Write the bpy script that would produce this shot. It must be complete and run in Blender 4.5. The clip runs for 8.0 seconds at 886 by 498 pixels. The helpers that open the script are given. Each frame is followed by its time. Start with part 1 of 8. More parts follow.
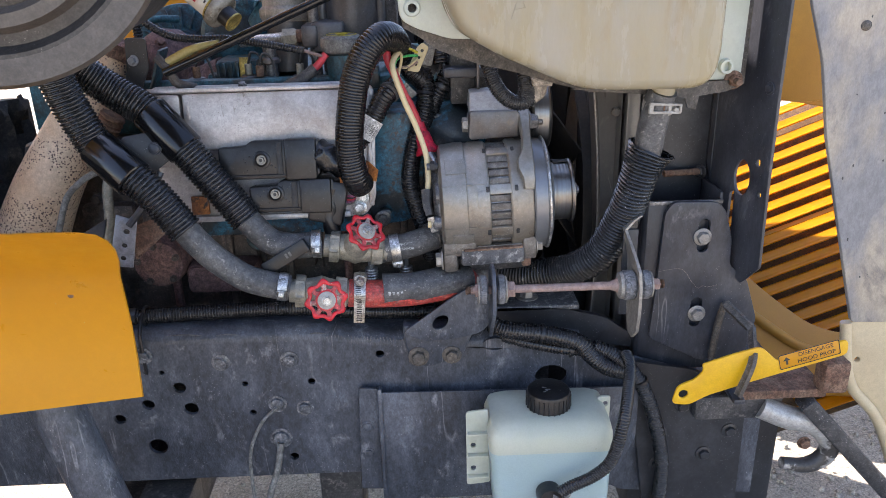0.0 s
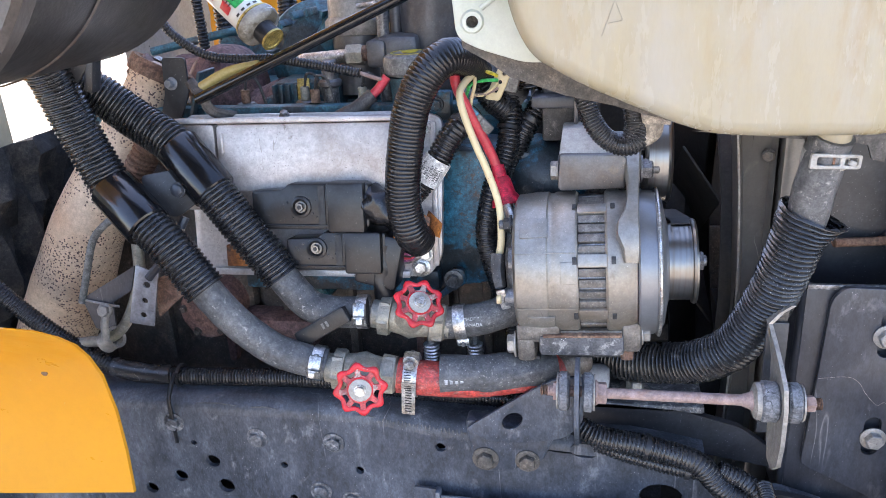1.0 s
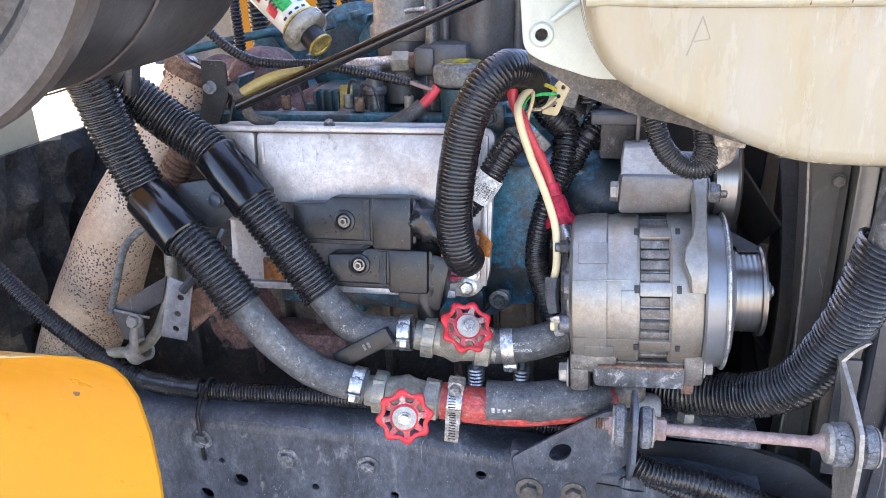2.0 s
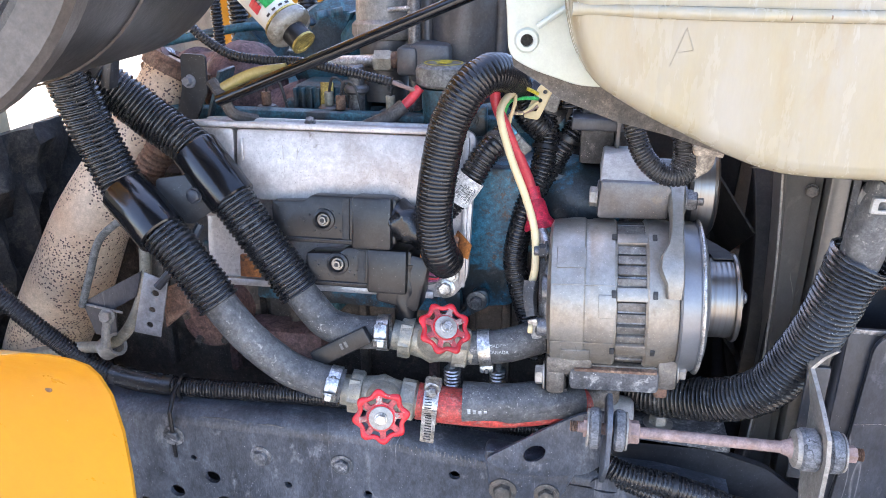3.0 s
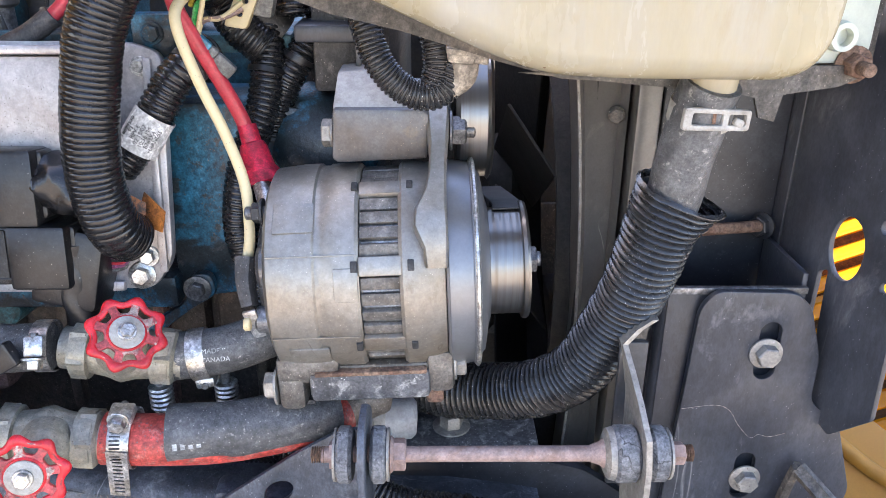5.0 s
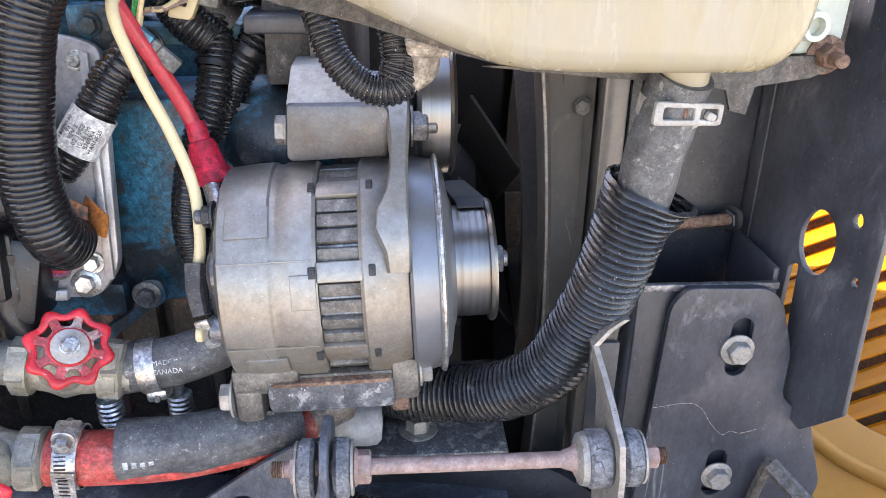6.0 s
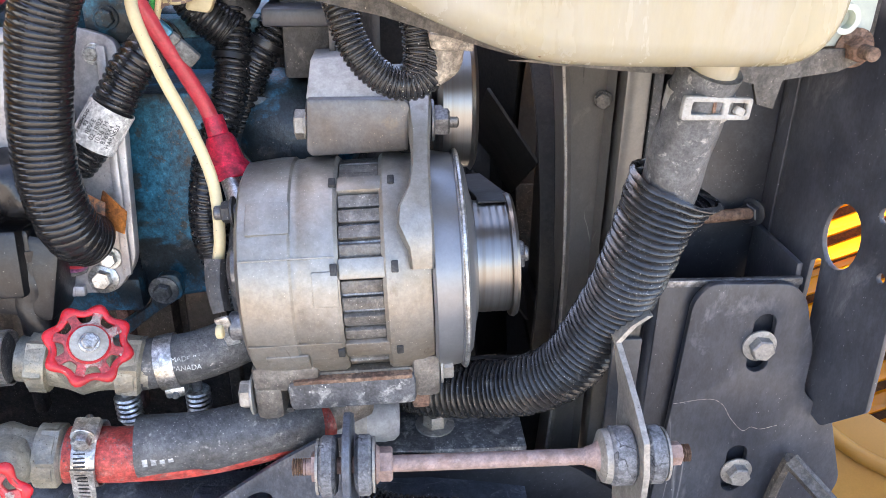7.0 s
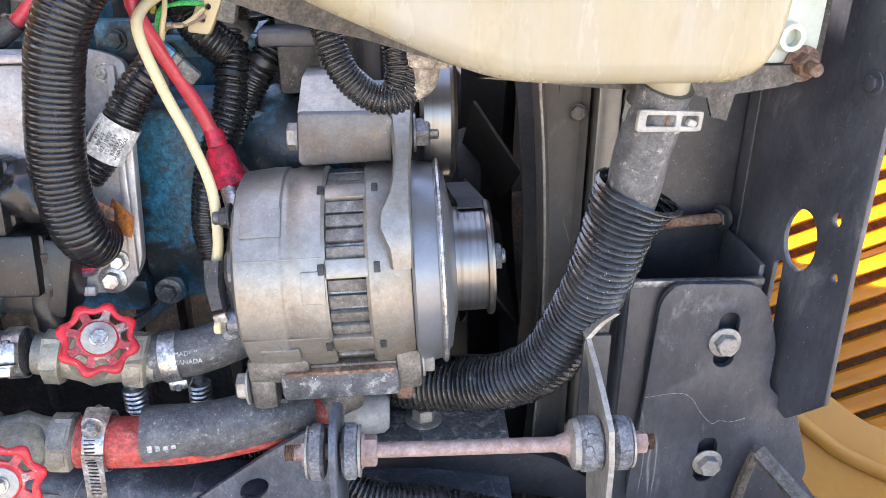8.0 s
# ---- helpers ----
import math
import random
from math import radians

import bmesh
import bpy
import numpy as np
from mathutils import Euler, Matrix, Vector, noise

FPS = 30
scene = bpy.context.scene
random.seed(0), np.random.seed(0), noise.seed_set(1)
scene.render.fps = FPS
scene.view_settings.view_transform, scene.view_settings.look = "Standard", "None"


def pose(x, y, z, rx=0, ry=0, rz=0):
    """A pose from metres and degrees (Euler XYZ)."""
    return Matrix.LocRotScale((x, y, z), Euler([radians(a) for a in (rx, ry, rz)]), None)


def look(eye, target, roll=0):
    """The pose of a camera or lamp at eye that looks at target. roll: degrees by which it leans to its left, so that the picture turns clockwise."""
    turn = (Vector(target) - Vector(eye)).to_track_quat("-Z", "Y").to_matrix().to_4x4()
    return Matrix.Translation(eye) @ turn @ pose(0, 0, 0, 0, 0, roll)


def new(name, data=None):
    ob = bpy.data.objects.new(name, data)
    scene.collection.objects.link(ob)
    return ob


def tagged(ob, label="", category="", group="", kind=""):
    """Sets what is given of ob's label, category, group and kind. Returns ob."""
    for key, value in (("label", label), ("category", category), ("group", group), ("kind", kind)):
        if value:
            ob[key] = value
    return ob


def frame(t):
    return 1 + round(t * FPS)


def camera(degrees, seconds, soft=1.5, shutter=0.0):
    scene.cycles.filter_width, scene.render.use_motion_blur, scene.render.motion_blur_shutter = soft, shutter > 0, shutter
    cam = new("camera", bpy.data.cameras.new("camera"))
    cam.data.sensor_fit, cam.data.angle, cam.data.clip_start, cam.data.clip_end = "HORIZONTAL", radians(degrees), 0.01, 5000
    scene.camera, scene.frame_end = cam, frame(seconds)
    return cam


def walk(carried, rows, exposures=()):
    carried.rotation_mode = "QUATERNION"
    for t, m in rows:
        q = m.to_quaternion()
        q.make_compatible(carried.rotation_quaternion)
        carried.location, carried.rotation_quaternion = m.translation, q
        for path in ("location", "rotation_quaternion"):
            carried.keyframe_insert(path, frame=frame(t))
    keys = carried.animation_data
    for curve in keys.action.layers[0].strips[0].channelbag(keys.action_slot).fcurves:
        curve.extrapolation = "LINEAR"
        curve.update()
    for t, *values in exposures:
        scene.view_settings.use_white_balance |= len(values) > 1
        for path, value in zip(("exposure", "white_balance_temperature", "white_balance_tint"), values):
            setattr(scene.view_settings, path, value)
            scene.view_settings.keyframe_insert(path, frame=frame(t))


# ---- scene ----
cam = camera(59.6, 8.0, soft=0.5)
PATH = [
    (0, (-0.03, -0.006, 1.484), (0.013, 1.849, 0.738), -1.5),
    (0.2, (-0.0, 0.093, 1.476), (-0.052, 1.956, 0.75), -2.1),
    (0.5, (0.077, 0.22, 1.46), (-0.145, 2.067, 0.727), -2.9),
    (0.7, (0.097, 0.278, 1.458), (-0.2, 2.115, 0.725), -3.1),
    (1, (0.095, 0.306, 1.47), (-0.289, 2.128, 0.739), -3.4),
    (1.5, (0.055, 0.352, 1.477), (-0.362, 2.166, 0.744), -2.5),
    (3, (0.02, 0.35, 1.488), (-0.307, 2.177, 0.741), -0.0),
    (3.5, (0.019, 0.356, 1.485), (-0.251, 2.186, 0.725), 0.0),
    (4, (0.027, 0.387, 1.471), (-0.155, 2.22, 0.693), 0.1),
    (4.2, (0.035, 0.417, 1.452), (-0.095, 2.252, 0.666), 0.2),
    (4.5, (0.077, 0.492, 1.404), (0.011, 2.328, 0.614), 0.2),
    (4.7, (0.1, 0.549, 1.396), (0.081, 2.378, 0.586), 0.3),
    (5, (0.134, 0.61, 1.374), (0.166, 2.44, 0.567), 0.4),
    (6.3, (0.135, 0.645, 1.375), (0.268, 2.449, 0.522), 0.6),
    (6.5, (0.13, 0.647, 1.375), (0.263, 2.449, 0.518), 0.6),
    (7, (0.119, 0.652, 1.376), (0.241, 2.451, 0.511), 0.5),
    (7.5, (0.12, 0.647, 1.384), (0.222, 2.448, 0.52), 0.3),
    (8, (0.146, 0.602, 1.393), (0.23, 2.413, 0.548), -0.1),
]
EXPOSURES = [(t, e, k, 20) for t, e, k in ((0, 1.85, 6900), (0.5, 2.2, 6700), (1.0, 2.55, 6560), (1.5, 2.72, 6560), (3.0, 2.76, 6500), (4.0, 2.72, 6620), (5.0, 2.72, 6880), (6.5, 2.80, 6980), (8.0, 2.84, 7060))]
walk(cam, [(t, look(eye, target, roll)) for t, eye, target, roll in PATH], EXPOSURES)

# ---- light ----
world = bpy.data.worlds.new("sky")
scene.world = world
world.use_nodes = True
wn = world.node_tree
bg = wn.nodes["Background"]
sky = wn.nodes.new("ShaderNodeTexSky")
sky.sky_type = "NISHITA"
sky.sun_disc = False
SUN_EL, SUN_AZ = 45.0, -60.0
sky.sun_elevation = radians(SUN_EL)
sky.sun_rotation = radians(SUN_AZ)
wn.links.new(sky.outputs["Color"], bg.inputs["Color"])
bg.inputs["Strength"].default_value = 0.15
sun_data = bpy.data.lights.new("sun", "SUN")
sun_data.energy, sun_data.angle, sun_data.color = 5.0, radians(0.5), (1.0, 0.95, 0.87)
sun = new("sun", sun_data)
el, az = radians(SUN_EL), radians(SUN_AZ)
toward = Vector((math.sin(az) * math.cos(el), math.cos(az) * math.cos(el), math.sin(el)))
sun.matrix_world = look(toward * 20, (0, 0, 0))


# ---- materials ----
def ramp(nt, fac, stops):
    node = nt.nodes.new("ShaderNodeValToRGB")
    els = node.color_ramp.elements
    while len(els) < len(stops):
        els.new(0.5)
    for e, (p, c) in zip(els, stops):
        e.position, e.color = p, (*c, 1)
    nt.links.new(fac, node.inputs[0])
    return node.outputs[0]


def noise_tex(nt, coords, scale, detail=6.0, rough=0.6, distort=0.0):
    n = nt.nodes.new("ShaderNodeTexNoise")
    n.inputs["Scale"].default_value = scale
    n.inputs["Detail"].default_value = detail
    n.inputs["Roughness"].default_value = rough
    n.inputs["Distortion"].default_value = distort
    nt.links.new(coords, n.inputs["Vector"])
    return n.outputs["Fac"]


def dots(nt, coords, scale, gate, radius, cluster=0.0):
    """A mask of small separate dots: cells a metre, the share of cells left empty, and the dot's radius in cells."""
    v = nt.nodes.new("ShaderNodeTexVoronoi")
    v.inputs["Scale"].default_value = scale
    nt.links.new(coords, v.inputs["Vector"])
    wob = noise_tex(nt, coords, scale * 1.7, 2.0, 0.5)
    size = nt.nodes.new("ShaderNodeMath")
    size.operation = "MULTIPLY"
    size.inputs[1].default_value = radius * 2
    nt.links.new(wob, size.inputs[0])
    less = nt.nodes.new("ShaderNodeMath")
    less.operation = "LESS_THAN"
    nt.links.new(v.outputs["Distance"], less.inputs[0])
    nt.links.new(size.outputs[0], less.inputs[1])
    sep = nt.nodes.new("ShaderNodeSeparateColor")
    nt.links.new(v.outputs["Color"], sep.inputs[0])
    keep = nt.nodes.new("ShaderNodeMath")
    keep.operation = "GREATER_THAN"
    nt.links.new(sep.outputs[0], keep.inputs[0])
    if cluster:
        lo = nt.nodes.new("ShaderNodeMapRange")
        lo.inputs["From Min"].default_value, lo.inputs["From Max"].default_value = 0.42, 0.62
        lo.inputs["To Min"].default_value, lo.inputs["To Max"].default_value = 1.0, gate
        nt.links.new(noise_tex(nt, coords, cluster, 3.0, 0.5), lo.inputs["Value"])
        nt.links.new(lo.outputs[0], keep.inputs[1])
    else:
        keep.inputs[1].default_value = gate
    both = nt.nodes.new("ShaderNodeMath")
    both.operation = "MULTIPLY"
    nt.links.new(less.outputs[0], both.inputs[0])
    nt.links.new(keep.outputs[0], both.inputs[1])
    return both.outputs[0]


def mix(nt, fac, a, b):
    m = nt.nodes.new("ShaderNodeMix")
    m.data_type = "RGBA"
    if isinstance(fac, float):
        m.inputs[0].default_value = fac
    else:
        nt.links.new(fac, m.inputs[0])
    for sock, v in ((m.inputs[6], a), (m.inputs[7], b)):
        if isinstance(v, tuple):
            sock.default_value = (*v, 1)
        else:
            nt.links.new(v, sock)
    return m.outputs[2]


def scratches(nt, coords, scale, width, gate, stretch):
    """A mask of thin broken lines, long in one direction."""
    mp = nt.nodes.new("ShaderNodeMapping")
    mp.inputs["Scale"].default_value = stretch
    mp.inputs["Rotation"].default_value = (0.2, 0.5, 0.3)
    nt.links.new(coords, mp.inputs["Vector"])
    n = noise_tex(nt, mp.outputs["Vector"], scale, 3.0, 0.5, 0.3)
    line = ramp(nt, n, [(0.5 - width, (0, 0, 0)), (0.5, (1, 1, 1)), (0.5 + width, (0, 0, 0))])
    where = ramp(nt, noise_tex(nt, coords, scale * 0.45, 4.0, 0.6), [(gate, (0, 0, 0)), (gate + 0.06, (1, 1, 1))])
    mm = nt.nodes.new("ShaderNodeMix")
    mm.data_type, mm.blend_type = "RGBA", "MULTIPLY"
    mm.inputs[0].default_value = 1.0
    nt.links.new(line, mm.inputs[6])
    nt.links.new(where, mm.inputs[7])
    return mm.outputs[2]


def surface(name, base, rough=0.6, metal=0.0, second=None, patch=(8.0, 0.45, 0.6), dust=None, dust_at=(30.0, 0.6, 0.75),
            specks=None, speck_at=(170.0, 0.6, 0.13), grain=0.45, bump=0.25, bump_scale=220.0, rough_var=0.15, stretch=(1, 1, 1), coat=0.0, transmit=0.0, subsurface=0.0, lines=None, line_at=(22.0, 0.006, 0.5, (1, 1, 0.25))):
    """A worn surface: base colour, large patches of a second colour, finer dust, and fine specks, with a grained relief."""
    m = bpy.data.materials.new(name)
    m.use_nodes = True
    nt = m.node_tree
    b = nt.nodes["Principled BSDF"]
    tc = nt.nodes.new("ShaderNodeTexCoord")
    mp = nt.nodes.new("ShaderNodeMapping")
    mp.inputs["Scale"].default_value = stretch
    nt.links.new(tc.outputs["Object"], mp.inputs["Vector"])
    co = mp.outputs["Vector"]
    fine = noise_tex(nt, co, 90.0, 8.0, 0.65)
    lo, hi = tuple(max(0, c * (1 - grain)) for c in base), tuple(min(1, c * (1 + grain)) for c in base)
    col = ramp(nt, fine, [(0.3, lo), (0.7, hi)])
    if second:
        f = noise_tex(nt, co, patch[0], 8.0, 0.62, 0.3)
        col = mix(nt, ramp(nt, f, [(patch[1], (0, 0, 0)), (patch[2], (1, 1, 1))]), col, second)
    if dust:
        f = noise_tex(nt, co, dust_at[0], 10.0, 0.7, 0.4)
        col = mix(nt, ramp(nt, f, [(dust_at[1], (0, 0, 0)), (dust_at[2], (1, 1, 1))]), col, dust)
    if specks:
        col = mix(nt, dots(nt, co, speck_at[0] * 1.7, speck_at[1] - 0.25, speck_at[2] * 1.15, 11.0), col, specks)
    if lines:
        col = mix(nt, scratches(nt, co, *line_at), col, lines)
    grit = ramp(nt, noise_tex(nt, co, 420.0, 4.0, 0.7), [(0.32, (1 - grain, 1 - grain, 1 - grain)), (0.68, (1 + 0.5 * grain, 1 + 0.5 * grain, 1 + 0.5 * grain))])
    mm = nt.nodes.new("ShaderNodeMix")
    mm.data_type, mm.blend_type = "RGBA", "MULTIPLY"
    mm.inputs[0].default_value = 1.0
    nt.links.new(col, mm.inputs[6])
    nt.links.new(grit, mm.inputs[7])
    out = mm.outputs[2]
    if grain > 0.1:
        for scale, low, gap in ((46.0, 1 - 0.38 * grain, 0.12), (150.0, 1 - 0.55 * grain, 0.08)):
            mot = ramp(nt, noise_tex(nt, co, scale, 5.0, 0.7, 0.2), [(0.5 - gap, (low, low, low)), (0.5 + gap, (2 - low, 2 - low, 2 - low))])
            m2 = nt.nodes.new("ShaderNodeMix")
            m2.data_type, m2.blend_type = "RGBA", "MULTIPLY"
            m2.inputs[0].default_value = 1.0
            nt.links.new(out, m2.inputs[6])
            nt.links.new(mot, m2.inputs[7])
            out = m2.outputs[2]
    nt.links.new(out, b.inputs["Base Color"])
    b.inputs["Metallic"].default_value = metal
    rn = nt.nodes.new("ShaderNodeMapRange")
    rn.inputs["To Min"].default_value = max(0.02, rough - rough_var)
    rn.inputs["To Max"].default_value = min(1, rough + rough_var)
    nt.links.new(noise_tex(nt, co, 25.0, 6.0, 0.7), rn.inputs["Value"])
    nt.links.new(rn.outputs[0], b.inputs["Roughness"])
    b.inputs["Coat Weight"].default_value = coat
    b.inputs["Transmission Weight"].default_value = transmit
    if subsurface:
        b.inputs["Subsurface Weight"].default_value = subsurface
        b.inputs["Subsurface Radius"].default_value = (0.05, 0.045, 0.03)
        b.inputs["Subsurface Scale"].default_value = 0.6
    if bump:
        bp = nt.nodes.new("ShaderNodeBump")
        bp.inputs["Strength"].default_value = bump
        bp.inputs["Distance"].default_value = 0.003
        nt.links.new(noise_tex(nt, co, bump_scale, 6.0, 0.6), bp.inputs["Height"])
        nt.links.new(bp.outputs[0], b.inputs["Normal"])
    return m


def shield_paint(name):
    """Cream heat paint, browned in places and pitted with clustered dark rust spots."""
    m = surface(name, (0.58, 0.44, 0.31), 0.5, second=(0.52, 0.34, 0.21), patch=(5, 0.46, 0.7), bump=0.25, grain=0.15)
    nt = m.node_tree
    b = nt.nodes["Principled BSDF"]
    co = nt.nodes["Mapping"].outputs["Vector"]
    was = b.inputs["Base Color"].links[0].from_socket
    nt.links.new(mix(nt, dots(nt, co, 235.0, -0.5, 0.36, 9.0), was, (0.085, 0.05, 0.04)), b.inputs["Base Color"])
    return m


DUST = (0.34, 0.30, 0.25)
M_RAIL = surface("black_frame_paint", (0.040, 0.046, 0.058), 0.40, second=(0.085, 0.095, 0.115), patch=(8, 0.45, 0.60), dust=(0.18, 0.185, 0.20), dust_at=(26, 0.57, 0.68), specks=(0.45, 0.45, 0.46), speck_at=(240, 0.80, 0.10), bump=0.45, grain=0.35, stretch=(1, 1, 0.55), lines=(0.17, 0.175, 0.19), line_at=(14, 0.008, 0.52, (1, 1, 0.15)))
M_BRACKET = surface("black_bracket_paint", (0.031, 0.034, 0.042), 0.38, second=(0.054, 0.058, 0.068), patch=(7, 0.47, 0.62), dust=(0.125, 0.127, 0.135), dust_at=(16, 0.58, 0.70), specks=(0.42, 0.42, 0.43), speck_at=(300, 0.86, 0.09), bump=0.12, grain=0.2, stretch=(1.0, 1.0, 0.5), lines=(0.16, 0.16, 0.165), line_at=(12, 0.006, 0.54, (1, 1, 0.2)))
M_BLACK = surface("grimy_black", (0.030, 0.030, 0.032), 0.5, second=(0.075, 0.071, 0.068), patch=(14, 0.44, 0.62), dust=(0.20, 0.18, 0.16), dust_at=(40, 0.55, 0.72), specks=(0.34, 0.31, 0.28), speck_at=(230, 0.6, 0.14), bump=0.4)
M_DARK = surface("sooty_engine_iron", (0.042, 0.039, 0.038), 0.55, second=(0.075, 0.060, 0.050), patch=(9, 0.45, 0.65), dust=(0.13, 0.10, 0.08), dust_at=(25, 0.53, 0.68), specks=(0.26, 0.23, 0.2), speck_at=(210, 0.6, 0.15), bump=0.6, bump_scale=120)
M_LOOM = surface("corrugated_black_plastic", (0.017, 0.017, 0.018), 0.25, dust=(0.085, 0.082, 0.078), dust_at=(35, 0.60, 0.8), specks=(0.4, 0.39, 0.37), speck_at=(260, 0.84, 0.11), bump=0.08, grain=0.2)
M_LOOMSHINY = surface("glossy_tape_plastic", (0.012, 0.0115, 0.012), 0.24, dust=(0.05, 0.042, 0.035), dust_at=(35, 0.62, 0.85), bump=0.05, rough_var=0.08)
M_SLEEVE = surface("glossy_shrink_sleeve", (0.008, 0.008, 0.009), 0.16, bump=0.04, rough_var=0.06, dust=(0.05, 0.05, 0.05), dust_at=(30, 0.68, 0.85))
M_HOSE = surface("weathered_rubber_hose", (0.075, 0.075, 0.075), 0.48, second=(0.135, 0.132, 0.128), patch=(18, 0.44, 0.66), dust=(0.33, 0.31, 0.28), dust_at=(110, 0.58, 0.69), specks=(0.46, 0.43, 0.4), speck_at=(230, 0.6, 0.13), bump=0.6, bump_scale=160, grain=0.35)
M_RUBBER = surface("cracked_rubber", (0.13, 0.132, 0.138), 0.6, second=(0.20, 0.20, 0.205), patch=(30, 0.42, 0.6), dust=(0.36, 0.35, 0.33), dust_at=(60, 0.56, 0.66), bump=0.7, bump_scale=120, lines=(0.03, 0.03, 0.03), line_at=(40, 0.02, 0.42, (1, 1, 1)))
M_ALU = surface("cast_aluminium_cover", (0.51, 0.485, 0.475), 0.42, 0.40, second=(0.37, 0.33, 0.31), patch=(9, 0.50, 0.66), dust=(0.24, 0.20, 0.18), dust_at=(30, 0.62, 0.70), specks=(0.15, 0.13, 0.12), speck_at=(230, 0.60, 0.13), bump=0.15, grain=0.14, lines=(0.30, 0.27, 0.25), line_at=(24, 0.004, 0.56, (1, 1, 0.3)))
M_ALT = surface("oxidised_cast_aluminium", (0.285, 0.272, 0.245), 0.40, 0.60, second=(0.225, 0.185, 0.14), patch=(7, 0.46, 0.66), dust=(0.135, 0.10, 0.075), dust_at=(13, 0.57, 0.70), specks=(0.66, 0.60, 0.52), speck_at=(360, 0.70, 0.10), bump=0.14, grain=0.11, rough_var=0.08, lines=(0.15, 0.115, 0.09), line_at=(16, 0.004, 0.56, (1, 1, 0.3)))
M_ALTGRIME = surface("grimy_cast_aluminium", (0.20, 0.185, 0.165), 0.5, 0.45, second=(0.11, 0.095, 0.08), patch=(18, 0.44, 0.62), dust=(0.33, 0.28, 0.23), dust_at=(60, 0.60, 0.72), specks=(0.6, 0.55, 0.47), speck_at=(300, 0.62, 0.12), bump=0.35, grain=0.3)
M_GRIMESTEEL = surface("grimy_rust_flecked_steel", (0.075, 0.068, 0.060), 0.5, 0.2, second=(0.12, 0.10, 0.08), patch=(20, 0.46, 0.62), dust=(0.22, 0.15, 0.09), dust_at=(45, 0.62, 0.72), specks=(0.4, 0.36, 0.3), speck_at=(260, 0.7, 0.12), bump=0.4)
M_RAILBOLT = surface("dusty_painted_bolt", (0.075, 0.08, 0.09), 0.45, second=(0.17, 0.17, 0.175), patch=(60, 0.46, 0.58), dust=(0.34, 0.33, 0.32), dust_at=(90, 0.56, 0.66), bump=0.4)
M_CONNTAN = surface("dusty_tan_plastic", (0.36, 0.31, 0.25), 0.6, second=(0.20, 0.17, 0.14), patch=(60, 0.46, 0.6), dust=(0.46, 0.41, 0.34), dust_at=(90, 0.56, 0.7), bump=0.3)
M_STRIP = surface("bare_grey_strip_steel", (0.30, 0.31, 0.33), 0.36, 0.5, second=(0.22, 0.22, 0.23), patch=(20, 0.46, 0.64), dust=(0.14, 0.12, 0.10), dust_at=(60, 0.62, 0.72), bump=0.1, grain=0.15)
M_STEEL = surface("brushed_pulley_steel", (0.22, 0.215, 0.205), 0.32, 0.95, second=(0.17, 0.145, 0.12), patch=(3, 0.45, 0.7), bump=0.0, stretch=(60, 0.3, 0.3), grain=0.05, rough_var=0.03)
M_DARKSTEEL = surface("dull_grey_steel", (0.20, 0.20, 0.205), 0.42, 0.7, second=(0.13, 0.12, 0.11), patch=(16, 0.45, 0.65), dust=DUST, dust_at=(40, 0.66, 0.8), bump=0.15)
M_FANPLATE = surface("smooth_dark_pressed_steel", (0.20, 0.203, 0.21), 0.33, 0.6, bump=0.0, grain=0.06, rough_var=0.04)
M_HOOK = surface("chipped_silver_paint", (0.40, 0.39, 0.365), 0.4, 0.3, second=(0.06, 0.055, 0.05), patch=(9, 0.52, 0.56), dust=(0.25, 0.21, 0.17), dust_at=(50, 0.62, 0.7), bump=0.2, grain=0.2)
M_ZINC = surface("zinc_plated_steel", (0.55, 0.54, 0.52), 0.35, 0.85, second=(0.42, 0.37, 0.30), patch=(30, 0.5, 0.65), dust=(0.26, 0.22, 0.18), dust_at=(70, 0.6, 0.75), bump=0.15)
M_RUST = surface("rusted_steel", (0.16, 0.085, 0.055), 0.8, 0.2, second=(0.24, 0.15, 0.10), patch=(40, 0.42, 0.62), dust=(0.07, 0.045, 0.035), dust_at=(60, 0.55, 0.72), bump=0.7)
M_ROD = surface("pink_brown_rusted_rod", (0.33, 0.235, 0.205), 0.72, 0.3, second=(0.28, 0.18, 0.145), patch=(40, 0.48, 0.65), dust=(0.38, 0.32, 0.28), dust_at=(90, 0.60, 0.74), bump=0.35, grain=0.2)
M_DUSTSTEEL = surface("dusty_bare_steel", (0.31, 0.285, 0.25), 0.5, 0.4, second=(0.22, 0.205, 0.19), patch=(10, 0.45, 0.65), dust=(0.44, 0.39, 0.32), dust_at=(26, 0.54, 0.72), specks=(0.12, 0.1, 0.08), speck_at=(200, 0.75, 0.14), bump=0.2, grain=0.2, lines=(0.50, 0.46, 0.40), line_at=(18, 0.006, 0.5, (1, 1, 0.2)))
M_TEAL = surface("teal_engine_enamel", (0.018, 0.125, 0.195), 0.36, second=(0.020, 0.030, 0.036), patch=(13, 0.44, 0.50), dust=(0.06, 0.065, 0.065), dust_at=(60, 0.56, 0.62), specks=(0.16, 0.14, 0.12), speck_at=(190, 0.6, 0.16), bump=0.3)
M_TEALDARK = surface("grimy_teal_engine_iron", (0.022, 0.10, 0.13), 0.5, second=(0.030, 0.038, 0.042), patch=(16, 0.48, 0.6), dust=(0.12, 0.11, 0.10), dust_at=(45, 0.6, 0.75), bump=0.5)
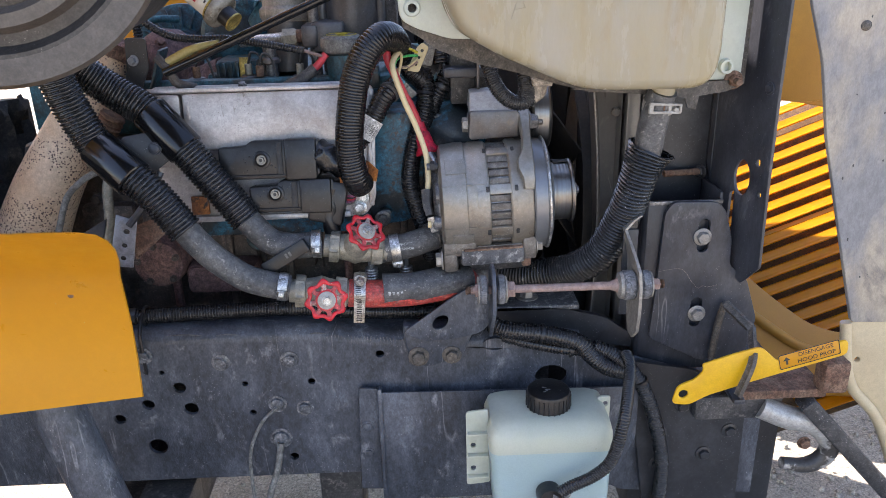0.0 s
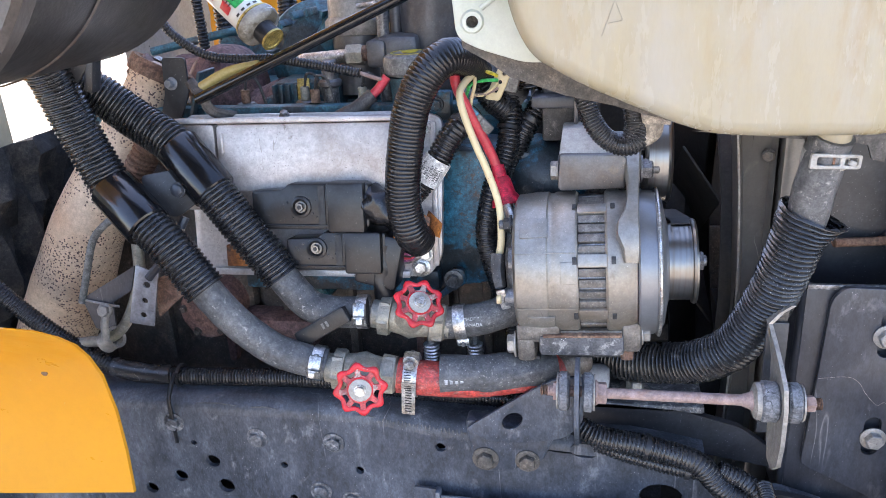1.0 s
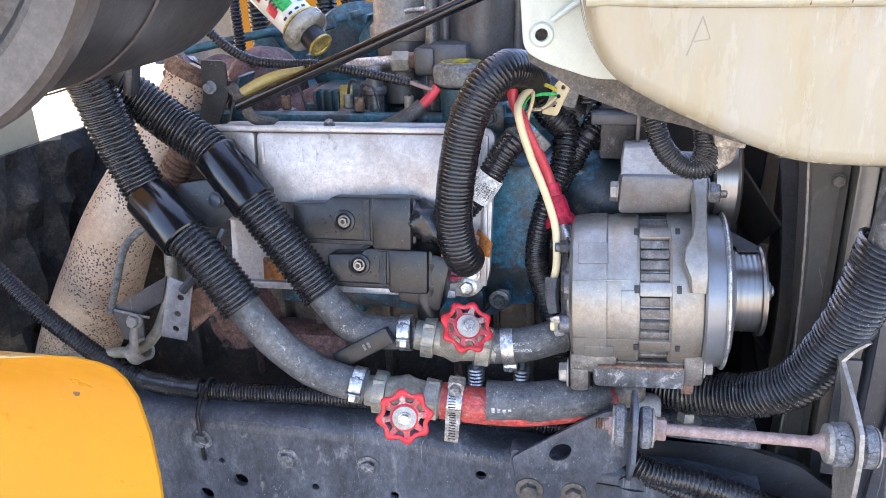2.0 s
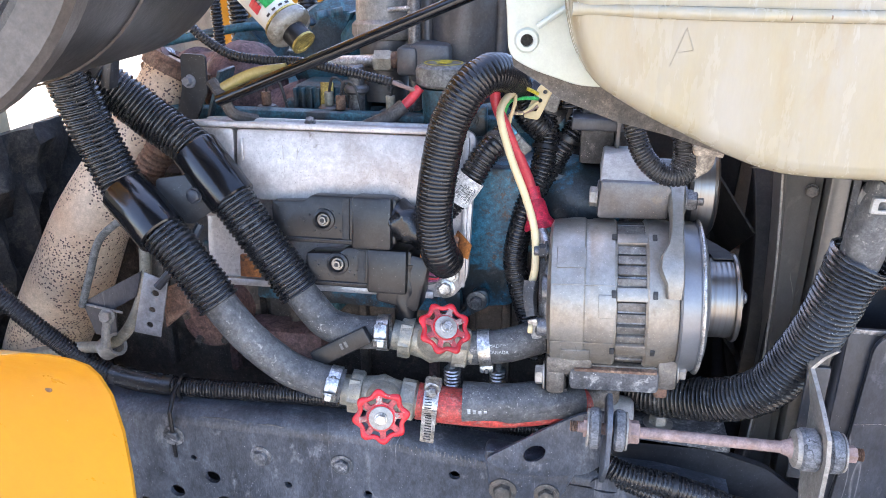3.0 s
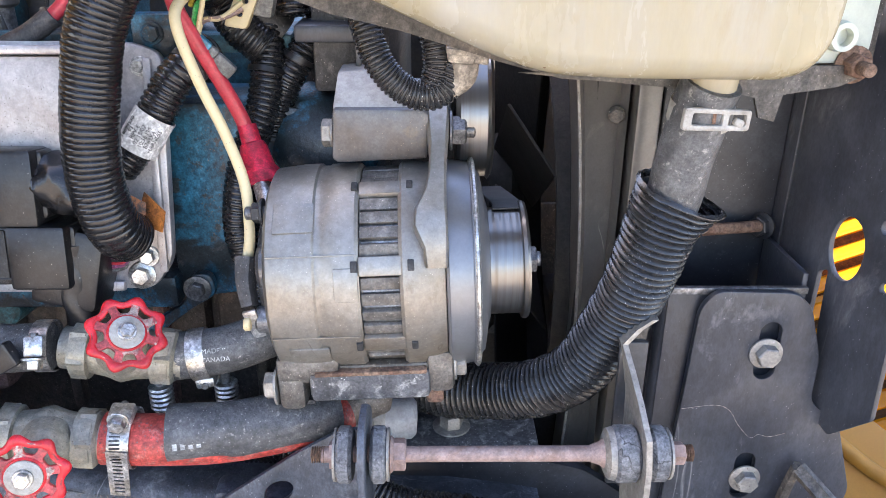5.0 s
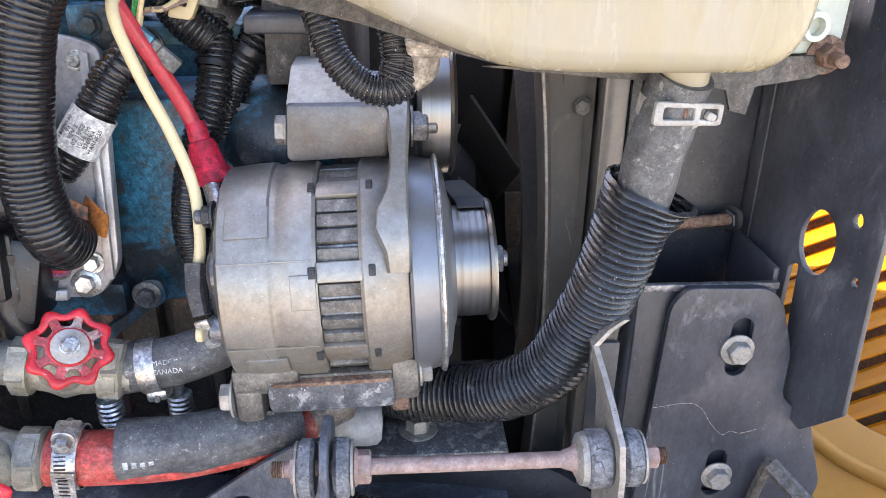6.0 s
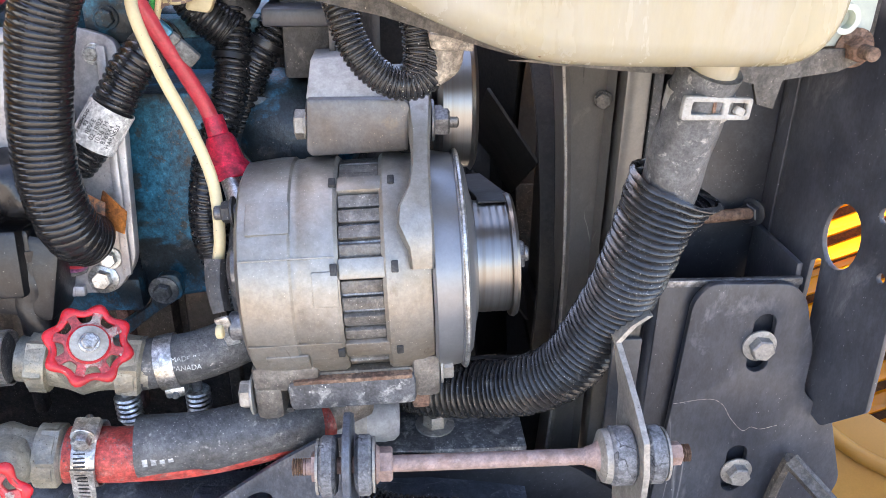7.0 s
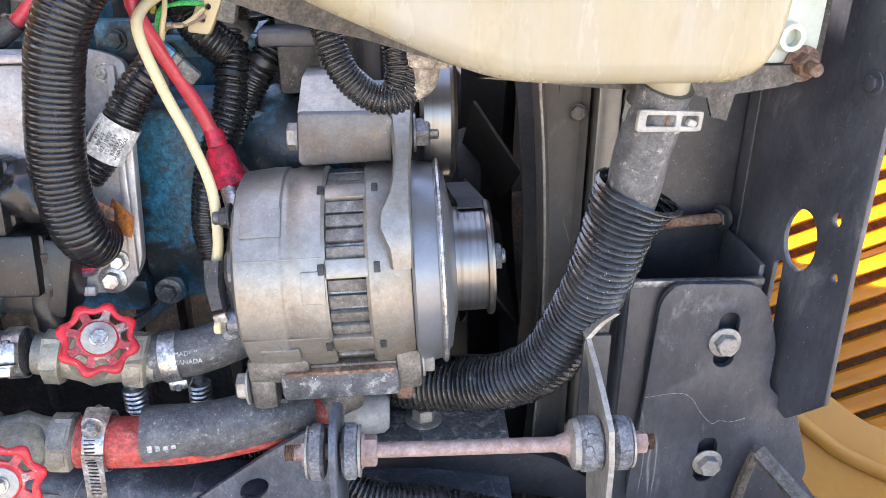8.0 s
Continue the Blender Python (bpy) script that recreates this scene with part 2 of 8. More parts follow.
M_TURBO = surface("brown_scaled_cast_iron", (0.15, 0.088, 0.085), 0.7, 0.2, second=(0.22, 0.13, 0.105), patch=(20, 0.45, 0.65), dust=(0.07, 0.05, 0.05), dust_at=(50, 0.55, 0.7), bump=0.8, bump_scale=120)
M_GREYCAST = surface("grey_cast_housing", (0.125, 0.125, 0.13), 0.42, 0.5, second=(0.105, 0.088, 0.075), patch=(9, 0.46, 0.66), dust=(0.19, 0.155, 0.12), dust_at=(22, 0.60, 0.76), specks=(0.34, 0.28, 0.22), speck_at=(260, 0.80, 0.10), bump=0.2, grain=0.12)
M_FAN = surface("black_fan_plastic", (0.012, 0.0115, 0.011), 0.75, second=(0.026, 0.021, 0.016), patch=(9, 0.45, 0.65))
M_RED = surface("red_valve_enamel", (0.60, 0.018, 0.026), 0.3, second=(0.44, 0.018, 0.022), patch=(20, 0.5, 0.65), dust=(0.42, 0.30, 0.25), dust_at=(45, 0.64, 0.68), bump=0.25, grain=0.2, rough_var=0.1)
M_REDWORN = surface("worn_red_enamel", (0.46, 0.06, 0.06), 0.5, second=(0.42, 0.33, 0.28), patch=(70, 0.55, 0.60), dust=(0.26, 0.05, 0.05), dust_at=(40, 0.5, 0.6), bump=0.3)
M_GRIT = surface("gritty_black_steel", (0.065, 0.066, 0.070), 0.5, second=(0.10, 0.10, 0.105), patch=(12, 0.44, 0.62), dust=(0.33, 0.32, 0.30), dust_at=(70, 0.52, 0.64), specks=(0.55, 0.54, 0.52), speck_at=(240, 0.5, 0.15), bump=0.4)
M_LOOMDUSTY = surface("dusty_corrugated_sleeve", (0.022, 0.022, 0.023), 0.26, second=(0.038, 0.037, 0.035), patch=(12, 0.45, 0.65), dust=(0.16, 0.155, 0.145), dust_at=(45, 0.60, 0.74), specks=(0.6, 0.58, 0.55), speck_at=(300, 0.62, 0.12), bump=0.1, grain=0.2)
M_SHROUD = surface("satin_dusty_shroud", (0.155, 0.142, 0.125), 0.34, 0.35, second=(0.115, 0.108, 0.10), patch=(4, 0.42, 0.68), dust=(0.26, 0.235, 0.20), dust_at=(16, 0.58, 0.74), bump=0.05, grain=0.1, lines=(0.38, 0.35, 0.30), line_at=(18, 0.005, 0.52, (1, 1, 0.2)))
M_GREYPALE = surface("pale_grey_plastic", (0.36, 0.36, 0.36), 0.45, second=(0.28, 0.27, 0.26), patch=(20, 0.5, 0.66), dust=(0.16, 0.14, 0.12), dust_at=(50, 0.64, 0.74), bump=0.1, grain=0.15)
M_BRASS = surface("tarnished_brass", (0.34, 0.305, 0.235), 0.5, 0.45, second=(0.24, 0.235, 0.205), patch=(24, 0.45, 0.62), dust=(0.44, 0.405, 0.34), dust_at=(45, 0.56, 0.70), bump=0.3, grain=0.2, specks=(0.16, 0.14, 0.1), speck_at=(200, 0.75, 0.15))
M_REDHOSE = surface("red_silicone_hose", (0.46, 0.060, 0.045), 0.5, second=(0.36, 0.055, 0.045), patch=(25, 0.5, 0.65), dust=(0.42, 0.23, 0.19), dust_at=(50, 0.54, 0.72), bump=0.3, specks=(0.24, 0.10, 0.09), speck_at=(170, 0.55, 0.2))
M_WIRERED = surface("red_cable", (0.52, 0.045, 0.062), 0.36, dust=(0.46, 0.16, 0.14), dust_at=(40, 0.6, 0.8), bump=0.05, grain=0.15)
M_BOOT = surface("red_rubber_boot", (0.50, 0.014, 0.04), 0.4, second=(0.33, 0.012, 0.03), patch=(30, 0.5, 0.7), bump=0.1)
M_WIREWHITE = surface("cream_cable", (0.60, 0.49, 0.28), 0.42, second=(0.54, 0.42, 0.22), patch=(12, 0.5, 0.7), bump=0.04, grain=0.06, specks=(0.30, 0.25, 0.18), speck_at=(230, 0.9, 0.14))
M_YELLOW = surface("school_bus_yellow_paint", (0.56, 0.243, 0.006), 0.32, second=(0.52, 0.22, 0.006), patch=(4, 0.4, 0.65), bump=0.05, bump_scale=60, grain=0.03, dust=(0.50, 0.235, 0.025), dust_at=(14, 0.62, 0.85), specks=(0.50, 0.40, 0.25), speck_at=(60, 1.1, 0.05))
M_GRILLE = surface("glossy_yellow_grille_paint", (0.74, 0.33, 0.008), 0.20, second=(0.70, 0.30, 0.008), patch=(4, 0.4, 0.65), bump=0.02, grain=0.02)
# Dark brown that stands in for the shade between the grille slats.
M_GAPSHADE = surface("dark_brown_gap_shade", (0.09, 0.05, 0.015), 0.6, second=(0.06, 0.035, 0.012), patch=(6, 0.45, 0.65), bump=0.1)
M_YELLOWDULL = surface("faded_ochre_fibreglass", (0.50, 0.265, 0.045), 0.45, second=(0.44, 0.23, 0.045), patch=(4, 0.45, 0.65), dust=(0.30, 0.18, 0.07), dust_at=(14, 0.64, 0.8), bump=0.08, grain=0.06)
M_LATCH = surface("yellow_painted_steel", (0.72, 0.40, 0.010), 0.38, second=(0.66, 0.34, 0.015), patch=(10, 0.5, 0.68), dust=(0.20, 0.12, 0.06), dust_at=(40, 0.70, 0.74), bump=0.08, grain=0.08)
M_TANK = surface("yellowed_translucent_plastic", (0.335, 0.283, 0.178), 0.26, second=(0.345, 0.31, 0.24), patch=(14, 0.42, 0.64), dust=(0.28, 0.20, 0.10), dust_at=(8, 0.58, 0.76), bump=0.10, bump_scale=30, grain=0.04, subsurface=0.45, stretch=(1, 1, 0.22), specks=(0.16, 0.09, 0.05), speck_at=(70, 0.98, 0.08))
M_TANKPALE = surface("pale_translucent_plastic", (0.50, 0.53, 0.44), 0.35, second=(0.44, 0.46, 0.36), patch=(6, 0.45, 0.65), bump=0.1, grain=0.06, subsurface=0.3)
M_BOTTLE = surface("white_blue_translucent_plastic", (0.46, 0.47, 0.375), 0.32, second=(0.40, 0.42, 0.33), patch=(5, 0.42, 0.62), dust=(0.33, 0.30, 0.20), dust_at=(14, 0.62, 0.78), bump=0.08, grain=0.06, subsurface=0.3)
M_BOTTLEWET = surface("fluid_behind_translucent_plastic", (0.33, 0.43, 0.43), 0.32, second=(0.31, 0.40, 0.39), patch=(5, 0.42, 0.62), dust=(0.34, 0.36, 0.28), dust_at=(14, 0.64, 0.8), bump=0.08, grain=0.06, subsurface=0.3)
M_WHITEPL = surface("dusty_white_plastic", (0.35, 0.33, 0.295), 0.5, second=(0.29, 0.255, 0.21), patch=(40, 0.48, 0.66), dust=(0.22, 0.18, 0.14), dust_at=(80, 0.60, 0.70), bump=0.12, grain=0.16, specks=(0.2, 0.17, 0.14), speck_at=(200, 0.7, 0.14))
M_PAPER = surface("white_printed_tag", (0.72, 0.70, 0.67), 0.5, second=(0.6, 0.56, 0.5), patch=(20, 0.55, 0.7), bump=0.1)
M_PRINT = surface("black_print", (0.03, 0.03, 0.03), 0.6, bump=0.0)
M_PRINTWHITE = surface("white_print", (0.42, 0.42, 0.40), 0.6, bump=0.0)
M_YPRINT = surface("yellow_print", (0.50, 0.40, 0.03), 0.5, bump=0.0)
M_BLUEPL = surface("sky_blue_connector_plastic", (0.03, 0.21, 0.32), 0.4, bump=0.05)
M_GREYPL = surface("grey_connector_plastic", (0.16, 0.16, 0.15), 0.5, dust=DUST, dust_at=(40, 0.6, 0.75), bump=0.15)
M_MODULE = surface("satin_black_module_plastic", (0.011, 0.011, 0.012), 0.35, dust=(0.042, 0.039, 0.036), dust_at=(30, 0.62, 0.85), specks=(0.14, 0.13, 0.12), speck_at=(165, 0.86, 0.11), bump=0.12)
M_SHIELD = shield_paint("cream_exhaust_shield_paint")
M_INSUL = surface("dirty_firewall_insulation", (0.028, 0.025, 0.022), 0.85, second=(0.075, 0.062, 0.048), patch=(14, 0.5, 0.62), dust=(0.16, 0.13, 0.095), dust_at=(40, 0.62, 0.74), bump=0.8, bump_scale=60)
M_CREAM = surface("cream_painted_steel", (0.56, 0.455, 0.285), 0.45, second=(0.50, 0.40, 0.25), patch=(5, 0.45, 0.65), dust=(0.22, 0.13, 0.08), dust_at=(24, 0.70, 0.76), bump=0.1, grain=0.1)
M_GREYPANEL = surface("scuffed_grey_fibreglass", (0.22, 0.22, 0.225), 0.5, second=(0.40, 0.345, 0.27), patch=(3.2, 0.45, 0.55), dust=(0.115, 0.115, 0.12), dust_at=(7, 0.56, 0.66), specks=(0.05, 0.05, 0.05), speck_at=(50, 0.8, 0.10), bump=0.2, grain=0.12, stretch=(1, 1, 0.5))
M_CANISTER = surface("warm_grey_air_cleaner_plastic", (0.026, 0.024, 0.023), 0.36, second=(0.038, 0.034, 0.031), patch=(5, 0.45, 0.65), dust=(0.08, 0.07, 0.06), dust_at=(20, 0.62, 0.85), specks=(0.16, 0.15, 0.14), bump=0.12)
M_RING = surface("dull_grey_ring", (0.075, 0.062, 0.052), 0.34, second=(0.055, 0.042, 0.032), patch=(8, 0.45, 0.65), bump=0.1, grain=0.2)
M_GRAVEL = surface("tan_gravel", (0.42, 0.37, 0.30), 0.9, second=(0.48, 0.43, 0.35), patch=(3, 0.4, 0.6), dust=(0.26, 0.235, 0.20), dust_at=(90, 0.52, 0.58), specks=(0.6, 0.57, 0.5), speck_at=(90, 0.62, 0.15), bump=1.0, bump_scale=80)
M_ORANGE = surface("faded_orange_label", (0.42, 0.145, 0.03), 0.5, second=(0.24, 0.085, 0.03), patch=(26, 0.48, 0.62), dust=(0.04, 0.025, 0.02), dust_at=(60, 0.56, 0.64), bump=0.1)
M_GREEN = surface("green_gauge_band", (0.03, 0.42, 0.10), 0.35, bump=0.0)
M_CLEAR = surface("clear_gauge_plastic", (0.70, 0.70, 0.64), 0.18, bump=0.0, second=(0.62, 0.6, 0.52), patch=(20, 0.5, 0.7), grain=0.06)
M_GAUGERIM = surface("dirty_clear_rim_plastic", (0.26, 0.25, 0.22), 0.22, second=(0.11, 0.095, 0.07), patch=(30, 0.46, 0.6), bump=0.1, grain=0.15, lines=(0.55, 0.53, 0.46), line_at=(30, 0.02, 0.45, (1, 1, 1)))
M_WALLBLACK = surface("black_support_wall_paint", (0.020, 0.021, 0.024), 0.4, second=(0.040, 0.042, 0.047), patch=(8, 0.5, 0.66), dust=(0.12, 0.12, 0.12), dust_at=(26, 0.64, 0.76), specks=(0.35, 0.35, 0.35), speck_at=(300, 0.85, 0.12), bump=0.1, grain=0.2)
M_GOLD = surface("gold_chromate_steel", (0.50, 0.38, 0.12), 0.35, 0.7, second=(0.36, 0.26, 0.08), patch=(30, 0.5, 0.65), bump=0.1)
M_AMBER = surface("aged_amber_plastic", (0.34, 0.27, 0.10), 0.22, second=(0.24, 0.18, 0.06), patch=(14, 0.46, 0.64), bump=0.05, grain=0.12)
M_PINK = surface("mauve_wire", (0.30, 0.10, 0.20), 0.45, bump=0.0)
M_GRIP = surface("dusty_mesh_core", (0.02, 0.02, 0.021), 0.7, dust=(0.06, 0.055, 0.05), dust_at=(30, 0.55, 0.75), bump=0.4)


# ---- mesh tools ----
def part(name, bm, material, parent=None, label="", smooth=True):
    """Links a bmesh as one mesh object under a thing or part."""
    bmesh.ops.recalc_face_normals(bm, faces=bm.faces)
    me = bpy.data.meshes.new(name)
    bm.to_mesh(me)
    bm.free()
    if smooth:
        me.shade_smooth()
        me.set_sharp_from_angle(angle=radians(38))
    me.materials.append(material)
    ob = new(name, me)
    if parent is not None:
        ob.parent = parent
    if label:
        tagged(ob, label)
    return ob


def thing(name, label, category, group="", kind=""):
    ob = new(name)
    ob.empty_display_size = 0.05
    return tagged(ob, label, category, group, kind)


def based(ob, x, y, z):
    """Moves a thing's own origin to its base, leaving its parts where they stand."""
    ob.location = (x, y, z)
    for child in ob.children:
        child.matrix_parent_inverse = Matrix.Translation((-x, -y, -z))
    return ob


def axis_frame(p0, p1, up=(0, 0, 1)):
    """A frame at p0 whose z runs towards p1 and whose x lies nearest to up."""
    w = (Vector(p1) - Vector(p0)).normalized()
    u = Vector(up)
    u = u - w * u.dot(w)
    if u.length < 1e-5:
        u = Vector((1, 0, 0)) - w * w.x
    u.normalize()
    v = w.cross(u)
    return Matrix(((u.x, v.x, w.x, p0[0]), (u.y, v.y, w.y, p0[1]), (u.z, v.z, w.z, p0[2]), (0, 0, 0, 1)))


def lathe(profile, p0, p1, seg=32, bm=None, up=(0, 0, 1)):
    """A body turned about the line from p0 towards p1: profile of (distance along, radius)."""
    bm = bm or bmesh.new()
    m = axis_frame(p0, p1, up)
    rings = []
    for d, r in profile:
        if r < 1e-6:
            rings.append([bm.verts.new(m @ Vector((0, 0, d)))])
        else:
            rings.append([bm.verts.new(m @ Vector((r * math.cos(a), r * math.sin(a), d))) for a in (2 * math.pi * k / seg for k in range(seg))])
    for a, b in zip(rings, rings[1:]):
        for k in range(seg):
            n = (k + 1) % seg
            if len(a) == 1 and len(b) == 1:
                continue
            if len(a) == 1:
                bm.faces.new((a[0], b[n], b[k]))
            elif len(b) == 1:
                bm.faces.new((a[k], a[n], b[0]))
            else:
                bm.faces.new((a[k], a[n], b[n], b[k]))
    return bm


def rod(p0, p1, r, seg=16, edge=None, bm=None, r1=None):
    """A solid round bar with softened ends."""
    r1 = r if r1 is None else r1
    length = (Vector(p1) - Vector(p0)).length
    e = min(r, r1) * 0.18 if edge is None else edge
    return lathe([(0, 0), (0, r - e), (e, r), (length - e, r1), (length, r1 - e), (length, 0)], p0, p1, seg, bm)


def block(size, m=None, bevel=0.002, bm=None, segs=2):
    """A bevelled box about the origin of m."""
    own = bmesh.new()
    bmesh.ops.create_cube(own, size=1.0)
    for v in own.verts:
        v.co = Vector((v.co.x * size[0], v.co.y * size[1], v.co.z * size[2]))
    if bevel:
        bmesh.ops.bevel(own, geom=own.edges[:], offset=min(bevel, min(size) * 0.45), segments=segs, affect="EDGES", profile=0.5)
    if m is not None:
        own.transform(m)
    if bm is None:
        return own
    me = bpy.data.meshes.new("tmp")
    own.to_mesh(me)
    own.free()
    bm.from_mesh(me)
    bpy.data.meshes.remove(me)
    return bm


def span(x0, x1, y0, y1, z0, z1, bevel=0.003, bm=None, tilt=None):
    m = Matrix.Translation(((x0 + x1) / 2, (y0 + y1) / 2, (z0 + z1) / 2))
    if tilt:
        m = m @ pose(0, 0, 0, *tilt)
    return block((x1 - x0, y1 - y0, z1 - z0), m, bevel, bm)


def glide(points, step):
    """Points along a smooth curve through the given ones, about step apart, and their share of the whole length."""
    p = [Vector(q) for q in points]
    p = [p[0] * 2 - p[1]] + p + [p[-1] * 2 - p[-2]]
    dense = []
    for a, b, c, d in zip(p, p[1:], p[2:], p[3:]):
        for k in range(24):
            t = k / 24
            dense.append(0.5 * ((2 * b) + (c - a) * t + (2 * a - 5 * b + 4 * c - d) * t * t + (3 * b - a - 3 * c + d) * t ** 3))
    dense.append(p[-2])
    total = sum((b - a).length for a, b in zip(dense, dense[1:]))
    count = max(2, int(total / step))
    out, walked, target, k = [dense[0]], 0.0, total / count, 0
    for a, b in zip(dense, dense[1:]):
        piece = (b - a).length
        while walked + piece >= target - 1e-9 and len(out) < count:
            out.append(a.lerp(b, (target - walked) / piece if piece else 0))
            target += total / count
        walked += piece
    out.append(dense[-1])
    return out[: count + 1], total


def sweep(points, radius, seg=18, step=0.01, caps=True, bm=None):
    """A pipe along a smooth curve; radius is a number or a function of (metres along, share, angle)."""
    bm = bm or bmesh.new()
    path, total = glide(points, step)
    n = len(path)
    side = None
    rings = []
    for i, p in enumerate(path):
        w = (path[min(i + 1, n - 1)] - path[max(i - 1, 0)]).normalized()
        if side is None:
            side = w.orthogonal().normalized()
        side = (side - w * side.dot(w)).normalized()
        other = w.cross(side)
        d = total * i / (n - 1)
        ring = []
        for k in range(seg):
            a = 2 * math.pi * k / seg
            r = radius(d, i / (n - 1), a) if callable(radius) else radius
            ring.append(bm.verts.new(p + side * (r * math.cos(a)) + other * (r * math.sin(a))))
        rings.append(ring)
    for a, b in zip(rings, rings[1:]):
        for k in range(seg):
            bm.faces.new((a[k], a[(k + 1) % seg], b[(k + 1) % seg], b[k]))
    if caps:
        bm.faces.new(rings[0])
        bm.faces.new(rings[-1])
    return bm


def corrugated(points, r, pitch=0.0066, depth=0.0026, seg=20, slit=False, wobble=0.03, shape=(0.0, 0.12, 0.82, 1.0, 1.0, 0.82), flare=0.0, caps=True):
    """A ribbed split sleeve along a curve: round-topped ribs with narrow grooves between."""
    ph = random.uniform(0, 6)
    path, total = glide(points, pitch / 6)
    fine = total / (len(path) - 1)

    def rad(d, share, a):
        n = int(d / fine + 0.5)
        rib = shape[n % 6]
        sag = 1 + wobble * math.sin(3.1 * share * 6 + ph) * math.cos(a - ph) + 0.35 * wobble * math.sin(n / 6 * 1.7 + ph)
        groove = 0.0
        if slit and abs((a + 0.5 * math.sin(share * 5) + 1.0) % (2 * math.pi) - math.pi) < 0.2:
            groove = 0.003
        return (r + flare * max(0.0, 1 - share * 3.2) - depth * (1 - rib)) * sag - groove
    return sweep(points, rad, seg, pitch / 6, caps)


def panel(outline, holes=(), thick=0.006, m=None, bevel=0.0, bm=None):
    """A flat plate in the x-z plane of m, its front at y = 0 and its back at y = thick. Holes are outlines too."""
    own = bmesh.new()
    edges = []
    for loop in (outline, *holes):
        vs = [own.verts.new((x, 0, z)) for x, z in loop]
        edges += [own.edges.new((a, b)) for a, b in zip(vs, vs[1:] + vs[:1])]
    bmesh.ops.triangle_fill(own, use_beauty=True, use_dissolve=False, edges=edges)
    front = own.faces[:]
    made = bmesh.ops.extrude_face_region(own, geom=front)
    for v in made["geom"]:
        if isinstance(v, bmesh.types.BMVert):
            v.co.y += thick
    if bevel:
        bmesh.ops.recalc_face_normals(own, faces=own.faces)
        sharp = [e for e in own.edges if len(e.link_faces) == 2 and e.calc_face_angle(0) > 1.0]
        bmesh.ops.bevel(own, geom=sharp, offset=bevel, segments=2, affect="EDGES", profile=0.5)
    if m is not None:
        own.transform(m)
    return own


def disc(x, z, r, n=16, rz=None):
    return [(x + r * math.cos(2 * math.pi * k / n), z + (rz or r) * math.sin(2 * math.pi * k / n)) for k in range(n)]


def slot(x, z, w, h, n=8):
    """A round-ended upright slot."""
    r, up = w / 2, max(0.0, h / 2 - w / 2)
    top = [(x + r * math.cos(math.pi * k / n), z + up + r * math.sin(math.pi * k / n)) for k in range(n + 1)]
    low = [(x - r * math.cos(math.pi * k / n), z - up - r * math.sin(math.pi * k / n)) for k in range(n + 1)]
    return top + low


def rounded(points, r, n=5):
    """An outline with its corners rounded."""
    out = []
    pts = [Vector((x, z)) for x, z in points]
    for a, b, c in zip(pts[-1:] + pts[:-1], pts, pts[1:] + pts[:1]):
        k = min(r, (a - b).length * 0.45, (c - b).length * 0.45)
        s, e = b + (a - b).normalized() * k, b + (c - b).normalized() * k
        for i in range(n + 1):
            t = i / n
            q = s * (1 - t) ** 2 + b * 2 * t * (1 - t) + e * t * t
            out.append((q.x, q.y))
    return out


def hex_bolt(parent, p, out, size=0.010, tall=0.008, washer=1.5, material=None, name="bolt", shank=0.0, turn=0.2):
    """A hexagon head on a washer at p, standing out along out, as one part."""
    p, out = Vector(p), Vector(out).normalized()
    bm = bmesh.new()
    if washer:
        lathe([(0, 0), (0, size * washer), (0.0018, size * washer), (0.0024, size * washer * 0.93), (0.0024, 0)], p, p + out, 24, bm)
    m = axis_frame(p + out * 0.002, p + out) @ pose(0, 0, 0, 0, 0, math.degrees(turn))
    rings = []
    for d, s in ((0, 1.0), (tall * 0.86, 1.0), (tall, 0.88)):
        rings.append([bm.verts.new(m @ Vector((size * s * math.cos(a), size * s * math.sin(a), d))) for a in (math.pi * k / 3 for k in range(6))])
    for a, b in zip(rings, rings[1:]):
        for k in range(6):
            bm.faces.new((a[k], a[(k + 1) % 6], b[(k + 1) % 6], b[k]))
    bm.faces.new(rings[-1])
    if shank:
        rod(p + out * tall, p + out * (tall + shank), size * 0.55, 12, bm=bm)
    return part(name, bm, material or M_ZINC, parent)


def rivet(parent, p, out, r=0.012, h=0.006, material=None, name="rivet"):
    p, out = Vector(p), Vector(out).normalized()
    bm = lathe([(0, 0), (0, r * 1.35), (0.0015, r * 1.33), (0.002, r), (h * 0.8, r * 0.92), (h, r * 0.7), (h, 0)], p, p + out, 20)
    return part(name, bm, material or M_RAIL, parent)


def band_clamp(name, label, p, along, r, width=0.014, material=None, screw=(0, -0.4, 1), thick=0.0015, group="hose clamps"):
    """A worm-drive clamp round a hose at p, with its housing and screw."""
    p, along = Vector(p), Vector(along).normalized()
    t = thing(name, label, "clamp", group)
    a, b = p - along * width / 2, p + along * width / 2
    part("band", lathe([(0, r), (0, r + thick), (width, r + thick), (width, r)], a, b, 36), material or M_ZINC, t)
    s = Vector(screw)
    s = (s - along * s.dot(along)).normalized()
    tang = along.cross(s)
    m = axis_frame(p + s * (r + 0.004), p + s * (r + 0.004) + tang, s)
    part("screw_housing", block((0.011, width * 1.15, 0.020), m, 0.003), material or M_ZINC, t)
    q = p + s * (r + 0.006)
    hex_bolt(t, q + tang * 0.010 + s * 0.001, tang, 0.0078, 0.008, 1.25, M_ZINC, "screw")
    rod_bm = rod(q - tang * 0.012, q + tang * 0.008, 0.0035, 10)
    part("worm", rod_bm, M_DARKSTEEL, t)
    return based(t, *p)


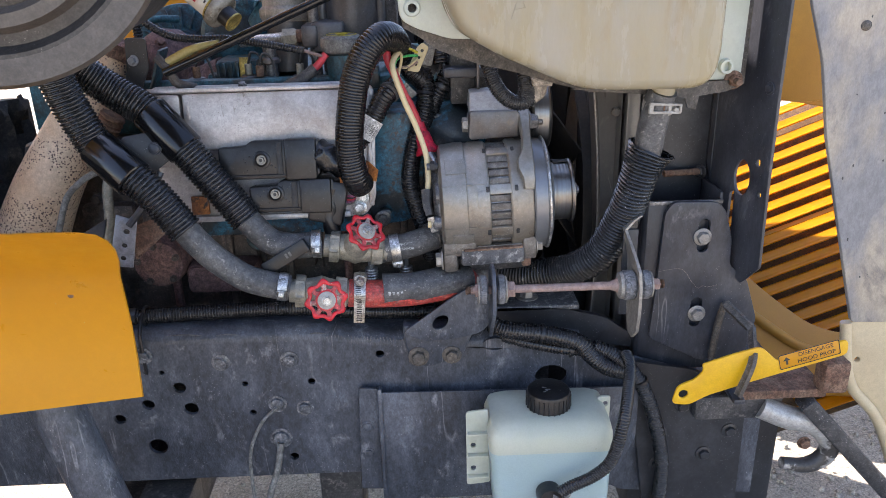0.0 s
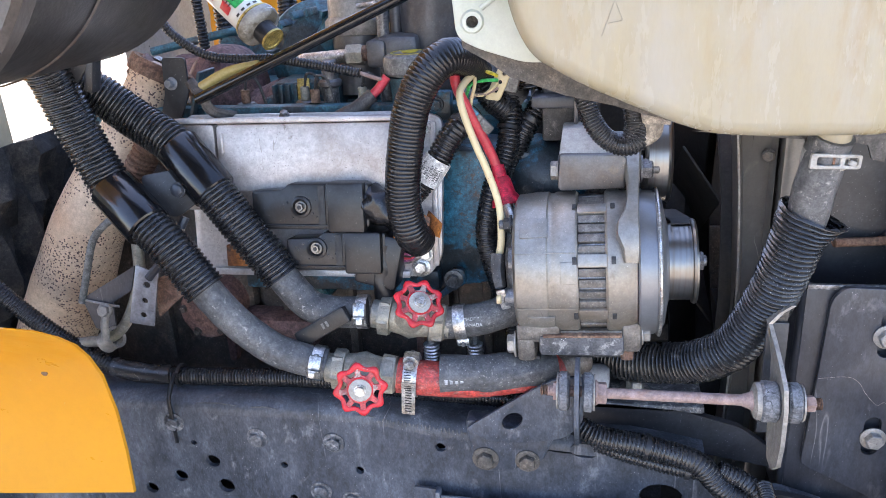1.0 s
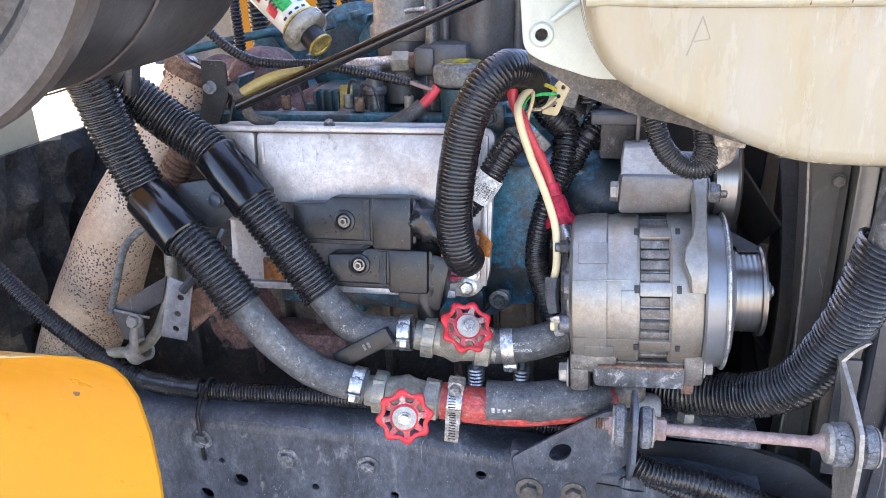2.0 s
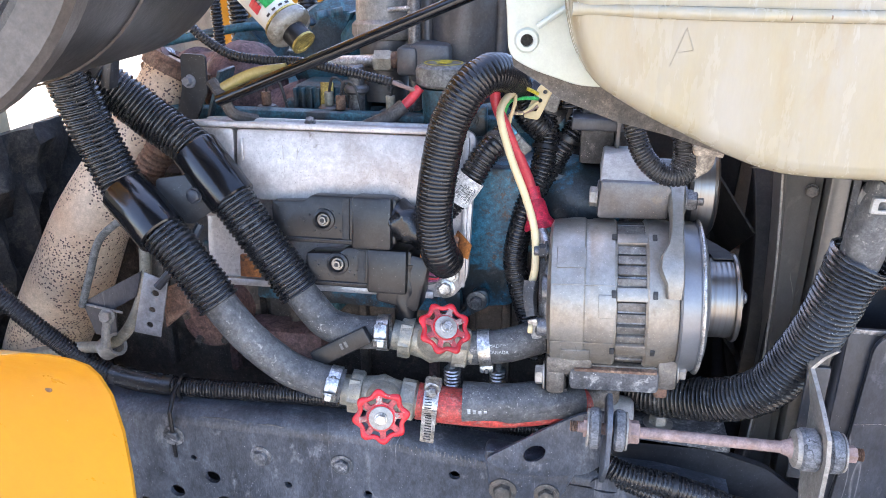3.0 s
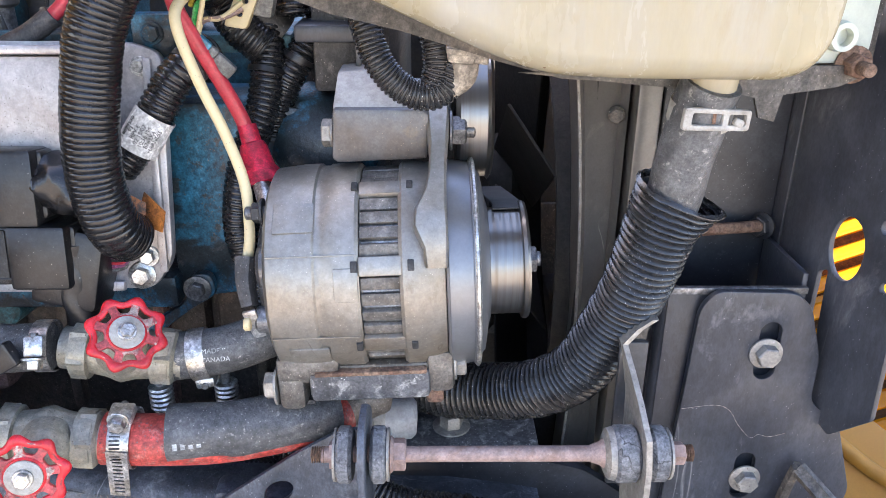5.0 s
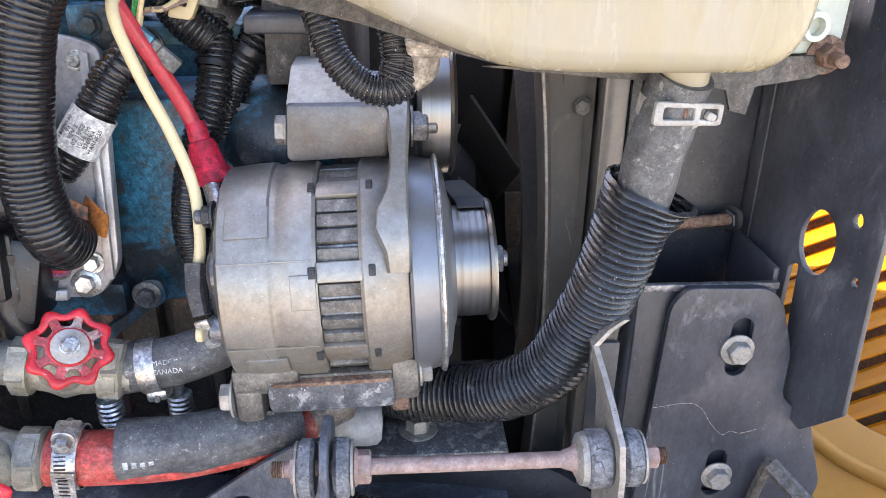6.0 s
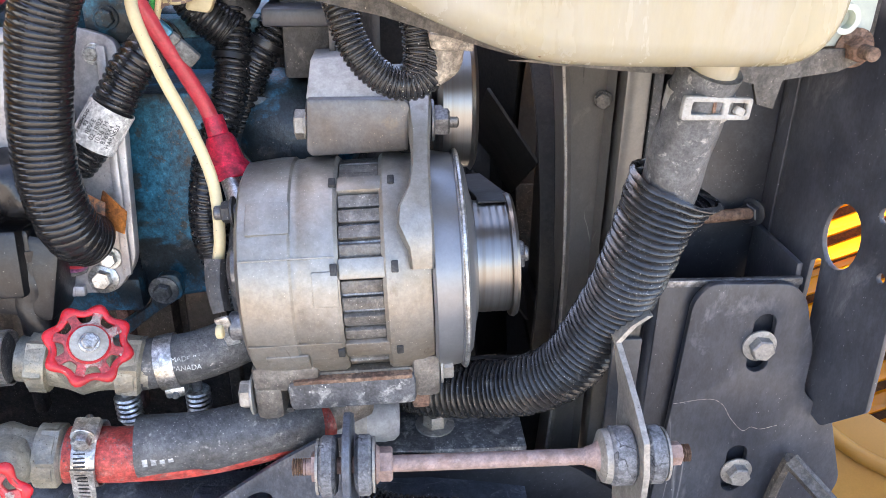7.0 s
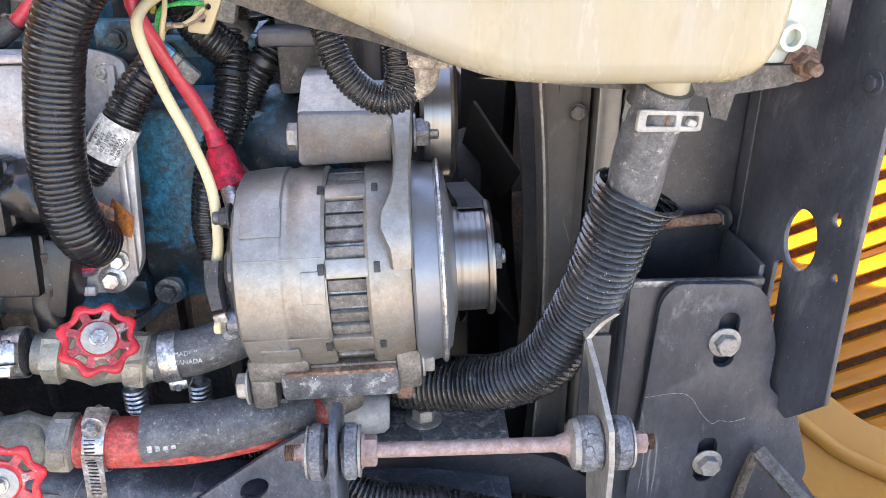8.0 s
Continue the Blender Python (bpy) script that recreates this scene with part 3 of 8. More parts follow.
def letters(body, size, m, material, parent, name="lettering", spacing=1.0, align="CENTER"):
    """Raised print in the x-z plane of m."""
    c = bpy.data.curves.new(name, "FONT")
    c.body, c.size, c.align_x, c.align_y, c.extrude, c.space_character = body, size, align, "CENTER", 0.00015, spacing
    ob = new(name, c)
    me = bpy.data.meshes.new_from_object(ob)
    bpy.data.objects.remove(ob)
    bpy.data.curves.remove(c)
    me.transform(m @ pose(0, 0, 0, 90, 0, 0))
    me.name = name
    me.materials.clear()
    me.materials.append(material)
    out = new(name, me)
    out.parent = parent
    return out


# ---- setting ----
bm = bmesh.new()
bmesh.ops.create_grid(bm, x_segments=2, y_segments=2, size=400)
ground = tagged(part("ground", bm, M_GRAVEL), "grey gravel ground, partly sunlit", "ground", kind="structure")


def pebbles():
    """Loose stones under the open side of the frame."""
    rng = random.Random(4)
    bm = bmesh.new()
    for _ in range(2600):
        x, y = rng.uniform(-1.0, 1.6), rng.uniform(1.2, 3.4)
        s = rng.uniform(0.004, 0.012)
        m = Matrix.Translation((x, y, s * 0.4)) @ Euler((rng.uniform(0, 6), rng.uniform(0, 6), rng.uniform(0, 6))).to_matrix().to_4x4() @ Matrix.Diagonal((s, s * rng.uniform(0.6, 1), s * rng.uniform(0.5, 0.9), 1))
        bmesh.ops.create_icosphere(bm, subdivisions=1, radius=1.0, matrix=m)
    return tagged(part("gravel_stones", bm, M_GRAVEL, smooth=False), "loose grey gravel stones on the ground", "gravel", kind="stuff")


pebbles()

# The cab behind the engine bay: firewall, and the plain body that shades the bay.
firewall = thing("firewall", "dirty insulated firewall behind the engine", "firewall", kind="structure")
fw = bmesh.new()
NY, NZ = 26, 22
grid = [[fw.verts.new((-0.93 + 0.03 * noise.noise(Vector((j * 0.5, k * 0.5, 1))) + 0.012 * noise.noise(Vector((j * 1.7, k * 1.7, 5))), 1.28 + 0.5 * j / NY, 0.55 + 0.63 * k / NZ)) for k in range(NZ + 1)] for j in range(NY + 1)]
for j in range(NY):
    for k in range(NZ):
        fw.faces.new((grid[j][k], grid[j + 1][k], grid[j + 1][k + 1], grid[j][k + 1]))
part("insulation", fw, M_INSUL, firewall)
part("panel", span(-1.02, -0.95, 0.95, 1.85, 0.5, 1.16, 0.01), M_INSUL, firewall)
part("cowl_edge", span(-1.10, -1.03, 0.95, 1.62, 1.02, 1.30, 0.01), M_CREAM, firewall, "cream painted cowl edge")
based(firewall, -0.95, 1.6, 0.5)
cab = thing("bus_cab", "yellow painted cab body behind the bay", "bus body", kind="structure")
part("body", span(-4.0, -1.10, 0.78, 1.55, 0.55, 1.02, 0.05), M_YELLOW, cab)
part("upper_body", span(-4.0, -1.10, 0.78, 2.55, 1.52, 3.20, 0.08), M_YELLOW, cab)
based(cab, -2.5, 1.6, 0.55)
far_wing = thing("far_fender", "sunlit cream inner fender across the bay", "fender", kind="structure")
wing = bmesh.new()
for i in range(25):
    u = i / 24
    x = -1.08 + 0.62 * u
    for y, z in ((2.30 + 0.03 * math.sin(u * 3), 0.72), (2.34 + 0.05 * math.sin(u * 3), 1.02), (2.62, 1.30 + 0.04 * math.sin(u * 5))):
        wing.verts.new((x, y, z))
wing.verts.ensure_lookup_table()
for i in range(24):
    for k in range(2):
        a = i * 3 + k
        wing.faces.new((wing.verts[a], wing.verts[a + 3], wing.verts[a + 4], wing.verts[a + 1]))
part("sheet", wing, M_CREAM, far_wing)
part("outer_panel", panel([(-1.00, 0.0), (-0.05, 0.0), (-0.05, 0.62), (-1.00, 0.62)], (), 0.01, pose(0, 2.36, 0.98, -12, 0, 0)), M_YELLOW, far_wing, "yellow painted outer panel")
flap = bmesh.new()
rows_f = [[flap.verts.new((-1.00 + 0.205 * j / 12, 2.00 + 0.05 * j / 12 + 0.012 * noise.noise(Vector((j * 0.6, k * 0.6, 3))), 1.242 + 0.012 * noise.noise(Vector((j * 0.7, 0, 8))) + 0.36 * k / 16)) for k in range(17)] for j in range(13)]
for j in range(12):
    for k in range(16):
        flap.faces.new((rows_f[j][k], rows_f[j + 1][k], rows_f[j + 1][k + 1], rows_f[j][k + 1]))
bmesh.ops.solidify(flap, geom=flap.faces[:], thickness=0.012)
part("splash_flap", flap, M_GREYPANEL, far_wing, "dirty grey splash flap")
based(far_wing, -0.5, 2.35, 0.72)

# ---- frame rail ----
rail = thing("frame_rail", "black painted steel frame rail with bolts and punched holes", "frame rail", kind="structure")
RY = 1.230


def rail_top(x):
    """The height of the rail's upper bend along its length."""
    stops = ((-1.6, 0.842), (-0.25, 0.846), (-0.10, 0.828), (0.12, 0.814), (0.35, 0.784), (0.47, 0.742), (0.60, 0.690))
    for (a, p), (b, q) in zip(stops, stops[1:]):
        if x <= b:
            s = (x - a) / (b - a)
            s = s * s * (3 - 2 * s)
            return p + (q - p) * s
    return stops[-1][1]


xs = [-1.6 + 0.05 * k for k in range(45)]
upper = [(x, rail_top(x) - 0.026) for x in xs]
outline = upper + [(0.60, 0.44), (0.34, 0.46), (0.20, 0.534), (-1.6, 0.530)]
small = ((-0.518, 0.764, 0.005), (-0.547, 0.765, 0.004), (-0.371, 0.734, 0.006), (-0.363, 0.672, 0.0065), (-0.249, 0.734, 0.007), (-0.121, 0.786, 0.008))
large = ((-0.610, 0.668, 0.011), (-0.553, 0.697, 0.012), (-0.491, 0.731, 0.012), (-0.476, 0.685, 0.014), (-0.549, 0.605, 0.018), (-0.296, 0.570, 0.009))
holes = [disc(x, z, r, 14, r * 0.92) for x, z, r in small + large] + [disc(0.088, 0.797, 0.022, 16, 0.012), disc(0.193, 0.727, 0.030, 18, 0.022)]
part("web", panel(outline, holes, 0.008, Matrix.Translation((0, RY, 0))), M_RAIL, rail)
fl = bmesh.new()
prev = None
for x in xs[:38]:
    top = rail_top(x)
    ring = []
    for k in range(9):
        a = math.pi / 2 * k / 8
        ring.append(fl.verts.new((x, RY + 0.026 * (1 - math.cos(a)), top - 0.026 + 0.026 * math.sin(a) + 0.0012 * noise.noise(Vector((x * 30, k, 0))))))
    for y, dz in ((RY + 0.085, 0.0), (RY + 0.085, -0.008), (RY + 0.026, -0.008)):
        ring.append(fl.verts.new((x, y, top + dz)))
    if prev:
        for k in range(len(ring) - 1):
            fl.faces.new((prev[k], ring[k], ring[k + 1], prev[k + 1]))
    prev = ring
part("top_flange", fl, M_RAIL, rail)
# Dark sheet stands in for the shade behind the punched holes.
part("hole_shade_sheet", span(-1.6, 0.20, 1.300, 1.306, 0.535, 0.800, 0.001), M_BLACK, rail)
part("bottom_flange", span(-1.6, 0.20, RY + 0.004, RY + 0.085, 0.524, 0.532, 0.002), M_RAIL, rail)
for x, z in ((-0.409, 0.781), (-0.285, 0.782), (-0.545, 0.80)):
    hex_bolt(rail, (x, RY, z), (0, -1, 0), 0.0115, 0.007, 1.45, M_RAILBOLT, "bolt_head", turn=0.9 + 3 * x)
for x, z, r in ((-0.316, 0.689, 0.013), (-0.266, 0.678, 0.012), (-0.317, 0.613, 0.016)):
    rivet(rail, (x, RY, z), (0, -1, 0), r, 0.008, M_RAILBOLT, "bolt_head")
random.seed(11)
for x0, x1, z in ((-0.500, -0.435, 0.838), (-0.41, -0.37, 0.836), (-0.245, -0.215, 0.832)):
    part("worn_streak", sweep([(x0, RY - 0.0003, z), ((x0 + x1) / 2, RY - 0.0006, z + 0.002), (x1, RY - 0.0003, z - 0.001)], lambda d, s, a: 0.0006 + 0.0006 * math.sin(math.pi * s), 6, 0.004), M_HOSE, rail)
for k in range(26):
    x = -0.205 + 0.0058 * k
    part("rub_mark", block((random.uniform(0.0008, 0.0018), 0.0008, random.uniform(0.003, 0.010)), pose(x, RY - 0.0002, 0.826 - 0.0006 * k, 0, random.uniform(-14, 14), 0), 0), M_HOSE, rail)
based(rail, -0.3, 1.27, 0.53)

# Added black sheets: a dark backdrop, and a sun block under the rail.
apron = thing("far_backdrop", "added black backdrop sheets across the bay", "apron", kind="structure")
part("sheet", span(-0.30, 0.30, 2.12, 2.14, 0.25, 1.40, 0.004), M_FAN, apron)
part("rear_sheet", span(-1.30, -0.302, 2.12, 2.14, 0.22, 1.0, 0.004), M_FAN, apron)
part("low_sheet", span(0.30, 0.60, 2.10, 2.12, 0.20, 1.16, 0.004), M_FAN, apron)
part("fold", span(-0.30, 0.30, 2.04, 2.12, 1.38, 1.40, 0.004), M_FAN, apron)
based(apron, 0.1, 2.13, 0.25)
far_rail = thing("far_frame_rail", "dark frame rail across the bay", "frame rail", kind="structure")
part("web", panel([(-1.6, 0.53), (0.5, 0.53), (0.5, 0.83), (-1.6, 0.83)], (), 0.01, Matrix.Translation((0, 2.07, 0))), M_DARK, far_rail)
based(far_rail, -0.3, 2.07, 0.53)

# Front crossmember and the dark structure under the radiator.
cross = thing("crossmember", "black front crossmember bolted under the radiator", "crossmember", kind="structure")
# Beam drawn long: its right end stands in for shadow under the shelf.
part("beam", span(0.36, 0.66, 1.262, 2.05, 0.36, 0.69, 0.015), M_WALLBLACK, cross)
# Black plate added only to keep the gap below the shroud dark.
part("dark_backdrop_plate", span(0.10, 0.335, 1.42, 1.43, 0.40, 0.86, 0.002), M_FAN, cross)
part("gusset", panel(rounded([(0.33, 0.76), (0.46, 0.735), (0.56, 0.66), (0.565, 0.40), (0.385, 0.40), (0.355, 0.60)], 0.02), (), 0.010, Matrix.Translation((0, 1.216, 0))), M_WALLBLACK, cross)
for x, z in ((0.50, 0.655), (0.535, 0.60), (0.40, 0.60), (0.40, 0.53), (0.44, 0.66), (0.49, 0.55)):
    hex_bolt(cross, (x, 1.216, z), (0, -1, 0), 0.010, 0.008, 1.5, M_WALLBLACK)
part("upper_arm", panel(rounded([(0.03, 0.79), (0.10, 0.848), (0.22, 0.842), (0.30, 0.82), (0.36, 0.775), (0.36, 0.755), (0.15, 0.79)], 0.01), (), 0.012, Matrix.Translation((0, 1.275, 0))), M_WALLBLACK, cross)
part("arm_top", span(0.09, 0.25, 1.275, 1.35, 0.838, 0.849, 0.003), M_GRIT, cross)
hex_bolt(cross, (0.157, 1.315, 0.849), (0, 0, 1), 0.013, 0.014, 1.6, M_DUSTSTEEL)
based(cross, 0.5, 1.5, 0.40)

# ---- engine ----
engine = thing("engine_block", "teal painted diesel engine, black with grime", "engine")
part("block", span(-0.80, 0.02, 1.46, 1.98, 0.60, 1.14, 0.02), M_DARK, engine)
part("oil_pan", span(-0.72, -0.02, 1.50, 1.94, 0.48, 0.72, 0.05), M_DARK, engine)
part("cylinder_head", span(-0.78, 0.0, 1.50, 1.92, 1.14, 1.25, 0.012), M_TEALDARK, engine)
part("front_cover", span(0.0, 0.10, 1.42, 2.02, 0.56, 1.30, 0.03), M_DARK, engine)
fp = panel(rounded([(-0.135, 0.985), (-0.06, 0.995), (-0.02, 1.04), (0.02, 1.05), (0.06, 1.10), (0.05, 1.19), (-0.03, 1.20), (-0.135, 1.20)], 0.012), (), 0.10, Matrix.Translation((0, 1.355, 0)), 0.006)
part("front_plate", fp, M_TEAL, engine)
part("front_step", span(-0.052, -0.03, 1.344, 1.36, 1.02, 1.19, 0.004), M_TEAL, engine)
part("water_housing", lathe([(0, 0), (0, 0.050), (0.02, 0.056), (0.06, 0.058), (0.085, 0.050), (0.10, 0.036), (0.10, 0)], (-0.01, 1.40, 1.165), (0.08, 1.385, 1.13), 28), M_TEAL, engine)
part("bolt_boss", span(-0.14, -0.10, 1.34, 1.36, 1.245, 1.285, 0.004), M_TEAL, engine)
hex_bolt(engine, (-0.120, 1.34, 1.268), (0, -1, 0), 0.008, 0.006, 1.3, M_TEAL)
# side of the block below the module
for k in range(6):
    x = -0.70 + 0.115 * k
    part("side_cover", span(x, x + 0.105, 1.435, 1.47, 0.86 + 0.01 * (k % 2), 1.02, 0.014), M_DARK, engine)
    part("rib", span(x + 0.045, x + 0.06, 1.42, 1.44, 0.80, 1.03, 0.005), M_TURBO if k % 3 == 1 else M_DARK, engine)
for k in range(7):
    hex_bolt(engine, (-0.66 + 0.10 * k, 1.435, 1.035 - 0.01 * (k % 2)), (0, -1, 0), 0.010, 0.009, 1.3, M_TEALDARK if k % 2 else M_DARK)
part("pump_housing", lathe([(0, 0), (0, 0.030), (0.004, 0.046), (0.020, 0.050), (0.07, 0.054), (0.07, 0)], (-0.545, 1.375, 0.915), (-0.540, 2, 0.93), 30), M_TURBO, engine, "rusty round pump housing")
for k in range(5):
    an = 2 * math.pi * k / 5 + 0.4
    hex_bolt(engine, (-0.545 + 0.038 * math.cos(an), 1.378, 0.915 + 0.038 * math.sin(an)), (0, -1, 0), 0.006, 0.006, 1.2, M_DARK)
part("cast_boss", lathe([(0, 0), (0, 0.018), (0.004, 0.022), (0.06, 0.028), (0.06, 0)], (-0.352, 1.385, 0.955), (-0.352, 2, 0.96), 22), M_TEALDARK, engine)
part("pump_foot", span(-0.50, -0.36, 1.385, 1.45, 0.845, 0.905, 0.014), M_TURBO, engine)
part("teal_rail", span(-0.44, -0.13, 1.335, 1.42, 0.985, 1.022, 0.006), M_TEAL, engine)
arm = panel(rounded([(-0.122, 0.995), (-0.112, 1.028), (-0.092, 1.028), (-0.088, 1.005), (-0.12, 0.985), (-0.17, 0.945), (-0.185, 0.955)], 0.008), (), 0.012, Matrix.Translation((0, 1.33, 0)), 0.002)
part("teal_arm", arm, M_TEAL, engine)
hex_bolt(engine, (-0.107, 1.33, 1.012), (0, -1, 0), 0.009, 0.008, 1.6, M_DARKSTEEL)
part("valve_cover_edge", span(-0.60, 0.0, 1.375, 1.40, 1.244, 1.262, 0.003), M_TEALDARK, engine)
based(engine, -0.35, 1.7, 0.48)

# engine control module: base plate, cover and two black connector blocks
ecm = thing("engine_control_module", "cast aluminium engine control module with black connectors", "control module")
TILT_E = pose(-0.30, 1.300, 1.14, -10, 0, 0.8)
part("base_plate", panel(rounded([(-0.186, -0.104), (0.165, -0.108), (0.185, -0.08), (0.190, 0.115), (0.16, 0.125), (-0.186, 0.125)], 0.012), [disc(0.172, 0.10, 0.004, 10)], 0.014, TILT_E @ pose(0, 0.004, 0), 0.002), M_ALU, ecm)
part("base_rib", block((0.008, 0.006, 0.20), TILT_E @ pose(0.178, -0.0005, 0.01), 0.002), M_ALU, ecm)
part("base_rib", block((0.30, 0.008, 0.010), TILT_E @ pose(-0.01, -0.001, -0.103), 0.002), M_ALU, ecm)
cov = panel(rounded([(-0.128, 0.018), (0.150, 0.018), (0.150, 0.112), (-0.128, 0.112)], 0.008), (), 0.030, TILT_E @ pose(0, -0.024, 0), 0.004)
part("cover", cov, M_ALU, ecm)
part("cover_lip", block((0.345, 0.046, 0.008), TILT_E @ pose(-0.02, -0.006, 0.117), 0.003), M_ALU, ecm)
part("cover_end", panel(rounded([(-0.190, -0.01), (-0.135, -0.01), (-0.135, 0.112), (-0.190, 0.112)], 0.008), (), 0.022, TILT_E @ pose(0, -0.014, 0), 0.003), M_ALU, ecm)
part("cover_rib", block((0.004, 0.006, 0.030), TILT_E @ pose(-0.118, -0.026, 0.085), 0.0015), M_ALU, ecm)
hex_bolt(ecm, TILT_E @ Vector((-0.028, -0.014, 0.122)), TILT_E.to_3x3() @ Vector((0, -0.6, 1)), 0.006, 0.005, 1.25, M_DARKSTEEL, "cover_bolt")
for (x, z, w, h, sx, sz) in ((0.0125, 0.000, 0.167, 0.064, 0.000, 0.000), (0.046, -0.062, 0.142, 0.054, 0.019, -0.0575)):
    plug = part("connector", panel(rounded([(x - w / 2, z - h / 2), (x + w / 2 - 0.05, z - h / 2), (x + w / 2, z - h / 2 + 0.004), (x + w / 2, z + h / 2), (x - w / 2 + 0.055, z + h / 2), (x - w / 2 + 0.045, z + h / 2 - 0.008), (x - w / 2, z + h / 2 - 0.010)], 0.005), (), 0.036, TILT_E @ pose(0, -0.046, 0), 0.003), M_MODULE, ecm)
    part("shoulder", block((0.052, 0.054, h + 0.004), TILT_E @ pose(x + w / 2 - 0.030, -0.031, z), 0.004), M_MODULE, plug)
    part("groove", block((0.010, 0.046, h - 0.006), TILT_E @ pose(x + w / 2 - 0.066, -0.0246, z), 0.001), M_PRINT, plug)
    part("seam", block((w * 0.9, 0.004, 0.003), TILT_E @ pose(x, -0.0465, z - h / 2 + 0.006), 0.001), M_MODULE, plug)
    part("screw_boss", lathe([(0, 0.009), (0, 0.0150), (0.003, 0.0145), (0.004, 0.0110), (0.002, 0.009)], TILT_E @ Vector((sx, -0.0455, sz)), TILT_E @ Vector((sx, -1, sz)), 26), M_MODULE, plug)
    hex_bolt(plug, TILT_E @ Vector((sx, -0.046, sz)), TILT_E.to_3x3() @ Vector((0, -1, 0)), 0.0062, 0.006, 1.35, M_STEEL, "screw")
    part("socket", rod(TILT_E @ Vector((sx, -0.0535, sz)), TILT_E @ Vector((sx, -0.0545, sz)), 0.0030, 8), M_PRINT, plug)
    rngd = random.Random(7)
    drops = bmesh.new()
    for _ in range(22):
        p = TILT_E @ Vector((sx + rngd.uniform(-0.035, 0.035), -0.046, sz + rngd.uniform(-0.022, 0.022)))
        s = rngd.uniform(0.0008, 0.002)
        bmesh.ops.create_icosphere(drops, subdivisions=1, radius=s, matrix=Matrix.Translation(p))
    part("dirt_beads", drops, M_BLACK, plug)
part("back_shell", block((0.06, 0.05, 0.075), TILT_E @ pose(0.105, -0.02, -0.075, 0, 12, 0), 0.006), M_MODULE, ecm, "taped black connector shell")
part("taped_boot", sweep([TILT_E @ Vector((0.092, -0.030, 0.004)), TILT_E @ Vector((0.118, -0.034, -0.004)), TILT_E @ Vector((0.146, -0.030, -0.022))], lambda d, s, a: 0.027 - 0.006 * s + 0.0016 * math.sin(3 * a + 190 * d) + 0.001 * math.sin(7 * a - 260 * d), 22, 0.003), M_LOOMSHINY, ecm, "wrinkled black tape boot")
part("taped_tail", sweep([TILT_E @ Vector((0.104, -0.028, -0.055)), TILT_E @ Vector((0.108, -0.030, -0.108)), TILT_E @ Vector((0.112, -0.026, -0.150))], lambda d, s, a: 0.022 - 0.010 * s + 0.0014 * math.sin(3 * a + 170 * d), 18, 0.004), M_MODULE, ecm, "taped harness tail")
part("clip", block((0.030, 0.008, 0.032), TILT_E @ pose(-0.118, -0.006, -0.078), 0.002), M_ORANGE, ecm, "small copper-coloured clip")
for x, z, s in ((0.163, -0.075, 0.007), (0.155, -0.094, 0.009), (0.170, 0.103, 0.006)):
    hex_bolt(ecm, TILT_E @ Vector((x, 0.004, z)), TILT_E.to_3x3() @ Vector((0, -1, 0)), s, 0.007, 1.5, M_ZINC)
part("plate_label", block((0.034, 0.0012, 0.010), TILT_E @ pose(-0.150, -0.0145, 0.060), 0.0003), M_PAPER, ecm)
for k in range(3):
    part("print_bar", block((0.006, 0.0006, 0.005), TILT_E @ pose(-0.158 + 0.009 * k, -0.0155, 0.060), 0), M_PRINT, ecm)
based(ecm, -0.30, 1.30, 1.03)

tag_o = thing("orange_label", "torn orange warning label taped on the harness", "label")
part("sheet", panel([(-0.024, -0.022), (0.020, -0.030), (0.028, 0.012), (0.004, 0.030), (-0.022, 0.016)], (), 0.0012, pose(-0.150, 1.262, 1.115, -8, 0, 20)), M_ORANGE, tag_o)
for k in range(3):
    part("print_bar", block((0.009, 0.0006, 0.004), pose(-0.156 + 0.006 * k, 1.2606, 1.118 - 0.008 * k, -8, 0, 20), 0), M_PRINT, tag_o)
based(tag_o, -0.15, 1.262, 1.085)
tag_p = thing("orange_label", "torn orange warning label taped on the harness", "label")
part("sheet", panel([(-0.014, -0.012), (0.014, -0.018), (0.018, 0.002), (-0.004, 0.018)], (), 0.0012, pose(-0.124, 1.275, 1.118, -8, 0, -20)), M_ORANGE, tag_p)
based(tag_p, -0.118, 1.275, 1.10)

# ---- things on top of the engine ----
turbo = thing("turbocharger", "brown scaled cast-iron turbocharger", "turbocharger")
part("turbine_housing", lathe([(0, 0), (0, 0.035), (0.01, 0.058), (0.035, 0.072), (0.065, 0.072), (0.09, 0.055), (0.10, 0.035), (0.10, 0)], (-0.56, 1.55, 1.266), (-0.40, 1.49, 1.261), 30), M_TURBO, turbo)
part("manifold", sweep([(-0.62, 1.60, 1.26), (-0.54, 1.56, 1.225), (-0.46, 1.53, 1.22), (-0.40, 1.52, 1.24)], 0.045, 18, 0.015), M_TURBO, turbo)
part("flange", lathe([(0, 0.02), (0, 0.046), (0.014, 0.046), (0.014, 0.02)], (-0.575, 1.44, 1.300), (-0.62, 1.42, 1.27), 26), M_TURBO, turbo)
part("band", lathe([(0, 0.03), (0, 0.044), (0.012, 0.044), (0.012, 0.03)], (-0.595, 1.43, 1.285), (-0.64, 1.41, 1.255), 26), M_RUST, turbo)
part("centre_housing", lathe([(0, 0), (0, 0.052), (0.012, 0.056), (0.030, 0.056), (0.036, 0.044), (0.085, 0.040), (0.092, 0.054), (0.112, 0.056), (0.120, 0.046), (0.20, 0.042), (0.20, 0)], (-0.745, 1.70, 1.235), (-0.56, 1.60, 1.272), 28), M_TURBO, turbo)
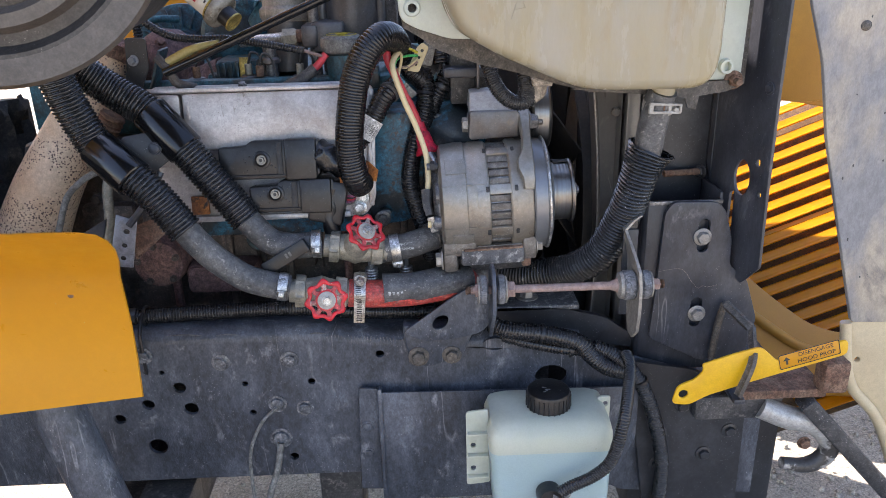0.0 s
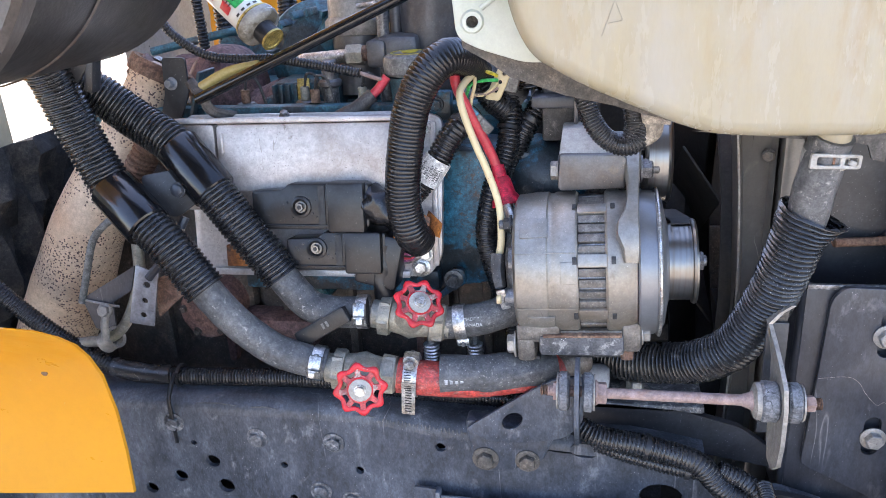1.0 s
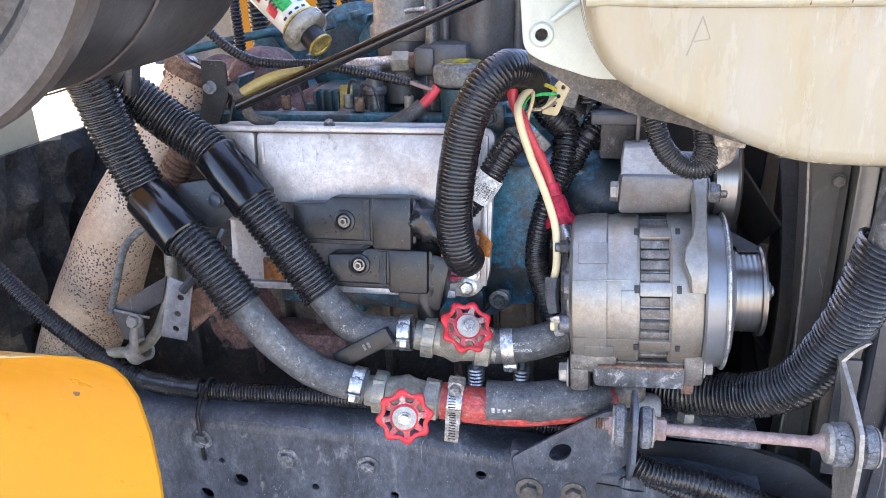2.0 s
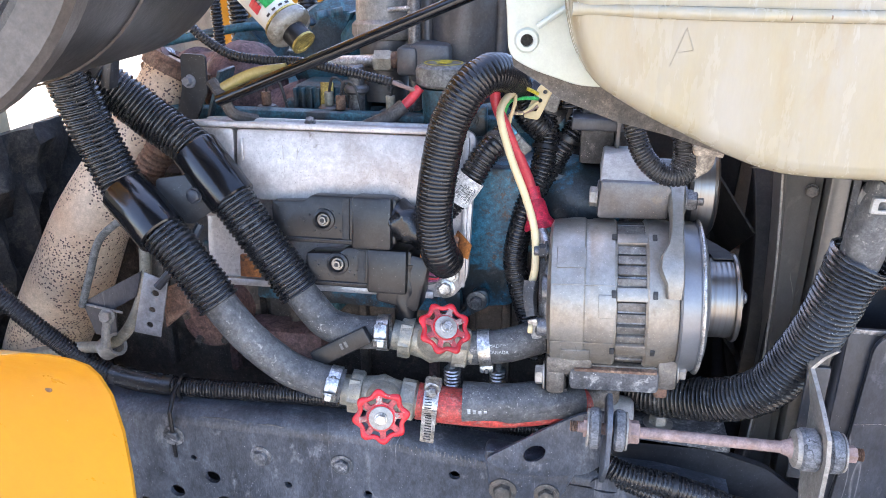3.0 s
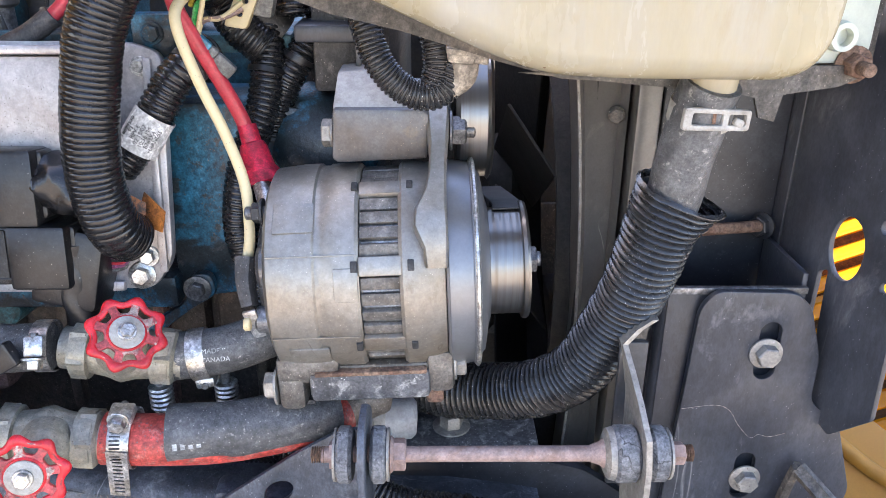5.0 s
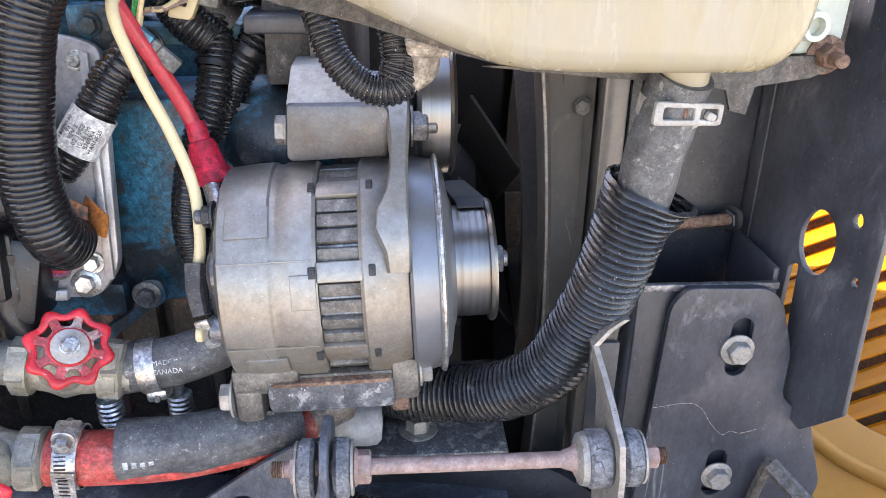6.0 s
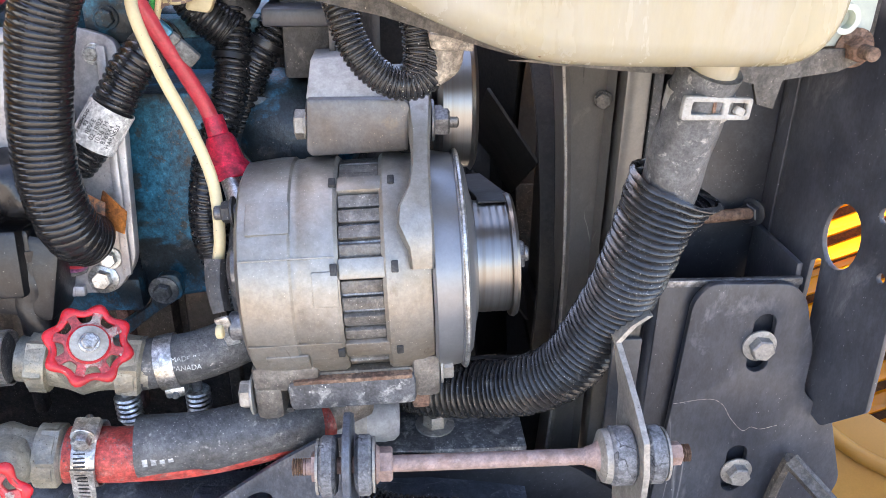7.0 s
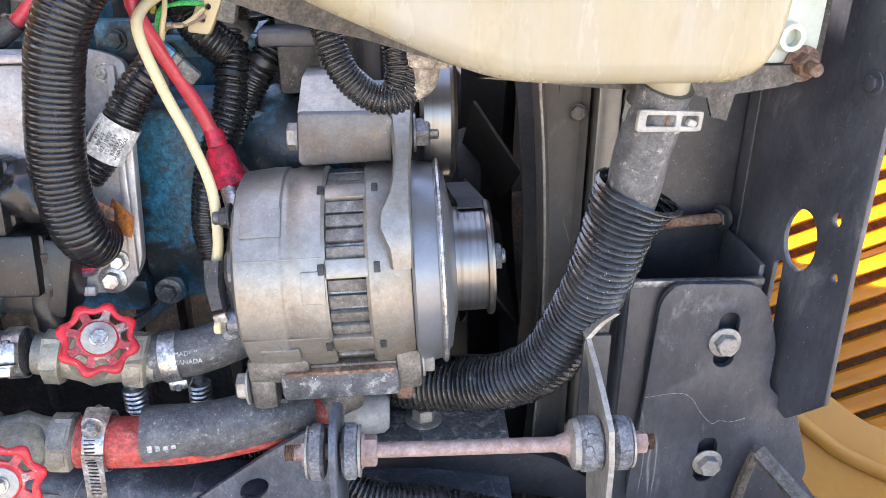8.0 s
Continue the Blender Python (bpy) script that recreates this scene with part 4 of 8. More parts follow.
hex_bolt(turbo, (-0.722, 1.672, 1.292), (0.3, -1, 0.5), 0.009, 0.010, 1.4, M_ZINC)
hex_bolt(turbo, (-0.647, 1.645, 1.292), (0.3, -1, 0.5), 0.009, 0.009, 1.4, M_TURBO)
hex_bolt(turbo, (-0.505, 1.475, 1.318), (0.3, -1, 0.6), 0.008, 0.008, 1.4, M_TURBO)
part("oil_pipe", sweep([(-0.735, 1.68, 1.312), (-0.66, 1.69, 1.326), (-0.58, 1.70, 1.340), (-0.54, 1.72, 1.338)], 0.008, 12, 0.01), M_TEALDARK, turbo)
based(turbo, -0.5, 1.53, 1.2)

shield = thing("exhaust_elbow", "cream painted exhaust elbow speckled with rust", "exhaust pipe")
part("elbow", sweep([(-0.572, 1.432, 1.318), (-0.600, 1.415, 1.262), (-0.655, 1.388, 1.175), (-0.715, 1.37, 1.08), (-0.77, 1.37, 0.98), (-0.85, 1.38, 0.85), (-0.92, 1.40, 0.72)], lambda d, s, a: 0.041 + 0.024 * min(1, s * 1.7), 28, 0.014), M_SHIELD, shield)
part("collar", lathe([(-0.012, 0.036), (-0.012, 0.048), (0.0, 0.0495), (0.012, 0.048), (0.013, 0.040)], (-0.576, 1.430, 1.310), (-0.600, 1.415, 1.262), 34), M_RUST, shield, "rusty clamp collar")
part("bellows", corrugated([(-0.560, 1.335, 1.215), (-0.585, 1.33, 1.175), (-0.60, 1.33, 1.13)], 0.022, 0.008, 0.003), M_RUST, shield)
based(shield, -0.75, 1.38, 0.72)

teal = thing("compressor_housing", "teal painted compressor housing with ribs", "compressor")
part("body", lathe([(0, 0), (0, 0.06), (0.02, 0.085), (0.06, 0.088), (0.085, 0.07), (0.09, 0.04), (0.09, 0)], (-0.40, 1.66, 1.31), (-0.34, 1.55, 1.31), 32), M_TEALDARK, teal)
for k in range(9):
    part("rib", block((0.005, 0.050, 0.012), pose(-0.36, 1.545, 1.31) @ Matrix.Rotation(math.pi * (k - 4) / 9, 4, "Y") @ pose(0, 0, 0.072), 0.001), M_TEALDARK, teal)
DISC = axis_frame((-0.555, 1.80, 1.262), (-0.52, 1.60, 1.285))
part("finned_disc", lathe([(0, 0), (0, 0.098), (0.010, 0.102), (0.022, 0.100), (0.026, 0.092), (0.026, 0.050), (0.045, 0.042), (0.045, 0)], (-0.555, 1.80, 1.262), (-0.52, 1.60, 1.285), 40), M_TEALDARK, teal)
for k in range(18):
    part("disc_rib", block((0.046, 0.004, 0.012), DISC @ Matrix.Rotation(2 * math.pi * k / 18, 4, "Z") @ pose(0.070, 0, 0.031), 0.001), M_TEALDARK, teal)
part("outlet", sweep([(-0.33, 1.56, 1.33), (-0.30, 1.55, 1.365), (-0.27, 1.58, 1.385), (-0.23, 1.62, 1.39)], 0.034, 20, 0.012), M_TEALDARK, teal)
part("foot", span(-0.43, -0.32, 1.47, 1.56, 1.21, 1.26, 0.01), M_TEALDARK, teal)
part("data_plate", block((0.020, 0.003, 0.036), pose(-0.352, 1.452, 1.272, -8, 0, 0), 0.001), M_GOLD, teal)
part("gear_case", span(-0.41, -0.30, 1.46, 1.54, 1.225, 1.285, 0.012), M_TEALDARK, teal)
for k in range(4):
    part("fin", span(-0.405 + 0.012 * k, -0.400 + 0.012 * k, 1.452, 1.47, 1.23, 1.28, 0.001), M_TEALDARK, teal)
hex_bolt(teal, (-0.318, 1.455, 1.275), (0, -1, 0.2), 0.010, 0.006, 1.4, M_TEAL)
based(teal, -0.37, 1.55, 1.21)

fitting = thing("fuel_fitting", "brass and steel fuel line fitting", "pipe fitting")
part("pipe", rod((-0.36, 1.47, 1.315), (-0.275, 1.46, 1.322), 0.010, 16), M_ZINC, fitting)
hex_bolt(fitting, (-0.280, 1.46, 1.322), (1, -0.05, 0.02), 0.016, 0.026, 0, M_BRASS, "hex_nut")
part("copper_collar", rod((-0.254, 1.458, 1.324), (-0.238, 1.458, 1.325), 0.012, 16), M_RUST, fitting)
part("elbow_body", span(-0.242, -0.212, 1.435, 1.475, 1.305, 1.345, 0.006), M_GREYCAST, fitting)
part("housing", span(-0.225, -0.165, 1.44, 1.52, 1.295, 1.350, 0.008), M_GREYCAST, fitting)
based(fitting, -0.25, 1.47, 1.295)

filt = thing("fuel_filter_housing", "grey cast fuel filter housing with dusty sides", "filter housing")
part("body", lathe([(0, 0), (0, 0.040), (0.01, 0.046), (0.10, 0.050), (0.20, 0.052), (0.20, 0)], (-0.152, 1.50, 1.26), (-0.152, 1.52, 1.5), 36), M_GREYCAST, filt)
part("cast_mark", block((0.022, 0.004, 0.008), pose(-0.148, 1.464, 1.362, -4, 0, 0), 0.002), M_GREYCAST, filt)
for dx in (-0.056, 0.052):
    part("flute", rod((-0.152 + dx, 1.49, 1.27), (-0.152 + dx, 1.505, 1.47), 0.010, 14), M_GREYCAST, filt)
part("dark_guard", span(-0.105, -0.070, 1.50, 1.60, 1.27, 1.50, 0.006), M_BLACK, filt)
based(filt, -0.15, 1.5, 1.26)

inlet = thing("intake_sleeve", "bronze-grey intake sleeve with a black rubber hose", "intake pipe")
part("collar", lathe([(0, 0), (0, 0.044), (0.008, 0.050), (0.022, 0.050), (0.028, 0.044), (0.075, 0.044), (0.075, 0)], (-0.278, 1.52, 1.345), (-0.278, 1.535, 1.5), 34), M_DUSTSTEEL, inlet)
part("rubber_hose", lathe([(0, 0.046), (0.002, 0.051), (0.12, 0.054), (0.12, 0)], (-0.277, 1.527, 1.412), (-0.276, 1.545, 1.6), 34), M_BLACK, inlet)
part("base", lathe([(0, 0), (0, 0.034), (0.02, 0.034), (0.09, 0.040), (0.09, 0)], (-0.278, 1.51, 1.255), (-0.278, 1.52, 1.36), 30), M_GREYCAST, inlet)
part("clamp_bolt", rod((-0.26, 1.47, 1.392), (-0.225, 1.465, 1.396), 0.004, 10), M_ZINC, inlet)
based(inlet, -0.278, 1.52, 1.255)

for x, z0, z1, y, r in ((-0.222, 1.25, 1.42, 1.47, 0.010), (-0.208, 1.25, 1.44, 1.52, 0.007), (-0.30, 1.24, 1.32, 1.43, 0.012)):
    pipe = thing("steel_pipe", "dull upright steel pipe on the engine", "pipe", "engine pipes")
    part("tube", rod((x, y, z0), (x, y, z1), r, 14), M_DARKSTEEL, pipe)
    part("collar", rod((x, y, (z0 + z1) / 2), (x, y, (z0 + z1) / 2 + 0.012), r * 1.5, 14), M_GREYCAST, pipe)
    based(pipe, x, y, z0)
for k, (x, y, z) in enumerate(((-0.315, 1.40, 1.262), (-0.245, 1.41, 1.262), (-0.43, 1.41, 1.262), (-0.34, 1.425, 1.262))):
    inj = thing("injector_stud", "rusty injector stud with a small wire clip", "stud", "injector studs")
    part("base", rod((x, y, z - 0.02), (x, y, z), 0.016, 16), M_GREYCAST, inj)
    part("stud", rod((x, y, z), (x, y, z + 0.020), 0.007, 12), M_RUST if k % 2 == 0 else M_BRASS, inj)
    part("wire", sweep([(x, y, z + 0.018), (x + 0.008, y - 0.004, z + 0.04), (x + 0.022, y, z + 0.032), (x + 0.03, y + 0.004, z - 0.005)], 0.0022, 8, 0.004), M_BLACK, inj)
    based(inj, x, y, z - 0.02)

oilcap = thing("oil_filler_cap", "black oil filler cap with yellow printing", "filler cap")
part("neck", lathe([(0, 0), (0, 0.026), (0.03, 0.028), (0.055, 0.030), (0.055, 0)], (-0.165, 1.385, 1.245), (-0.165, 1.388, 1.5), 30), M_TEALDARK, oilcap)
part("cap", lathe([(0, 0), (0, 0.032), (0.004, 0.037), (0.020, 0.038), (0.026, 0.036), (0.028, 0.031), (0.030, 0.030), (0.030, 0)], (-0.165, 1.388, 1.302), (-0.165, 1.391, 1.5), 40), M_GREYPL, oilcap)
cm = pose(-0.165, 1.3885, 1.3335, -0.5, 0, 0)
part("ring_print", lathe([(0, 0.0245), (0.0006, 0.0245), (0.0006, 0.0265), (0, 0.0265)], cm @ Vector((0, 0, -0.001)), cm @ Vector((0, 0, 1)), 36), M_YPRINT, oilcap, "yellow printed ring")
for k in range(5):
    part("print_bar", block((0.022 - 0.004 * abs(k - 2), 0.0032, 0.001), cm @ pose(0.002 * (k % 2), -0.012 + 0.006 * k, 0, 0, 0, 8 * (k - 2)), 0), M_YPRINT, oilcap)
based(oilcap, -0.165, 1.385, 1.245)

gauge = thing("restriction_gauge", "clear air restriction gauge with red and green bands", "gauge")
GA, GB = Vector((-0.400, 1.335, 1.425)), Vector((-0.324, 1.300, 1.362))
gd = (GB - GA).normalized()
part("window", lathe([(-0.05, 0), (-0.05, 0.031), (0.058, 0.029), (0.058, 0)], GA, GB, 30), M_CLEAR, gauge)
part("ring", lathe([(0.054, 0), (0.054, 0.032), (0.057, 0.0355), (0.064, 0.036), (0.069, 0.0345), (0.072, 0.031), (0.074, 0.020), (0.074, 0)], GA, GB, 36), M_GAUGERIM, gauge)
part("ring_bead", lathe([(0.050, 0.028), (0.051, 0.0335), (0.054, 0.0335), (0.055, 0.028)], GA, GB, 36), M_GOLD, gauge)
part("stem", lathe([(0.070, 0), (0.070, 0.0190), (0.096, 0.0185), (0.097, 0)], GA, GB, 26), M_MODULE, gauge)
part("end_disc", lathe([(0.0955, 0), (0.0955, 0.0195), (0.099, 0.0195), (0.099, 0.015), (0.098, 0.014), (0.098, 0)], GA, GB, 30), M_GOLD, gauge)
gm = axis_frame(GA, GB, (0.3, -1, 0.5))
for d, ang, w, h, mt in ((0.018, 42, 0.014, 0.020, M_RED), (0.018, 4, 0.020, 0.034, M_GREEN), (-0.018, 42, 0.014, 0.018, M_RED), (-0.022, 4, 0.020, 0.030, M_GREEN), (0.010, -40, 0.010, 0.050, M_BLUEPL)):
    part("colour_band", block((0.0012, w, h), gm @ Matrix.Rotation(radians(ang), 4, "Z") @ pose(0.0312, 0, d), 0.0003), mt, gauge)
for k in range(7):
    part("print_bar", block((0.0012, 0.014, 0.0016), gm @ Matrix.Rotation(radians(21), 4, "Z") @ pose(0.0314, 0, -0.02 + 0.007 * k), 0), M_PRINT, gauge)
for k in range(4):
    part("print_bar", block((0.0012, 0.006, 0.003), gm @ Matrix.Rotation(radians(30 - 22 * k), 4, "Z") @ pose(0.0306, 0, 0.044), 0), M_PRINT, gauge)
part("mount", rod(GA + gd * 0.0, GA + Vector((-0.02, 0.10, 0.02)), 0.02, 16), M_TEALDARK, gauge)
for ob in gauge.children_recursive:
    ob.data.transform(Matrix.Translation(GB) @ Matrix.Scale(0.86, 4) @ Matrix.Translation(-GB))
based(gauge, *GB)

wand = thing("hood_strut", "long black rod with a clear sleeve at its end", "rod")
W0, W1 = Vector((-0.452, 1.30, 1.288)), Vector((-0.10, 1.302, 1.432))
wd = (W1 - W0).normalized()
part("rod", rod(W0, W1 + wd * 0.12, 0.0076, 18), M_SLEEVE, wand)
part("sleeve", sweep([W0 + Vector((0.0, 0.012, 0.012)), W0 + wd * 0.05 + Vector((0, 0.014, 0.016)), W0 + wd * 0.10 + Vector((0, 0.016, 0.008))], lambda d, s, a: 0.0085 * (1 - 0.5 * s * s), 14, 0.006), M_AMBER, wand, "amber plastic sleeve")
part("hook", sweep([W0 + Vector((-0.012, 0.012, 0.024)), W0 + Vector((0.006, 0.004, 0.006)), W0 + Vector((0.016, 0.010, -0.018)), W0 + Vector((0.040, 0.030, -0.030))], lambda d, s, a: 0.006 * (0.7 + 0.6 * abs(math.cos(a))), 12, 0.006), M_DARK, wand)
based(wand, *W0)

hook_br = thing("support_bracket", "dark teal steel support bracket with one bolt", "bracket")
part("plate", panel(rounded([(-0.024, 0.052), (0.010, 0.050), (0.008, 0.0), (-0.030, -0.080), (-0.060, -0.095), (-0.028, 0.0)], 0.006), (), 0.006, pose(-0.505, 1.362, 1.288, 0, 0, 8)), M_WALLBLACK, hook_br)
part("side_flange", block((0.005, 0.05, 0.10), pose(-0.492, 1.385, 1.27, 0, 20, 0), 0.001), M_TEALDARK, hook_br)
hex_bolt(hook_br, (-0.521, 1.361, 1.302), (0, -1, 0.1), 0.0065, 0.010, 1.5, M_STRIP)
based(hook_br, -0.51, 1.365, 1.2)

# ---- alternator ----
AX, AY, AZ = -0.003, 1.264, 1.066
A0, A1 = (AX, AY, AZ), (1.0, AY, AZ)
alt = thing("alternator", "oxidised cast aluminium alternator with vent slots", "alternator")
part("rear_housing", lathe([(-0.002, 0), (-0.002, 0.062), (0.000, 0.086), (0.004, 0.093), (0.028, 0.0955), (0.042, 0.0955), (0.044, 0.0935), (0.050, 0.0935), (0.052, 0.0950), (0.077, 0.0950), (0.080, 0.0925), (0.080, 0.080), (0.080, 0)], A0, A1, 72), M_ALT, alt)
part("stator", lathe([(0.079, 0.0), (0.079, 0.0850), (0.115, 0.0850), (0.115, 0)], A0, A1, 48), M_DARKSTEEL, alt)
part("front_housing", lathe([(0.113, 0), (0.113, 0.0930), (0.116, 0.0955), (0.130, 0.0955), (0.133, 0.0938), (0.142, 0.0935), (0.1465, 0.0918), (0.1505, 0.0905), (0.1505, 0)], A0, A1, 72), M_ALT, alt)
for k in range(40):
    a = 2 * math.pi * k / 40 + radians(66)
    m = pose(0.0965, AY, AZ) @ Matrix.Rotation(a, 4, "X")
    wide = k in (0, 5, 15, 20, 25, 35)
    if wide:
        part("vent_bar", block((0.0400, 0.0165, 0.0100), m @ pose(0, 0, 0.0892), 0.0016), M_ALT, alt)
        for dx in (-0.0240, 0.0240):
            part("bolt_notch", block((0.0055, 0.0095, 0.0085), m @ pose(dx * 0.97, 0, 0.0928), 0.001), M_PRINT, alt)
    else:
        part("vent_bar", block((0.0385, 0.0106, 0.008), m @ pose(0, 0, 0.0866, 16 - 10 * (k % 3), 0, 0), 0.0014), M_ALTGRIME, alt)
        part("gap_rod", rod(m @ Vector((-0.018, 0.0064, 0.0852)), m @ Vector((0.018, 0.0064, 0.0852)), 0.0019, 8), M_STEEL if k % 3 == 1 else M_DARKSTEEL, alt)
for a, x, w, h in ((75, 0.066, 0.020, 0.040), (40, 0.024, 0.034, 0.040), (118, 0.030, 0.034, 0.030), (150, 0.060, 0.030, 0.045)):
    part("casting_pad", block((w, h * 0.7, 0.003), pose(x, AY, AZ) @ Matrix.Rotation(radians(a), 4, "X") @ pose(0, 0, 0.0945), 0.0012), M_ALT, alt)
for a in (60, 104, 140):
    part("parting_line", block((0.074, 0.0016, 0.002), pose(0.038, AY, AZ) @ Matrix.Rotation(radians(a), 4, "X") @ pose(0, 0, 0.0950), 0.0006), M_ALT, alt)
part("rear_cover", lathe([(-0.012, 0), (-0.012, 0.052), (-0.004, 0.062), (0.0, 0.062), (0.0, 0)], A0, A1, 40), M_DARKSTEEL, alt)
fan_cup = part("fan_plate", lathe([(0.150, 0), (0.150, 0.080), (0.1515, 0.0925), (0.154, 0.0950), (0.160, 0.0950), (0.174, 0.0925), (0.1745, 0.0945), (0.178, 0.0955), (0.1795, 0.093), (0.1795, 0.06), (0.1795, 0)], A0, A1, 72), M_FANPLATE, alt, "dark fan plate with a bright rim")
part("bright_rim", lathe([(0.1752, 0.0915), (0.1754, 0.0955), (0.1765, 0.0966), (0.1785, 0.0966), (0.1798, 0.094), (0.1798, 0.088)], A0, A1, 72), M_ZINC, fan_cup)
part("belt_cone", lathe([(0.179, 0), (0.179, 0.088), (0.184, 0.082), (0.188, 0.060), (0.190, 0.054), (0.190, 0)], A0, A1, 48), M_FANPLATE, fan_cup)
pul = part("pulley", lathe([(0.184, 0), (0.184, 0.0540), (0.1875, 0.0535), (0.1885, 0.0497), (0.1915, 0.0497), (0.1925, 0.0495), (0.1945, 0.0495), (0.1955, 0.0497), (0.1975, 0.0497), (0.1985, 0.0495), (0.2005, 0.0495), (0.2015, 0.0497), (0.2035, 0.0497), (0.2045, 0.0495), (0.2065, 0.0495), (0.2075, 0.0497), (0.2095, 0.0497), (0.2105, 0.0495), (0.2125, 0.0495), (0.2135, 0.0497), (0.2155, 0.0497), (0.2165, 0.0495), (0.2185, 0.0495), (0.2195, 0.0540), (0.2225, 0.0550), (0.2250, 0.0535), (0.2250, 0.030), (0.2235, 0.018), (0.2235, 0)], A0, A1, 64), M_STEEL, alt, "polished steel pulley")
hex_bolt(alt, (0.2235, AY, AZ), (1, 0, 0), 0.013, 0.007, 1.3, M_DARKSTEEL, "pulley_nut", 0.006)
# lower feet and bolts
part("foot", span(-0.004, 0.052, 1.186, 1.262, 0.990, 1.014, 0.005), M_ALTGRIME, alt)
part("foot_ledge", span(0.010, 0.135, 1.190, 1.262, 0.986, 1.004, 0.004), M_ALTGRIME, alt)
part("foot_ear", span(-0.006, 0.020, 1.188, 1.25, 0.958, 0.996, 0.008), M_ALTGRIME, alt)
part("foot", span(0.128, 0.152, 1.186, 1.262, 0.974, 1.016, 0.006), M_ALTGRIME, alt)
hex_bolt(alt, (-0.006, 1.200, 0.980), (-1, 0, 0), 0.0125, 0.010, 1.4, M_DUSTSTEEL, "foot_bolt")
hex_bolt(alt, (0.152, 1.205, 0.994), (1, 0, 0), 0.012, 0.009, 1.3, M_DUSTSTEEL, "foot_bolt")
# rear terminal posts
part("terminal_post", rod((-0.018, 1.205, 1.045), (0.004, 1.205, 1.045), 0.012, 18), M_DARKSTEEL, alt)
part("terminal_post", rod((-0.014, 1.222, 1.088), (0.004, 1.222, 1.088), 0.021, 20), M_DARKSTEEL, alt)
part("terminal_stud", rod((-0.022, 1.232, 1.134), (0.004, 1.232, 1.134), 0.006, 12), M_DARKSTEEL, alt)
hex_bolt(alt, (-0.006, 1.232, 1.134), (-1, 0, 0), 0.009, 0.008, 1.4, M_BLACK, "terminal_nut")
LEAN = Matrix.Translation(A0) @ Matrix.Rotation(radians(-2.4), 4, "Y") @ Matrix.Translation((-AX, -AY, -AZ))
for ob in alt.children_recursive:
    ob.data.transform(LEAN)
based(alt, 0.075, AY, 0.95)

mount = thing("alternator_bracket", "grey cast alternator mounting bracket with long bolt", "bracket")
part("boss", rod((0.047, 1.292, 1.192), (0.133, 1.292, 1.192), 0.019, 26), M_GREYCAST, mount)
part("boss_face", panel(rounded([(0.0475, 1.172), (0.052, 1.168), (0.131, 1.172), (0.133, 1.210), (0.128, 1.216), (0.050, 1.216)], 0.003), (), 0.05, Matrix.Translation((0, 1.264, 0)), 0.003), M_GREYCAST, mount)
sd = bmesh.new()
foot_s = [(0.049, 1.270, 1.213), (0.131, 1.270, 1.213), (0.131, 1.34, 1.213), (0.049, 1.34, 1.213)]
head_s = [(0.052, 1.300, 1.241), (0.098, 1.300, 1.243), (0.098, 1.34, 1.243), (0.052, 1.34, 1.241)]
lo_s, hi_s = [sd.verts.new(p) for p in foot_s], [sd.verts.new(p) for p in head_s]
for k in range(4):
    sd.faces.new((lo_s[k], lo_s[(k + 1) % 4], hi_s[(k + 1) % 4], hi_s[k]))
sd.faces.new(lo_s)
sd.faces.new(hi_s)
bmesh.ops.bevel(sd, geom=sd.edges[:], offset=0.002, segments=2, affect="EDGES", profile=0.5)
part("saddle", sd, M_GREYPALE, mount, "paler chamfered saddle")
part("web", span(0.066, 0.071, 1.325, 1.42, 1.225, 1.36, 0.001), M_GREYCAST, mount)
part("back_plate", span(0.022, 0.066, 1.36, 1.40, 1.21, 1.32, 0.004), M_BLACK, mount)
part("top_ledge", span(0.010, 0.086, 1.33, 1.40, 1.261, 1.277, 0.003), M_BRACKET, mount)
hex_bolt(mount, (0.0475, 1.284, 1.190), (-1, 0, 0), 0.0125, 0.008, 1.0, M_DUSTSTEEL, "bolt_head")
hex_bolt(mount, (0.151, 1.285, 1.192), (1, 0, 0), 0.014, 0.013, 1.25, M_DARKSTEEL, "nut", 0.010)
arm_bm = bmesh.new()
last = None
for x0, x1, y, z in ((0.131, 0.150, 1.286, 1.212), (0.1305, 0.150, 1.270, 1.205), (0.1330, 0.148, 1.250, 1.186), (0.1320, 0.147, 1.225, 1.170), (0.1290, 0.147, 1.208, 1.160), (0.1210, 0.147, 1.196, 1.148), (0.1200, 0.148, 1.187, 1.138), (0.1280, 0.1485, 1.181, 1.122), (0.1300, 0.1480, 1.179, 1.106)):
    up = Vector((0, y - AY, z - AZ)).normalized() * 0.007
    now = [arm_bm.verts.new(Vector((x, y, z)) + o) for x, o in ((x0, -up * 2), (x0, up * 0.5), (x0 + 0.002, up), (x1 - 0.002, up), (x1, up * 0.5), (x1, -up * 2))]
    if last:
        for k in range(6):
            arm_bm.faces.new((last[k], last[(k + 1) % 6], now[(k + 1) % 6], now[k]))
    else:
        arm_bm.faces.new(now)
    last = now
arm_bm.faces.new(last)
part("adjusting_arm", arm_bm, M_ALT, mount, "pale cast adjusting arm")
based(mount, 0.09, 1.33, 1.16)

lower = thing("alternator_cradle", "black steel cradle bar under the alternator", "bracket")
part("bar", span(0.024, 0.131, 1.183, 1.235, 0.970, 1.000, 0.006), M_GRIT, lower)
part("rust_seam", span(0.030, 0.128, 1.1825, 1.20, 0.997, 1.001, 0.0012), M_RUST, lower)
part("end_ear", span(0.003, 0.024, 1.21, 1.26, 0.94, 0.956, 0.006), M_BLACK, lower)
